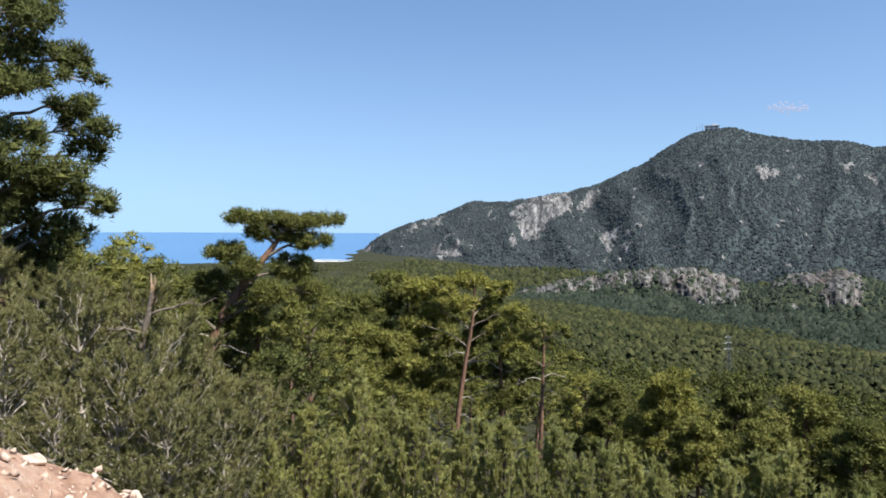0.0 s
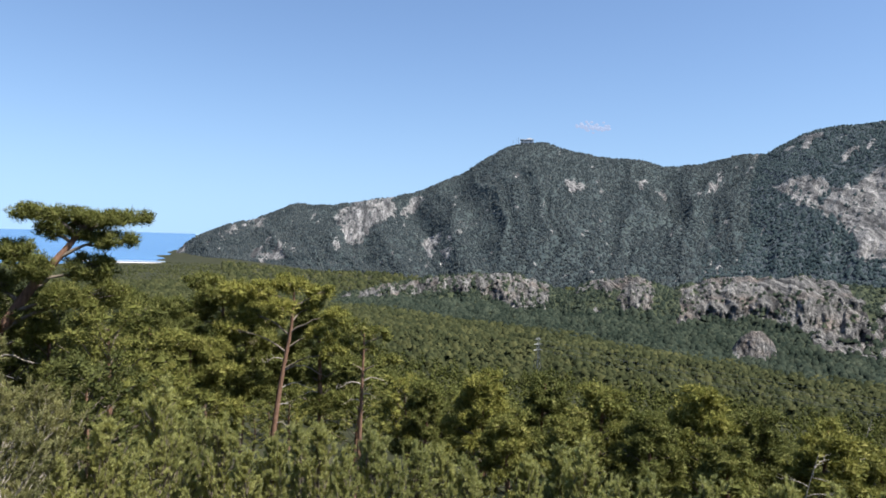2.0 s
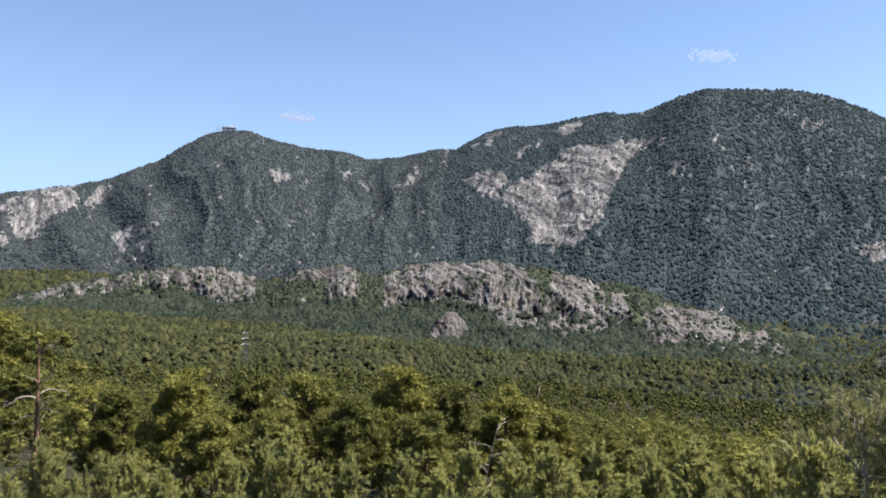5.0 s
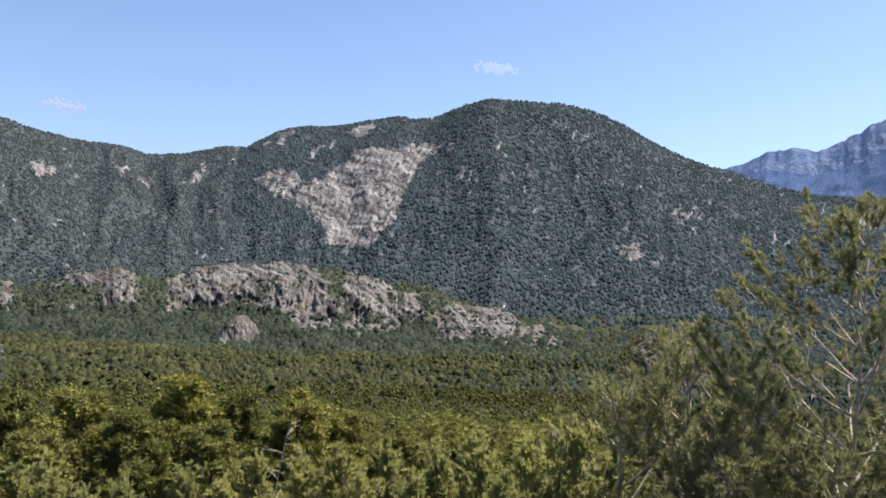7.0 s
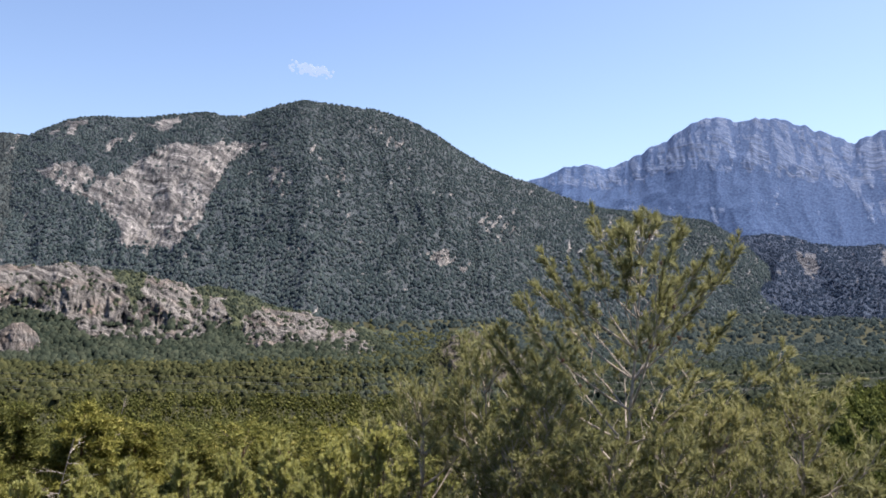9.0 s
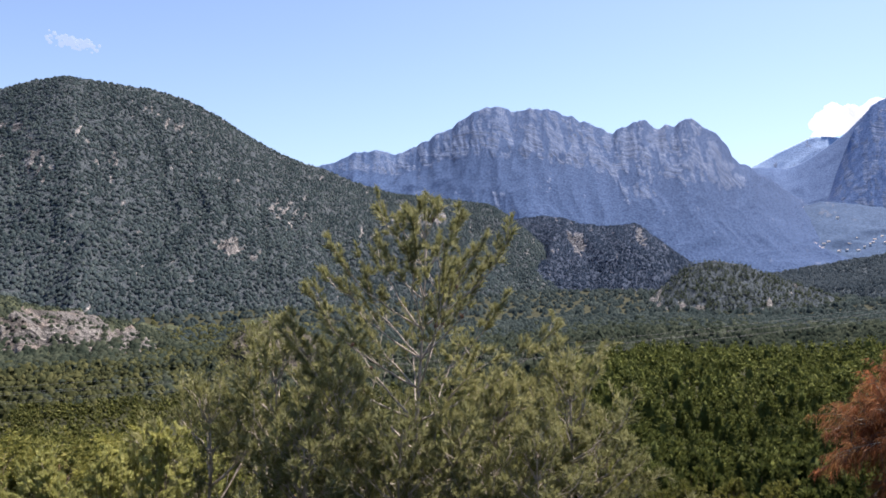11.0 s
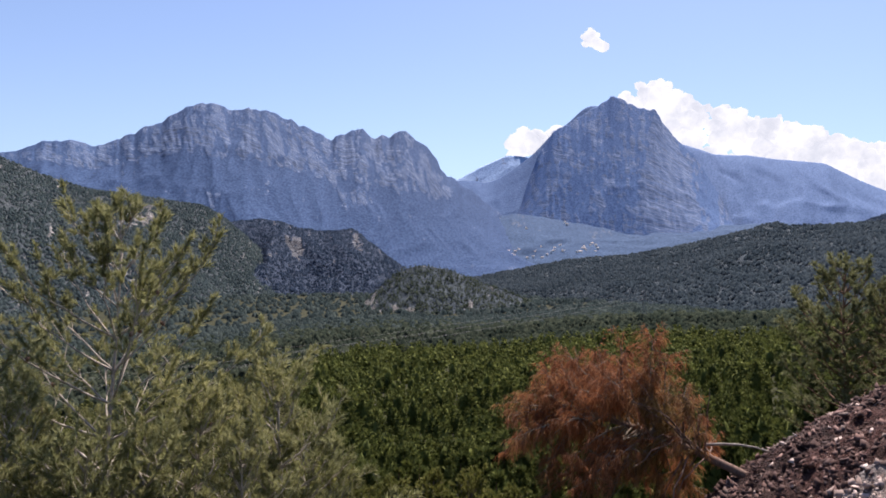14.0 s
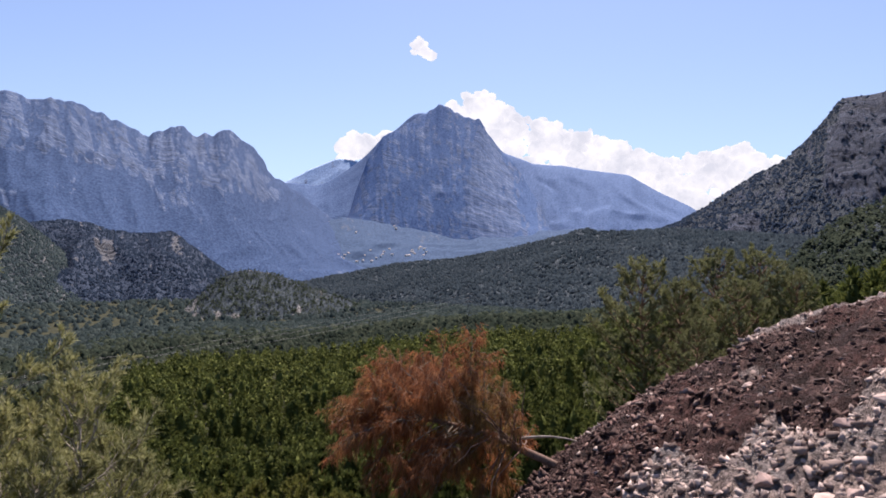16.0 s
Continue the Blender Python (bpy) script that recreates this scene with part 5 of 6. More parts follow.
    boughs = [(x, g.uniform(-0.9, 0.9), z - base, w * 1.2, h * 1.35) for x, z, w, h in tiers]
    boughs += [(-x - 0.2, g.uniform(-1, 1), z - base + g.uniform(-0.4, 0.2), w, h) for x, z, w, h in tiers[::2]]
    boughs += [(g.uniform(-0.8, 0.8), -1.6 if q % 2 else 1.6, 6.6 - base - 0.75 * q, 0.55, 0.28) for q in range(9)]
    top = 6.7 - base
    tree = bough_pine("tall dark green pine with open tiers of boughs", 3, [(0, 0, 0), (0.15, 0, top * 0.4), (-0.1, 0.1, top * 0.7), (0.2, 0, top)], 0.2, boughs, M_DARK, clump=0.26, blades=90, needle=0.15, wide=0.032, dense=1.35)
    stand(tree, az, r, az)


tall_pine()
stand(pine("dark green pine with drooping boughs behind a tall one", 4, height_for(38.5, 23, 11), 2.4, 0.12, M_DARK, limbs=60, blades=80, needle=0.2, wide=0.05, trunk=0.2, rise=0.02, pad=0.42, twig_gap=0.6), 38.5, 23, 60)


def umbrella_pine():
    """The old leaning pine: a bent dark trunk, a flat wide top and a few cushions below it."""
    az, r = 19.0, 26.0
    base = float(ground_z(az, r)) - 0.15
    cushions = [(1.5, -0.2, 1.75, 0.55, 0.22), (2.6, 0.4, 1.65, 0.75, 0.25), (3.6, -0.3, 1.6, 0.75, 0.22), (4.7, 0.2, 1.72, 0.5, 0.18), (3.0, 0.5, 1.15, 0.6, 0.25), (3.9, -0.3, 0.9, 0.65, 0.3), (2.2, 0.2, 1.2, 0.5, 0.25),
                (1.1, 0, 0.45, 0.7, 0.35), (1.7, -0.4, 0.0, 0.6, 0.35), (3.3, 0.3, -0.1, 0.75, 0.45), (3.7, -0.2, -1.0, 0.7, 0.5), (0.6, 0.8, -0.6, 0.7, 0.4), (2.4, -0.6, -0.9, 0.6, 0.4), (-0.4, 0.3, -1.6, 0.8, 0.4),
                (1.7, 0.5, -2.1, 0.7, 0.4)]
    tree = bough_pine("old leaning pine with a flat umbrella top", 8, [(-0.2, 0, 0), (0.05, 0, -4.3 - base), (0.45, 0, -3.1 - base), (0.7, 0.1, -2.0 - base), (1.6, 0.2, -0.5 - base), (2.6, 0.2, 0.7 - base), (3.1, 0.1, 1.5 - base)], 0.26,
                      [(x, y, z - base, w * 1.15, h * 1.05) for x, y, z, w, h in cushions], M_PINE, clump=0.23, blades=80, needle=0.15, wide=0.032, dense=1.5, snags=((-2.4 - base, -1.2, 0.2), (-2.8 - base, 1.3, -0.3), (-3.4 - base, 0.9, 0.4)))
    stand(tree, az, r, az)


umbrella_pine()
for seed, az, r, el, rad, mat in ((9, 14.5, 27, -4.4, 1.8, M_DARK), (10, 10.5, 25.5, -5.4, 1.9, M_PINE), (12, 21.4, 24.0, -6.5, 1.7, M_PINE), (13, 12.0, 23, -9.0, 1.5, M_DARK), (14, 27.0, 24, -1.4, 1.9, M_PINE), (15, 23.6, 26, -1.7, 1.9, M_PINE),
                                  (16, 22.0, 29, -2.4, 1.9, M_DARK), (17, 16.6, 28, -4.0, 2.0, M_PINE), (18, 29.6, 22, -1.0, 1.8, M_DARK), (19, 7.0, 28, -9.5, 1.7, M_PINE), (20, 25.4, 27, -0.6, 2.0, M_PINE), (21, 20.2, 27, -3.2, 1.9, M_PINE)):
    stand(pine("bushy green pine growing beside an umbrella pine", seed, height_for(az, r, el), rad, 0.15, mat, limbs=44, blades=70, needle=0.18, wide=0.045, pad=0.34, twig_gap=0.5, core=0.5), az, r, 10 * seed)


def bare_trunk_pine(label, seed, az, r, top, lean, cushions, snags, trunk):
    """A pine with a long bare reddish trunk and a broad ragged crown."""
    base = float(ground_z(az, r)) - 0.15
    h = top - base
    g = np.random.default_rng(seed)
    path = [(-0.3, 0, 0), (0, 0, h * 0.35), (lean * 0.45, 0, h * 0.6), (lean, 0, h * 0.8), (lean * 1.1, 0, h - 0.3)]
    boughs = [(x, g.uniform(-1.2, 1.2), z - base, w, hh) for x, z, w, hh in cushions]
    tree = bough_pine(label, seed, path, trunk, boughs, M_PINE, clump=0.32, blades=44, needle=0.25, wide=0.06, dense=1.1, core=0.6, snags=[(z - base, x, y) for z, x, y in snags])
    stand(tree, az, r, az)


bare_trunk_pine("pine with a long bare reddish trunk and ragged crown", 21, -1.2, 42, -1.4, 0.9,
                [(0.7, -1.8, 1.1, 0.5), (-0.9, -2.2, 1.1, 0.5), (2.4, -2.4, 1.0, 0.5), (3.3, -3.5, 0.8, 0.5), (-2.4, -2.3, 1.0, 0.5), (-1.6, -3.6, 0.9, 0.5), (2.6, -4.6, 0.9, 0.5), (0.2, -3.0, 1.0, 0.5), (1.9, -3.2, 0.9, 0.4),
                 (-2.6, -4.4, 0.9, 0.5), (3.2, -5.6, 0.8, 0.4)],
                ((-6.6, 2.4, -0.3), (-7.6, 2.0, 0.4), (-8.6, 0.9, 0.3), (-6.0, -1.2, 0.3), (-9.6, 0.8, -0.4)), 0.17)
bare_trunk_pine("pine with a bare reddish trunk and sparse dead limbs", 23, -7.9, 42, -3.9, 0.1,
                [(-0.5, -4.2, 0.8, 0.4), (0.9, -4.7, 0.8, 0.4), (1.6, -6.0, 0.7, 0.35), (-1.2, -6.0, 0.7, 0.35), (0.2, -5.4, 0.8, 0.4), (-0.9, -5.2, 0.6, 0.3)],
                ((-7.4, -1.4, -0.3), (-7.2, 1.5, 0.4), (-8.4, -1.0, 0.3), (-8.0, 0.9, -0.3)), 0.13)
for seed, az, r, top, lean, wide in ((22, 3.4, 46, -1.9, 0.5, 3.0), (24, 7.4, 44, -2.8, -0.4, 2.8), (25, 1.2, 50, -3.2, 0.3, 2.8), (26, -4.8, 49, -4.0, -0.2, 2.8), (27, 5.6, 41, -4.6, 0.4, 2.4), (28, 10.6, 42, -4.4, 0.3, 2.4)):
    gg = np.random.default_rng(seed + 400)
    low = top - 6.5
    bare_trunk_pine("green pine with a dark trunk and billowing crown", seed, az, r, top, lean,
                    [(lean + wide * 0.85 * math.sin(2.4 * q) * (1 - 0.6 * (q / 16) ** 2), low + (top - low) * (q + 0.5) / 16, 1.2, 0.6) for q in range(16)],
                    ((low - 1.0, 1.3, 0.3), (low + 1.0, -1.4, -0.3)), 0.2)
# grey-olive pines on the bank
kinds = [whorl_pine("grey-olive feathery pine on the bank", 30 + k, 6.4, 2.8, M_BUSH, whorls=11, per=6, base=0.06, low=5, high=52, bare=0.28, gap=0.26, shoot=0.8, node=0.05, needles=8, length=0.17, width=0.02, trunk=0.07,
                    group="pines on the bank", taper=0.5, bark=M_PALEBARK, forks=3) for k in range(3)]
for k, (az, r, el) in enumerate(((27.0, 15, -5.0), (22.6, 16, -6.0), (31.5, 14, -6.6), (24.2, 13.5, -10.0), (18.0, 16.5, -11.6), (28.6, 19, -4.2), (20.6, 19, -8.0), (15.0, 17, -13.0), (28.5, 12.4, -12.0), (21.0, 13.4, -13.0), (17.0, 14, -14.5), (33.5, 17, -2.0))):
    sc = height_for(az, r, el) / 6.4
    (stand if k < 3 else repeat)(kinds[k % 3], az, r, 70 * k, max(0.35, sc))
# young yellow-green pines just below the viewpoint
kinds = [whorl_pine("young yellow-green pine with upright shoots", 40 + k, 5.6, 1.9, M_YOUNG, whorls=10, per=6, base=0.25, low=48, high=76, bare=0.3, gap=0.28, shoot=0.6, node=0.034, needles=9, length=0.125, width=0.02, trunk=0.05,
                    group="young pines below the viewpoint", taper=0.45, turn_up=16, spread=0.75, forks=2) for k in range(4)]
for k, (az, r, el) in enumerate(((10.5, 16, -14.5), (6.6, 16, -12.6), (2.2, 15, -15.0), (-1.5, 15.5, -16.2), (-5.0, 15, -15.6), (-9.0, 15, -15.8), (-12.6, 15.5, -17.0), (-17.0, 15, -18.0), (-21.5, 15, -17.6),
                                 (-26.0, 16, -16.6), (-31.0, 15, -17.4), (-35.0, 16, -17.2), (-40.5, 16, -16.8), (-46.5, 16, -16.6), (-50.5, 15, -16.2), (-54.5, 15, -16.0), (-58.0, 14.5, -16.4), (-61.8, 14.5, -15.6),
                                 (-65.3, 15, -14.0), (-57.0, 17, -15.4), (13.5, 14.5, -16.5), (4.3, 17, -14.6), (-3.3, 17, -15.6), (-14.8, 17, -17.2), (-24, 17, -16.8), (-43.5, 17, -16.8), (-62.5, 17, -15.3), (8.5, 14, -17),
                                 (0.4, 14, -17.2), (-7.0, 13.8, -17.6), (-11.0, 14, -18.0), (-28.5, 14, -18.4), (-38.0, 14, -18.2), (-48.5, 14, -17.8), (-52.6, 13.6, -17.8), (-60.0, 13.4, -17.4))):
    sc = height_for(az, r, el - (1.0 if az > -30 else 1.6)) / 5.6
    (stand if k < 4 else repeat)(kinds[k % 4], az, r, 50 * k, sc)
kinds = [whorl_pine("bushy green pine at the foot of the bank", 48 + k, 5.6, 2.1, M_PINE, whorls=10, per=6, base=0.12, low=25, high=66, bare=0.25, gap=0.25, shoot=0.5, node=0.045, needles=8, length=0.14, width=0.024, trunk=0.05,
                    group="pines at the bank's foot", taper=0.5, turn_up=20, spread=0.9, forks=2) for k in range(2)]
for k, (az, r, el) in enumerate(((-104.0, 25, -18.0), (-107.0, 26, -17.4), (-110.2, 25, -17.2), (-113.4, 26, -18.0), (-101.2, 27, -18.4), (-108.6, 23, -18.8), (-111.8, 23.5, -18.6))):
    (stand if k < 2 else repeat)(kinds[k % 2], az, r, 61 * k, height_for(az, r, el) / 5.6)
# pines of the slope below
kinds = [pine("rounded green pine on the slope", 60 + k, 8.4, 2.5, 0.18, M_PINE, limbs=38, blades=26, needle=0.3, wide=0.085, trunk=0.16, group="pines of the slope",
              twig_gap=0.46, wander=0.6, light=True, pad=0.36, bare=0.4, core=0.62) for k in range(6)]
g = np.random.default_rng(99)
n_put = 0
for k in range(1500):
    az, r = g.uniform(-100, 14), math.sqrt(g.uniform(30 ** 2, 88 ** 2))
    if az > -12 and r < 52 or (-96 < az < -72 and r < 30):
        continue
    el_top = -10.6 - 1.6 * max(0, (55 - r) / 25) - (3 if az < -62 else 0)
    hgt = min(10.0, height_for(az, r, el_top + g.uniform(-3.4, 0.5))) if r < 85 else g.uniform(5.5, 9.5)
    if hgt < 3.6:
        continue
    (stand if n_put < 6 else repeat)(kinds[n_put % 6], az, r, g.uniform(0, 360), hgt / 8.4)
    n_put += 1
    if n_put >= 84:
        break
def billowing_pine(seed):
    """A larger pine of the slope: cushions of needles heaped round a dark trunk."""
    gg = np.random.default_rng(seed)
    n = 22
    boughs = []
    for q in range(n):
        u = (q + 0.5) / n
        rad = 2.5 * (1 - 0.75 * u ** 1.8) * gg.uniform(0.55, 1.0)
        boughs.append((rad * math.cos(2.4 * q), rad * math.sin(2.4 * q), 3.6 + 5.6 * u, 0.85, 0.5))
    return bough_pine("large billowing green pine on the slope", seed, [(0, 0, 0), (0.2, 0, 3.5), (0.1, 0.2, 6.5), (0, 0, 9.3)], 0.17, boughs, M_PINE, clump=0.3, blades=30, needle=0.26, wide=0.075, dense=1.2, core=0.62, group="large pines of the slope",
                      snags=((3.2, 1.2, 0.3), (4.4, -1.1, -0.5)))


kinds = [billowing_pine(140 + k) for k in range(4)]
for k, (az, r, el) in enumerate(((-17.6, 47, -10.4), (-22.5, 50, -10.6), (-27.0, 46, -10.9), (-34.2, 47, -10.3), (-38.0, 52, -11.6), (-42.6, 45, -11.9), (-46.0, 50, -13.2), (-30.6, 42, -12.6), (-13.0, 52, -11.4), (-50.4, 46, -14.6),
                                 (-55.5, 48, -15.0), (-24.4, 40, -13.6), (-62.0, 50, -14.6), (-36.0, 40, -13.8), (-19.6, 41, -13.4))):
    sc = height_for(az, r, el) / 10.0
    (stand if k < 4 else repeat)(kinds[k % 4], az, r, 77 * k, sc)
# the open, many-tipped pine beside the bank
stand(whorl_pine("sparse olive pine with pale limbs turning up", 81, height_for(-84.2, 18, 3.2), 6.2, M_SPARSE, whorls=11, per=5, base=0.3, low=4, high=46, bare=0.32, gap=0.26, shoot=0.95, node=0.048, needles=9, length=0.19, width=0.021,
                 trunk=0.085, split=True, bark=M_PALEBARK, taper=0.78, turn_up=26, cones=16, forks=2), -84.2, 18, 15)
kinds = [whorl_pine("sparse olive pine beside a taller one", 82 + k, 6.0, 2.8, M_SPARSE, whorls=9, per=5, low=4, high=48, bare=0.25, gap=0.26, shoot=0.8, node=0.05, needles=7, length=0.18, width=0.019, trunk=0.06,
                    bark=M_PALEBARK, taper=0.6, group="sparse olive pines", forks=2) for k in range(2)]
for k, (az, r, el) in enumerate(((-73.0, 17.5, -8.8), (-95.6, 17, -10.0), (-68.2, 17.5, -11.8), (-98.0, 18, -13.6), (-78.0, 16, -11.4), (-90.4, 16, -11.8), (-83.0, 15, -14.2), (-87.0, 15.4, -13.6), (-75.5, 15.4, -14.2), (-93.4, 15.2, -14.6))):
    (stand if k < 2 else repeat)(kinds[k % 2], az, r, 40 * k, height_for(az, r, el) / 6.0)
# pines behind the rubble
kinds = [whorl_pine("dusty olive pine standing behind the rubble bank", 91 + k, 10.0, 3.8, M_DUSTY, whorls=12, per=5, base=0.22, low=-2, high=42, bare=0.3, gap=0.4, shoot=1.0, node=0.095, needles=8, length=0.25, width=0.036, trunk=0.13,
                    group="pines behind the bank", taper=0.55, bark=M_BARK, forks=3) for k in range(3)]
for k, (az, r, el) in enumerate(((-135.6, 43, 0.1), (-140.9, 44, 1.1), (-143.6, 45, 1.3), (-138.2, 41, -1.2), (-145.9, 44, 0.0), (-142.2, 40, -0.8), (-139.6, 36, -3.8))):
    (stand if k < 3 else repeat)(kinds[k % 3], az, r, 33 * k, height_for(az, r, el) / 10.0)
# a slope of crowded young pines
def crowded_pine(seed):
    """A slender pine of a thick wood: a straight stem and tiers of upswept plumes."""
    gg = np.random.default_rng(seed)
    tree = thing("pine_tree", "slender deep green pine in a crowded wood", "tree", "pines of the crowded wood")
    e = np.linspace(0, 1, 6)
    part("trunk", *tube(np.stack([0.1 * np.sin(e * 4 + seed), 0 * e, 7.6 * e], 1), 0.12 * (1.05 - e) + 0.01, 6), M_BARK, tree, smooth=True)
    v, f = plumed_tree(gg, 17, 8, 16, gg.uniform(0.42, 0.64), base=0.06, size=0.075, core=0.25)
    part("crown", v * 8.0, f, M_SHADE, tree)
    return tree


kinds = [crowded_pine(110 + k) for k in range(6)]
n_put = 0
while n_put < 105:
    az, r = g.uniform(-141, -87), math.sqrt(g.uniform(45 ** 2, 96 ** 2))
    if (az < -126 and r < 60) or (az > -98 and r < 52):
        continue
    (stand if n_put < 6 else repeat)(kinds[n_put % 6], az, r, g.uniform(0, 360), g.uniform(0.65, 1.3))
    n_put += 1


# bare dead trees among the living
def snag(label, seed, az, r, el, thick, boughs, spread, broken=False):
    g = np.random.default_rng(seed)
    tree = thing("dead_tree", label, "tree")
    h = height_for(az, r, el)
    s = np.linspace(0, 1, 8)
    path = np.stack([0.12 * h * s ** 2, 0.04 * h * np.sin(s * 5), s * h], 1)
    part("trunk", *tube(path, thick * (1.1 - (0.55 if broken else 1.0) * s) + 0.008, 7), M_TWIG if broken else M_PALEBARK, tree, smooth=True)
    for k in range(boughs):
        u = 0.35 + 0.6 * (k + 0.5) / boughs
        at = np.array([np.interp(u, s, path[:, i]) for i in range(3)])
        th, ln, e = k * 2.39996 + g.uniform(-0.5, 0.5), spread * (1.15 - 0.6 * u) * g.uniform(0.6, 1.1), np.linspace(0, 1, 5)
        lp = at + np.stack([math.cos(th) * ln * e, math.sin(th) * ln * e, ln * (0.45 * e - 0.25 * e ** 2)], 1) + g.normal(scale=0.05, size=(5, 3)) * e[:, None]
        twigs = [tube(lp, thick * 0.28 * (1.05 - e) + 0.006, 5)]
        for q in range(7):
            b = lp[1 + q % 4]
            w = np.array([math.cos(th + g.uniform(-1, 1)), math.sin(th + g.uniform(-1, 1)), g.uniform(-0.2, 0.6)]) * g.uniform(0.2, 0.5)
            twigs.append(tube(np.stack([b, b + w]), [0.009, 0.004], 3))
        part("limb", *join(twigs), M_TWIG if broken else M_PALEBARK, tree, smooth=True)
    if broken:
        pieces = []
        for q in range(7):
            a = q * 0.9
            o = np.array([math.cos(a), math.sin(a), 0]) * thick * 0.35
            pieces.append(tube(np.stack([path[-1] + o - [0, 0, 0.2], path[-1] + o * 1.5 + [0, 0, g.uniform(0.1, 0.45)]]), [0.04, 0.006], 4))
        part("splintered_top", *join(pieces), M_SPLINTER, tree, "pale orange splintered wood")
    x, y = bearing(az)
    tree.matrix_basis = pose(float(x * r), float(y * r), float(ground_z(az, r)) - 0.15, 0, 0, az)


ns = Nodes("fresh_wood", 0.8, 0.2)
ns.color(ns.ramp(ns.noise(14, 5.0, 0.6, (1, 1, 0.2)), [(0.3, (0.36, 0.23, 0.14)), (0.7, (0.55, 0.41, 0.29))]))
M_SPLINTER = ns.m
snag("dead broken pine with a splintered pale top", 201, 24.3, 15.5, -5.0, 0.085, 9, 1.8, True)
snag("bare bleached dead tree among green pines", 202, -40.4, 36, -14.3, 0.034, 12, 1.8)
snag("bare bleached dead tree among green pines", 203, -43.6, 52, -11.6, 0.06, 12, 2.2)


# ---------------------------------------------------------------- the dead red pine
def dead_pine():
    """A pine toppled off the bank: the trunk lies outward, its limbs hang, and dry needles cling to them."""
    g = np.random.default_rng(5)
    tree = thing("dead_pine_tree", "fallen dead pine with rust-red dry needles", "tree")
    a = np.array(place(-131.0, 16.4, EYE + 16.4 * math.tan(radians(-15.0))))
    b = np.array(place(-115.2, 18.4, EYE + 18.4 * math.tan(radians(-11.6))))
    e = np.linspace(0, 1, 10)
    path = a + (b - a) * e[:, None] + np.stack([0 * e, 0 * e, 0.3 * np.sin(e * 3.1)], 1)
    part("trunk", *tube(path, 0.085 * (1.05 - e) ** 0.8 + 0.012, 8), M_FALLEN, tree, "pale brown fallen trunk", True)
    along = (b - a) / np.linalg.norm(b - a)
    side = np.cross(along, [0, 0, 1.0])
    wood, spots, ways = [], [], []
    q = np.linspace(0, 1, 6)
    for k in range(140):
        u = 0.18 + 0.8 * (k + 0.5) / 140
        st = np.array([np.interp(u, e, path[:, i]) for i in range(3)])
        th = g.uniform(-2.7, 2.7)
        way = along * g.uniform(-0.1, 0.6) + side * math.sin(th) + np.array([0, 0, math.cos(th) * 0.9 + 0.2])
        way /= np.linalg.norm(way)
        ln = (1.35 + 1.15 * math.sin(math.pi * min(1, u * 1.05)) + (0.35 if 0.42 < u < 0.56 and math.cos(th) > 0.6 else 0)) * 0.9 * g.uniform(0.55, 1.1)
        lp = st + way * ln * q[:, None] - np.stack([0 * q, 0 * q, 0.22 * q ** 2 * ln], 1) + g.normal(scale=0.04, size=(6, 3)) * q[:, None]
        naked = u < 0.33
        (part("limb", *tube(lp, 0.022 * (1.05 - q) + 0.005, 4), M_FALLEN, tree, "bare brown limb near the root", True) if naked else wood.append(tube(lp, 0.018 * (1.05 - q) + 0.004, 4)))
        if naked and g.random() < 0.6:
            continue
        for j in range(int(ln / 0.11)):
            w = 0.2 + 0.8 * g.random()
            p0 = np.array([np.interp(w, q, lp[:, i]) for i in range(3)])
            t = way * 0.6 + g.normal(scale=0.45, size=3) + [0, 0, -0.15]
            p1 = p0 + t / np.linalg.norm(t) * g.uniform(0.18, 0.5)
            wood.append(tube(np.stack([p0, (p0 + p1) / 2, p1]), [0.006, 0.005, 0.003], 3))
            for z in range(4):
                spots.append(p0 + (p1 - p0) * (z + 1) / 4)
                ways.append(t + np.array([0, 0, -0.55]))
    part("branchwork", *join(wood), M_TWIG, tree, "dry grey-brown twigs", True)["kind"] = "stuff"
    part("dry_foliage", *blades_of(g, np.array(spots), np.array(ways), 8, 0.22, 0.013, 1.0, 0.45), M_DEAD, tree, "rust-red hanging needles")
    # the long bare stick that lies over the bank's edge
    stick = np.array(place(-127.4, 16.8, EYE + 16.8 * math.tan(radians(-13.0))))
    end = np.array(place(-132.8, 17.2, EYE + 17.2 * math.tan(radians(-13.2))))
    part("limb", *tube(stick + (end - stick) * q[:, None] + np.stack([0 * q, 0 * q, 0.12 * np.sin(q * 3.1)], 1), 0.03 * (1.1 - q) + 0.006, 5), M_PALEBARK, tree, "bare bleached limb near the root", True)


n = Nodes("weathered_trunk", 0.9, 0.15)
n.color(n.ramp(n.noise(14, 5.0, 0.65, (1, 1, 0.4)), [(0.3, (0.085, 0.055, 0.042)), (0.7, (0.22, 0.15, 0.118))]))
M_FALLEN = n.m
dead_pine()


# ---------------------------------------------------------------- rubble banks by the viewpoint
n = Nodes("red_earth", 0.95, 0.15)
e1 = n.ramp(n.noise(1.6, 8.0, 0.7), [(0.3, (0.012, 0.007, 0.006)), (0.5, (0.036, 0.019, 0.017)), (0.72, (0.12, 0.070, 0.060))])
e1 = n.mix(n.ramp(n.noise(0.45, 4.0, 0.6), [(0.46, (0, 0, 0)), (0.60, (0.85, 0.85, 0.85))]), e1, n.ramp(n.noise(3.2, 8.0, 0.72), [(0.3, (0.026, 0.012, 0.010)), (0.55, (0.074, 0.033, 0.028)), (0.78, (0.16, 0.088, 0.075))]))
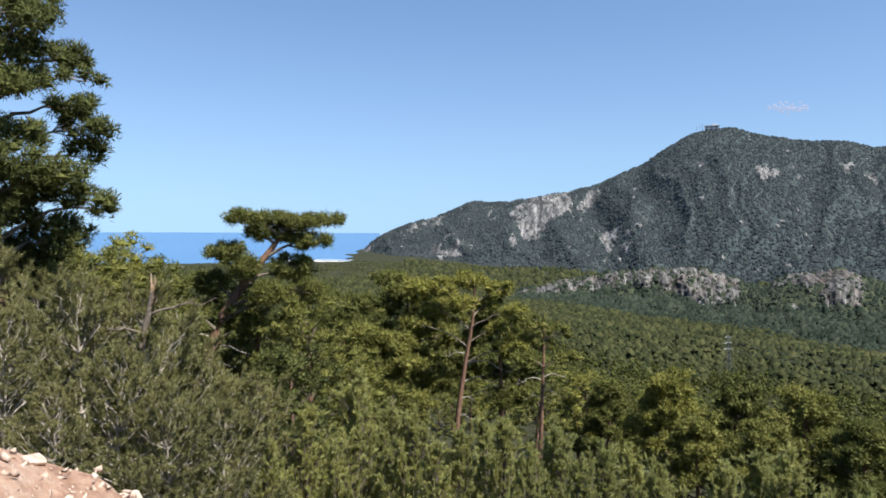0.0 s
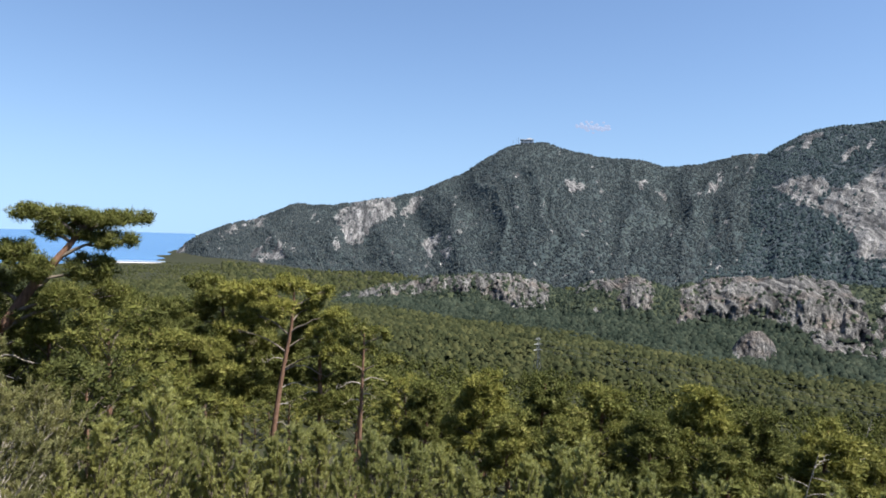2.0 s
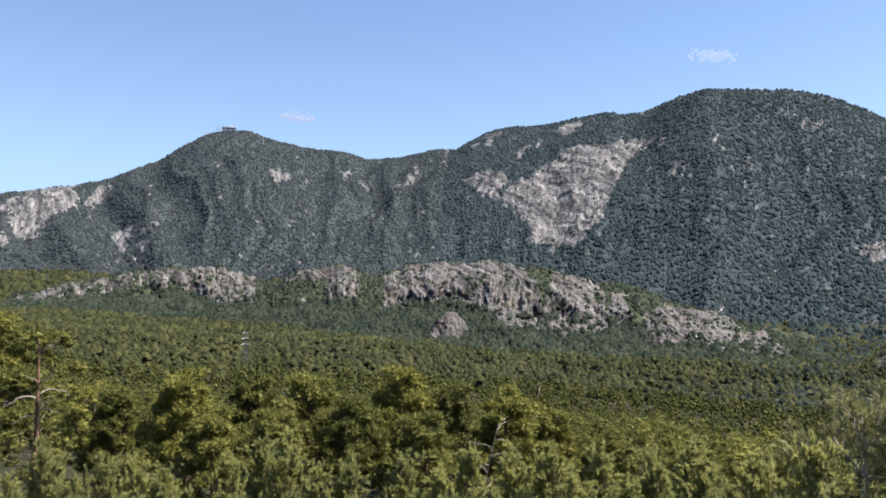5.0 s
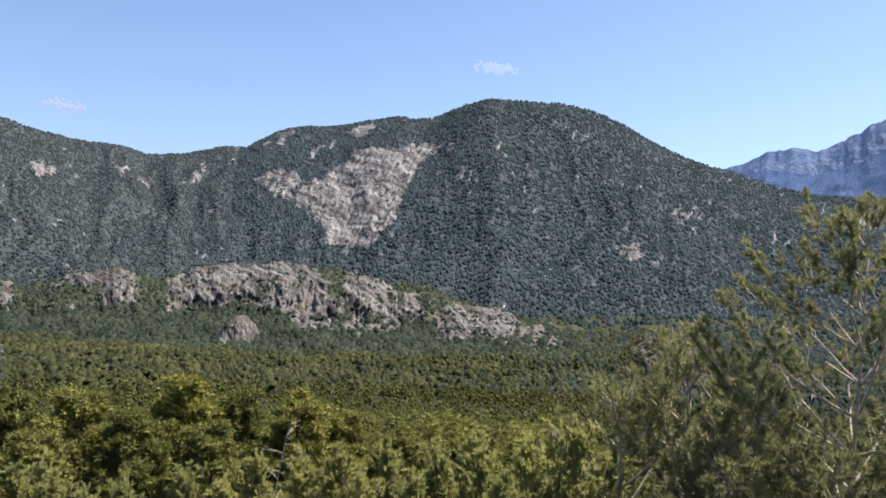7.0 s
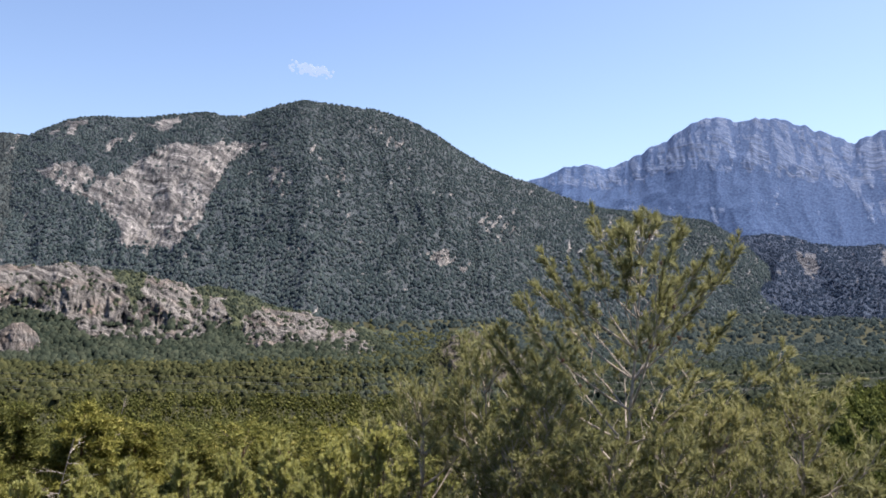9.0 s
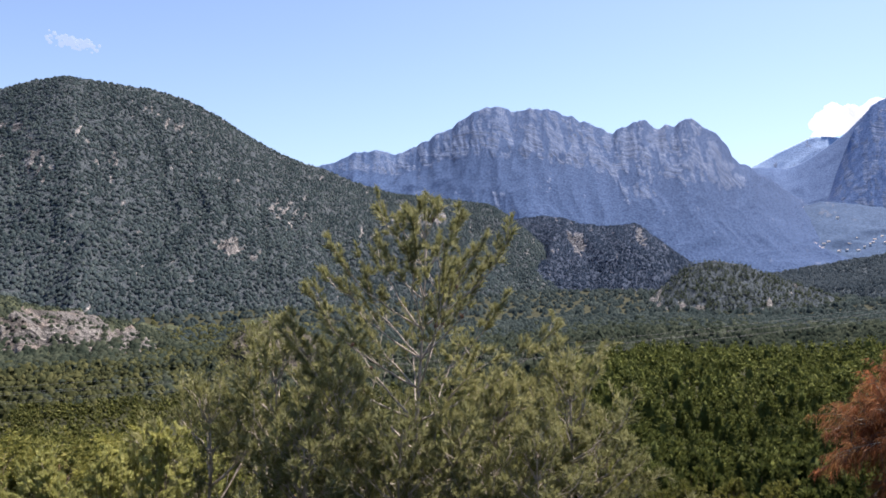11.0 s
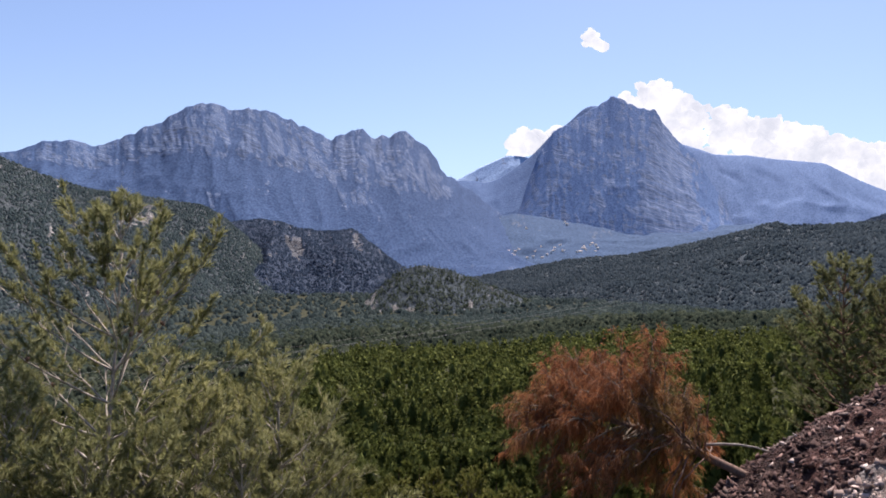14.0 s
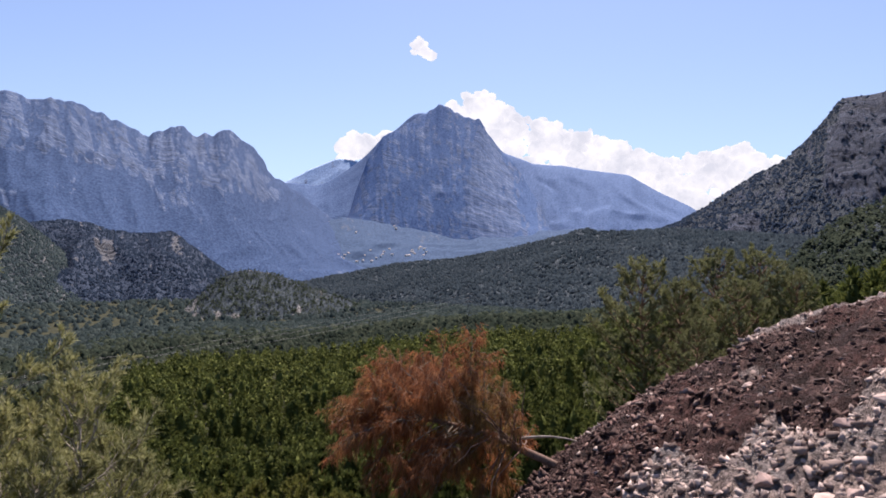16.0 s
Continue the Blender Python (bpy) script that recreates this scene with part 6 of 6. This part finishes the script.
e2 = n.ramp(n.noise(2.6, 8.0, 0.75), [(0.3, (0.10, 0.075, 0.066)), (0.5, (0.25, 0.195, 0.172)), (0.72, (0.42, 0.35, 0.31))])
e2 = n.mix(n.ramp(n.noise(0.6, 4.0, 0.6), [(0.45, (0, 0, 0)), (0.6, (0.65, 0.65, 0.65))]), e2, n.ramp(n.noise(8, 8.0, 0.8), [(0.3, (0.05, 0.05, 0.055)), (0.5, (0.15, 0.147, 0.15)), (0.7, (0.3, 0.29, 0.285))]))
mk = n.math("ADD", n.attr("pale"), n.math("MULTIPLY", n.math("SUBTRACT", n.noise(1.1, 5.0), 0.5), 1.2))
crumb = n.ramp(n.noise(11, 6.0, 0.75), [(0.36, (0.42, 0.42, 0.43)), (0.5, (1.0, 1.0, 1.0)), (0.64, (1.75, 1.72, 1.7))])
n.color(n.mix(1.0, n.mix(n.ramp(mk, [(0.4, (0, 0, 0)), (0.62, (1, 1, 1))]), e1, e2), crumb, "MULTIPLY"))
n.bump(n.noise(7, 9.0, 0.75), 1.0, 0.22)
M_EARTH = n.m
n = Nodes("pale_stone", 0.9, 0.2)
s1 = n.ramp(n.noise(5, 6.0, 0.65), [(0.3, (0.26, 0.19, 0.17)), (0.55, (0.46, 0.365, 0.33)), (0.75, (0.62, 0.53, 0.48))])
inf = n.t.nodes.new("ShaderNodeObjectInfo")
n.color(n.mix(1.0, s1, n.ramp(inf.outputs["Random"], [(0.0, (0.62, 0.52, 0.5)), (0.6, (1.0, 0.98, 0.96)), (1.0, (1.2, 1.15, 1.1))]), "MULTIPLY"))
n.bump(n.noise(22, 6.0), 0.5, 0.02)
M_STONE = n.m
n = Nodes("red_stone", 0.9, 0.2)
s1 = n.ramp(n.noise(6, 6.0, 0.65), [(0.3, (0.05, 0.028, 0.024)), (0.55, (0.10, 0.06, 0.052)), (0.75, (0.2, 0.14, 0.122))])
n.color(n.mix(1.0, s1, n.ramp(n.co.outputs["Random Per Island"], [(0.0, (0.45, 0.42, 0.42)), (0.7, (0.95, 0.95, 0.95)), (1.0, (1.7, 1.7, 1.7))]), "MULTIPLY"))
M_REDSTONE = n.m
n = Nodes("pale_gravel", 0.9, 0.2)
s1 = n.ramp(n.co.outputs["Random Per Island"], [(0.0, (0.09, 0.062, 0.054)), (0.5, (0.27, 0.205, 0.18)), (1.0, (0.47, 0.385, 0.345))])
n.color(s1)
M_GRAVEL = n.m


n = Nodes("tan_stone", 0.9, 0.2)
s1 = n.ramp(n.noise(7, 6.0, 0.65), [(0.3, (0.30, 0.20, 0.145)), (0.55, (0.48, 0.37, 0.29)), (0.75, (0.62, 0.54, 0.46))])
n.color(s1)
n.bump(n.noise(22, 6.0), 0.5, 0.02)
M_TANSTONE = n.m
n = Nodes("tan_earth", 0.95, 0.15)
n.color(n.ramp(n.noise(2.2, 8.0, 0.7), [(0.3, (0.16, 0.09, 0.06)), (0.5, (0.33, 0.21, 0.145)), (0.72, (0.46, 0.36, 0.28))]))
n.bump(n.noise(9, 8.0, 0.7), 0.9, 0.06)
M_TAN = n.m


class Bank:
    """Heaped earth: a toe near the viewer, a break of slope and a crest."""

    def __init__(self, label, az0, az1, toe, mid, crest, seed, pale, mat, step=0.11, rows=150, lump=0.5):
        az = np.arange(az0, az1, step)
        lines = []
        for (el, r) in (toe, mid, crest):
            rr, ee = r(az), el(az)
            lines.append((rr, EYE + rr * np.tan(np.radians(ee))))
        last_r = lines[2][0] + 5.0
        last_z = lines[2][1] - 4.5
        rs = np.stack([lines[0][0], lines[1][0], lines[2][0], last_r], 1)
        zs = np.stack([lines[0][1], lines[1][1], lines[2][1], last_z], 1)
        v = np.linspace(0, 3, rows)
        k = np.minimum(v.astype(int), 2)
        f = v - k
        fs_ = f * f * (3 - 2 * f) * 0.5 + f * 0.5
        r = rs[:, k] * (1 - f) + rs[:, k + 1] * f
        z = zs[:, k] * (1 - fs_) + zs[:, k + 1] * fs_
        A = np.repeat(az[:, None], rows, 1)
        x, y = bearing(A)
        X, Y = x * r, y * r
        calm = (1 - 0.75 * np.exp(-((v - 2) / 0.25) ** 2)) * (0.45 + 0.55 * np.clip((v - 0.9) * 4, 0, 1))
        z = z + lump * calm * (0.75 * fbm(X / 2.0, Y / 2.0, seed, 4, 0.6) + 0.45 * ridged(X / 1.1 + Y / 1.9, Y / 1.3, seed + 1, 3)) + 0.13 * (lump / 0.5) * fbm(X / 0.35, Y / 0.35, seed + 2, 4, 0.65) + 0.10 * (lump / 0.5) * np.abs(fbm(X / 0.6, Y / 0.6, seed + 6, 3))
        self.pos = np.stack([X, Y, z], -1)
        self.v, self.az = v, az
        self.pale = np.clip(pale(A, np.repeat(v[None], len(az), 0)) + 0.3 * fbm(X / 1.5, Y / 1.5, seed + 4, 3), 0, 1)
        me = mesh_from("dirt_bank", self.pos, grid_faces(len(az), rows), mat, False)
        me.attributes.new("pale", "FLOAT", "POINT").data.foreach_set("value", self.pale.astype(np.float32).ravel())
        self.ob = tagged(new("dirt_bank", me), label, "bank", kind="structure")

    def spots(self, count, g, v0, v1):
        i = g.integers(0, len(self.az) - 1, count)
        j = np.searchsorted(self.v, g.uniform(v0, v1, count)).clip(0, len(self.v) - 1)
        return self.pos[i, j] + g.normal(scale=0.05, size=(count, 3)) * [1, 1, 0.2], self.pale[i, j]


def stone_shape(g, big=True):
    """A broken stone: the hull of some points on a squashed ball."""
    bm = bmesh.new()
    pts = g.normal(size=(int(g.integers(9, 14)) if big else 7, 3))
    pts /= np.linalg.norm(pts, axis=1, keepdims=True)
    pts *= 0.5 * g.uniform(0.7, 1.05, (len(pts), 1)) * [1.0, g.uniform(0.5, 0.9), g.uniform(0.32, 0.68)]
    for q in pts:
        bm.verts.new(q)
    res = bmesh.ops.convex_hull(bm, input=bm.verts)
    bmesh.ops.delete(bm, geom=[q for q in res["geom_interior"] if isinstance(q, bmesh.types.BMVert)], context="VERTS")
    if big:
        bmesh.ops.bevel(bm, geom=list(bm.edges), offset=0.018, segments=1, affect="EDGES")
    bmesh.ops.triangulate(bm, faces=list(bm.faces))
    bm.verts.index_update()
    v = np.array([q.co[:] for q in bm.verts])
    f = np.array([[q.index for q in fc.verts] for fc in bm.faces])
    bm.free()
    return v, f


g = np.random.default_rng(17)
right_bank = Bank("heap of dark red earth and broken pale rock", -176, -123,
                  (line((-176, -30), (-123, -30)), line((-176, 8), (-123, 9))),
                  (line((-176, -3), (-160, -4), (-151.2, -7.2), (-147.5, -9.6), (-144, -11.3), (-138.2, -13.8), (-132.5, -17.0), (-127, -20.5), (-123, -24)), line((-176, 13), (-151, 13.5), (-138, 13.5), (-123, 13.5))),
                  (line((-176, 2), (-160, 0.6), (-151.3, -1.3), (-147.4, -2.7), (-143.8, -4.2), (-141.2, -6.4), (-137.6, -8.4), (-134, -11.0), (-131.9, -12.8), (-129.8, -14.5), (-127.7, -16.8), (-123, -23)), line((-176, 24), (-151, 23), (-138, 19), (-128, 16.5), (-123, 15))),
                  3, lambda A, V: np.where(V < 1.0 + 0.15 * np.sin(A * 0.9), 0.85, 0.12) + 0.3 * np.exp(-((V - 2.02) / 0.12) ** 2) * np.clip(1.2 * np.sin(A * 1.7) + 0.5, 0, 1) + 0.16 * np.sin(A * 0.55 + 3 * V) + 0.55 * np.exp(-((V - 1.98) / 0.16) ** 2) * np.clip((-142 - A) / 4, 0, 1), M_EARTH)
left_bank = Bank("edge of pale orange earth and rock", 21, 75,
                 (line((21, -45), (75, -45)), line((21, 4), (75, 4))),
                 (line((21, -27), (24, -23), (28, -21), (32, -19), (40, -16), (75, -14)), line((21, 6.5), (75, 7.5))),
                 (line((21, -24), (24.1, -19.3), (25.4, -17.9), (27.6, -17.2), (29.7, -16.1), (31.7, -15.0), (40, -12), (75, -6)), line((21, 8), (75, 10))),
                 13, lambda A, V: 0.75 + 0 * A, M_TAN, lump=0.16, step=0.2, rows=90)
shapes = [stone_shape(g) for _ in range(9)]
small = []
for _ in range(16):
    v, f = stone_shape(g, False)
    small.append((v @ np.array(Euler(g.uniform(0, 6.28, 3).tolist()).to_matrix()).T, f))
stone_meshes = [mesh_from("stone", v, f, M_STONE) for v, f in shapes]


tan_meshes = [mesh_from("stone", v, f, M_TANSTONE) for v, f in shapes]


def strew(bank, count, v0, v1, sizes, meshes):
    p, pale = bank.spots(count * 4, g, v0, v1)
    order = [q for q in range(len(p)) if g.random() < 0.15 + 0.85 * pale[q]][:count]
    for q in order:
        s = sizes[0] * (sizes[1] / sizes[0]) ** (g.random() ** 2.8)
        ob = new("stone", meshes[int(g.integers(0, 9))])
        ob.parent = bank.ob
        ob.matrix_basis = pose(*[float(t) for t in p[q] - [0, 0, 0.04 * s]], *[float(t) for t in g.uniform(-25, 25, 2)], float(g.uniform(0, 360))) @ Matrix.Scale(s, 4)


strew(right_bank, 270, 0.35, 1.5, (0.09, 0.8), stone_meshes)
strew(right_bank, 16, 1.8, 2.1, (0.10, 0.3), stone_meshes)
strew(left_bank, 34, 1.2, 2.05, (0.12, 0.42), tan_meshes)
boulder = new("stone", tan_meshes[3])
boulder.parent = left_bank.ob
boulder.matrix_basis = pose(*[float(t) for t in place(24.6, 8.0, EYE + 8.0 * math.tan(radians(-19.6)) - 0.12)], 8, -6, 40) @ Matrix.Scale(0.75, 4)
p, pale = right_bank.spots(38000, g, 0.3, 2.1)
chips = (pale > 0.45) | (g.random(len(p)) < 0.045)
for mat, sel, lab in ((M_GRAVEL, chips, "pale broken gravel strewn over the bank"), (M_REDSTONE, ~chips, "dark red clods strewn over the bank")):
    q = p[sel] - [0, 0, 0.03]
    plant("gravel", lab, small, q, 0.035 + 0.30 * g.random(len(q)) ** 4, g, mat, (0.9, 1.5), "gravel")
p, pale = left_bank.spots(900, g, 0.8, 2.1)
plant("gravel", "pale orange gravel on the bank's edge", small, p, 0.05 + 0.16 * g.random(len(p)) ** 3, g, M_TANSTONE, (0.9, 1.3), "gravel")

# ---------------------------------------------------------------- far works of men
n = Nodes("concrete", 0.8, 0.3)
n.color(n.ramp(n.noise(0.8, 5.0), [(0.3, (0.48, 0.49, 0.50)), (0.7, (0.62, 0.62, 0.62))]))
M_CONCRETE = n.m
n = Nodes("window_band", 0.2, 0.5)
n.color((0.03, 0.04, 0.05))
M_DARKGLASS = n.m
n = Nodes("whitewash", 0.85, 0.2)
n.color(n.ramp(n.noise(0.6, 4.0), [(0.3, (0.55, 0.53, 0.50)), (0.7, (0.78, 0.76, 0.72))]))
M_WHITE = n.m
n = Nodes("roof_tile", 0.85, 0.2)
n.color(n.ramp(n.noise(2.0, 4.0), [(0.3, (0.42, 0.36, 0.33)), (0.7, (0.52, 0.46, 0.43))]))
M_TILE = n.m
n = Nodes("galvanised_steel", 0.5, 0.5)
n.b.inputs["Metallic"].default_value = 0.3
n.color(n.ramp(n.noise(1.2, 4.0), [(0.3, (0.11, 0.12, 0.12)), (0.7, (0.17, 0.18, 0.18))]))
M_STEEL = n.m


def box(x0, x1, y0, y1, z0, z1):
    v = np.array([(x, y, z) for z in (z0, z1) for x, y in ((x0, y0), (x1, y0), (x1, y1), (x0, y1))], float)
    f = np.array([(3, 2, 1, 0), (4, 5, 6, 7), (0, 1, 5, 4), (1, 2, 6, 5), (2, 3, 7, 6), (3, 0, 4, 7)])
    return v, f


def summit_house():
    az, r = -20.25, 1745
    x, y = bearing(az)
    z = EYE + r * math.tan(radians(7.18))
    t = thing("summit_building", "grey flat-roofed building on the wooded summit", "building")
    t.matrix_basis = pose(float(x * r), float(y * r), z, 0, 0, az)
    part("wall", *box(-13, 15, -8, 8, 0, 7), M_CONCRETE, t)
    part("window_strip", *box(-12, 14, -8.2, -8.003, 3.4, 5.6), M_DARKGLASS, t, "dark ribbon window")
    part("roof", *box(-15, 17.5, -10, 10, 7, 8.3), M_CONCRETE, t, "projecting flat concrete roof")
    part("upper_storey", *box(2, 12, -5, 5, 8.3, 11.5), M_CONCRETE, t)
    for px in (-14, -6, 4, 16):
        part("column", *box(px - 0.5, px + 0.5, -9.6, -8.6, -6, 7), M_CONCRETE, t)
    for px, hh in ((-24, 9), (-31, 6.5), (-19, 12)):
        part("mast", *join([tube([(px, 0, -9), (px, 0, hh)], [0.45, 0.25], 6), box(px - 1.6, px + 1.6, -0.3, 0.3, hh - 1.6, hh - 1.2)]), M_STEEL, t, "steel lattice mast")


def pylon(az, r, height, label):
    x, y = bearing(az)
    z = float(ground_z(az, r)) - 0.3
    t = thing("pylon", label, "pylon", "power line")
    t.matrix_basis = pose(float(x * r), float(y * r), z, 0, 0, az + 40)

    def half(h):
        return np.interp(h, [0, 0.62, 1], [1.9, 0.65, 0.4])
    levels = [0, 0.14, 0.27, 0.39, 0.5, 0.6, 0.7, 0.8, 0.9, 1.0]
    for sx, sy in ((1, 1), (1, -1), (-1, 1), (-1, -1)):
        part("leg", *tube([(sx * half(u), sy * half(u), u * height) for u in levels], [0.11] * len(levels), 4), M_STEEL, t)
    for a, b in zip(levels, levels[1:]):
        for k, (p1, p2) in enumerate((((-1, -1), (1, -1)), ((1, -1), (1, 1)), ((1, 1), (-1, 1)), ((-1, 1), (-1, -1)))):
            q1, q2 = (half(a) * p1[0], half(a) * p1[1], a * height), (half(b) * p2[0], half(b) * p2[1], b * height)
            part("brace", *tube([q1, q2], [0.055, 0.055], 4), M_STEEL, t)
    for u, w in ((0.68, 2.9), (0.82, 2.5), (0.95, 2.1)):
        part("crossarm", *join([tube([(-w, 0, u * height), (0, 0, u * height + 0.6), (w, 0, u * height)], [0.12, 0.16, 0.12], 4), tube([(-w, 0, u * height), (w, 0, u * height)], [0.12, 0.12], 4)]), M_STEEL, t)
    return t


def power_lines():
    a = (-21.7, 370.0)
    b = (-122.0, 520.0)
    for k, dz in enumerate((13.9, 13.9, 16.8, 16.8, 19.5)):
        off = 2.4 if k % 2 else -2.4
        e = np.linspace(0, 1, 40)
        pa = np.array(place(a[0], a[1] + off, float(ground_z(*a)) + dz))
        pb = np.array(place(b[0], b[1] + off, float(ground_z(*b)) + dz))
        p = pa + (pb - pa) * e[:, None]
        p[:, 2] -= 9.0 * 4 * e * (1 - e)
        w = new("power_cable", mesh_from("power_cable", *tube(p, [0.032] * 40, 4), M_STEEL))
        tagged(w, "thin grey power cable across the valley", "cable", "power line cables")


summit_house()
pylon(-21.7, 370, 20.5, "grey steel lattice pylon standing in the forest")
pylon(-122.0, 520, 20.5, "grey steel lattice pylon standing in the forest")
power_lines()


def village():
    g = np.random.default_rng(12)
    elev = np.degrees(np.arctan2(peak.pos[..., 2] - EYE, np.hypot(peak.pos[..., 0], peak.pos[..., 1])))
    azs = np.repeat(peak.az[:, None], elev.shape[1], 1)
    wanted = -0.5 + (np.abs(azs) - 111) * 0.11
    near = np.argwhere((azs < -111.3) & (azs > -118.5) & (np.abs(elev - wanted - 0.25) < 0.45))
    far = np.argwhere((azs < -110.6) & (azs > -122) & (np.abs(elev - 2.3) < 0.5))
    for places, count in ((near, 34), (far, 5)):
        for q in range(count):
            i, j = places[int(g.integers(0, len(places)))]
            w, d, hh = g.uniform(5, 10), g.uniform(5, 8), g.uniform(3, 5)
            t = thing("house", "small white village house with a tiled roof", "house", "village houses")
            x, y, z = peak.pos[i, j] + g.uniform(-8, 8, 3) * [1, 1, 0]
            t.matrix_basis = pose(float(x), float(y), float(z) - 1.5, 0, 0, float(g.uniform(-40, 40)) - 115)
            part("wall", *box(-w / 2, w / 2, -d / 2, d / 2, 0, hh + 1.5), M_WHITE, t)
            e, top = hh + 1.5, hh + 3.2
            v = np.array([(-w / 2 - .4, -d / 2 - .4, e), (w / 2 + .4, -d / 2 - .4, e), (w / 2 + .4, d / 2 + .4, e), (-w / 2 - .4, d / 2 + .4, e), (-w / 2 - .4, 0, top), (w / 2 + .4, 0, top)])
            part("roof", v, np.array([(0, 1, 5), (0, 5, 4), (2, 3, 4), (2, 4, 5), (1, 2, 5), (3, 0, 4), (0, 3, 2), (0, 2, 1)]), M_TILE, t, "pale tile roof")


village()

# ---------------------------------------------------------------- clouds
n = Nodes("cloud", 1.0, 0.0)
n.color((0.06, 0.06, 0.06))
# a glow, mottled white to grey, replaces sunlight and shade on the billows
n.link(n.ramp(n.noise(0.006, 6.0, 0.6), [(0.35, (0.70, 0.77, 0.83)), (0.55, (0.92, 0.98, 1.0)), (0.7, (1.05, 1.12, 1.12))]), n.b.inputs["Emission Color"])
n.b.inputs["Emission Strength"].default_value = 0.5
M_CLOUD = n.m


n = Nodes("thin_cloud", 1.0, 0.0)
n.color((0.05, 0.05, 0.05))
# glows a little off sky colour, in place of light through thin cloud
n.b.inputs["Emission Color"].default_value = (0.205, 0.280, 0.39, 1)
n.b.inputs["Emission Strength"].default_value = 1.0
M_WISP = n.m


n = Nodes("rosy_cloud", 1.0, 0.0)
n.color((0.05, 0.05, 0.05))
# the rosy wisp's light is its own added glow
n.b.inputs["Emission Color"].default_value = (0.205, 0.255, 0.36, 1)
n.b.inputs["Emission Strength"].default_value = 1.0
M_ROSY = n.m


def cloud(label, top, depth, seed, r=4780, puffs=260, grain=0.5, mat=None):
    """A cumulus: small billows heaped under a lumpy upper outline; farther than all mountains."""
    g = np.random.default_rng(seed)
    bm = bmesh.new()
    bmesh.ops.create_icosphere(bm, subdivisions=2, radius=1.0)
    sv = np.array([q.co[:] for q in bm.verts])
    sf = np.array([[q.index for q in fc.verts] for fc in bm.faces])
    bm.free()
    pieces = []
    lo, hi = min(t[0] for t in top), max(t[0] for t in top)
    upper = line(*top)
    for k in range(puffs):
        a = g.uniform(lo, hi)
        s = grain * g.uniform(0.35, 1.0)
        if not mat and g.random() < 0.4:
            s *= 2.1
        e = float(upper(a)) - s * 0.8 - depth * g.random() ** 1.4 + (0 if mat else grain) * (0.42 * math.sin(a * 5.1 + seed) + 0.28 * math.sin(a * 11.3))
        if mat:  # a thin scrap of cloud, densest in its middle
            a, s = g.normal((lo + hi) / 2, (hi - lo) * 0.24), grain * g.uniform(0.3, 1.0)
            e = float(upper((lo + hi) / 2)) + g.normal(0, depth * 0.4) + 0.12 * (a - lo)
        c = place(a, r + g.uniform(-50, 50), EYE + r * math.tan(radians(e)))
        lump = 1 + 0.16 * np.sin(sv[:, :1] * 5 + k) * np.cos(sv[:, 1:2] * 4 + k) + 0.08 * np.sin(sv[:, 2:] * 9 + k)
        pieces.append((sv * lump * (s * r * 0.01745) * [1, 1, 0.8] + c, sf))
    ob = new("cloud", mesh_from("cloud", *join(pieces), mat or M_CLOUD, True))
    tagged(ob, label, "cloud", kind="structure")


cloud("heaped white cumulus cloud behind the peak", [(-111.4, 9.0), (-112.2, 10.0), (-113.5, 9.6), (-115.2, 10.0), (-117, 9.6)], 1.5, 2, puffs=150, grain=0.4)
cloud("long bank of white cumulus along the ridge",
      [(-119.6, 12.4), (-121.2, 13.1), (-122.8, 13.4), (-124.0, 12.4), (-126.0, 11.2), (-127.3, 11.4), (-129.5, 10.2), (-131.2, 10.3), (-133.8, 9.4), (-136.0, 8.4), (-137.6, 8.2), (-139.0, 8.6), (-140.5, 8.8), (-142.0, 9.3),
       (-144.0, 8.2), (-147, 7.6)], 4.2, 3, puffs=1150, grain=0.42)
cloud("small white cloud high over the peak", [(-116.6, 16.6), (-117.2, 17.2), (-117.9, 16.7), (-118.4, 16.1)], 0.5, 4, puffs=26, grain=0.3)
cloud("faint wisp of cloud over the domed mountain", [(-55.6, 12.9), (-58.4, 12.9)], 0.45, 6, puffs=160, grain=0.16, mat=M_WISP)
cloud("faint rosy wisp of cloud beside the summit", [(-24.0, 8.3), (-27.0, 8.3)], 0.4, 7, puffs=60, grain=0.16, mat=M_ROSY)
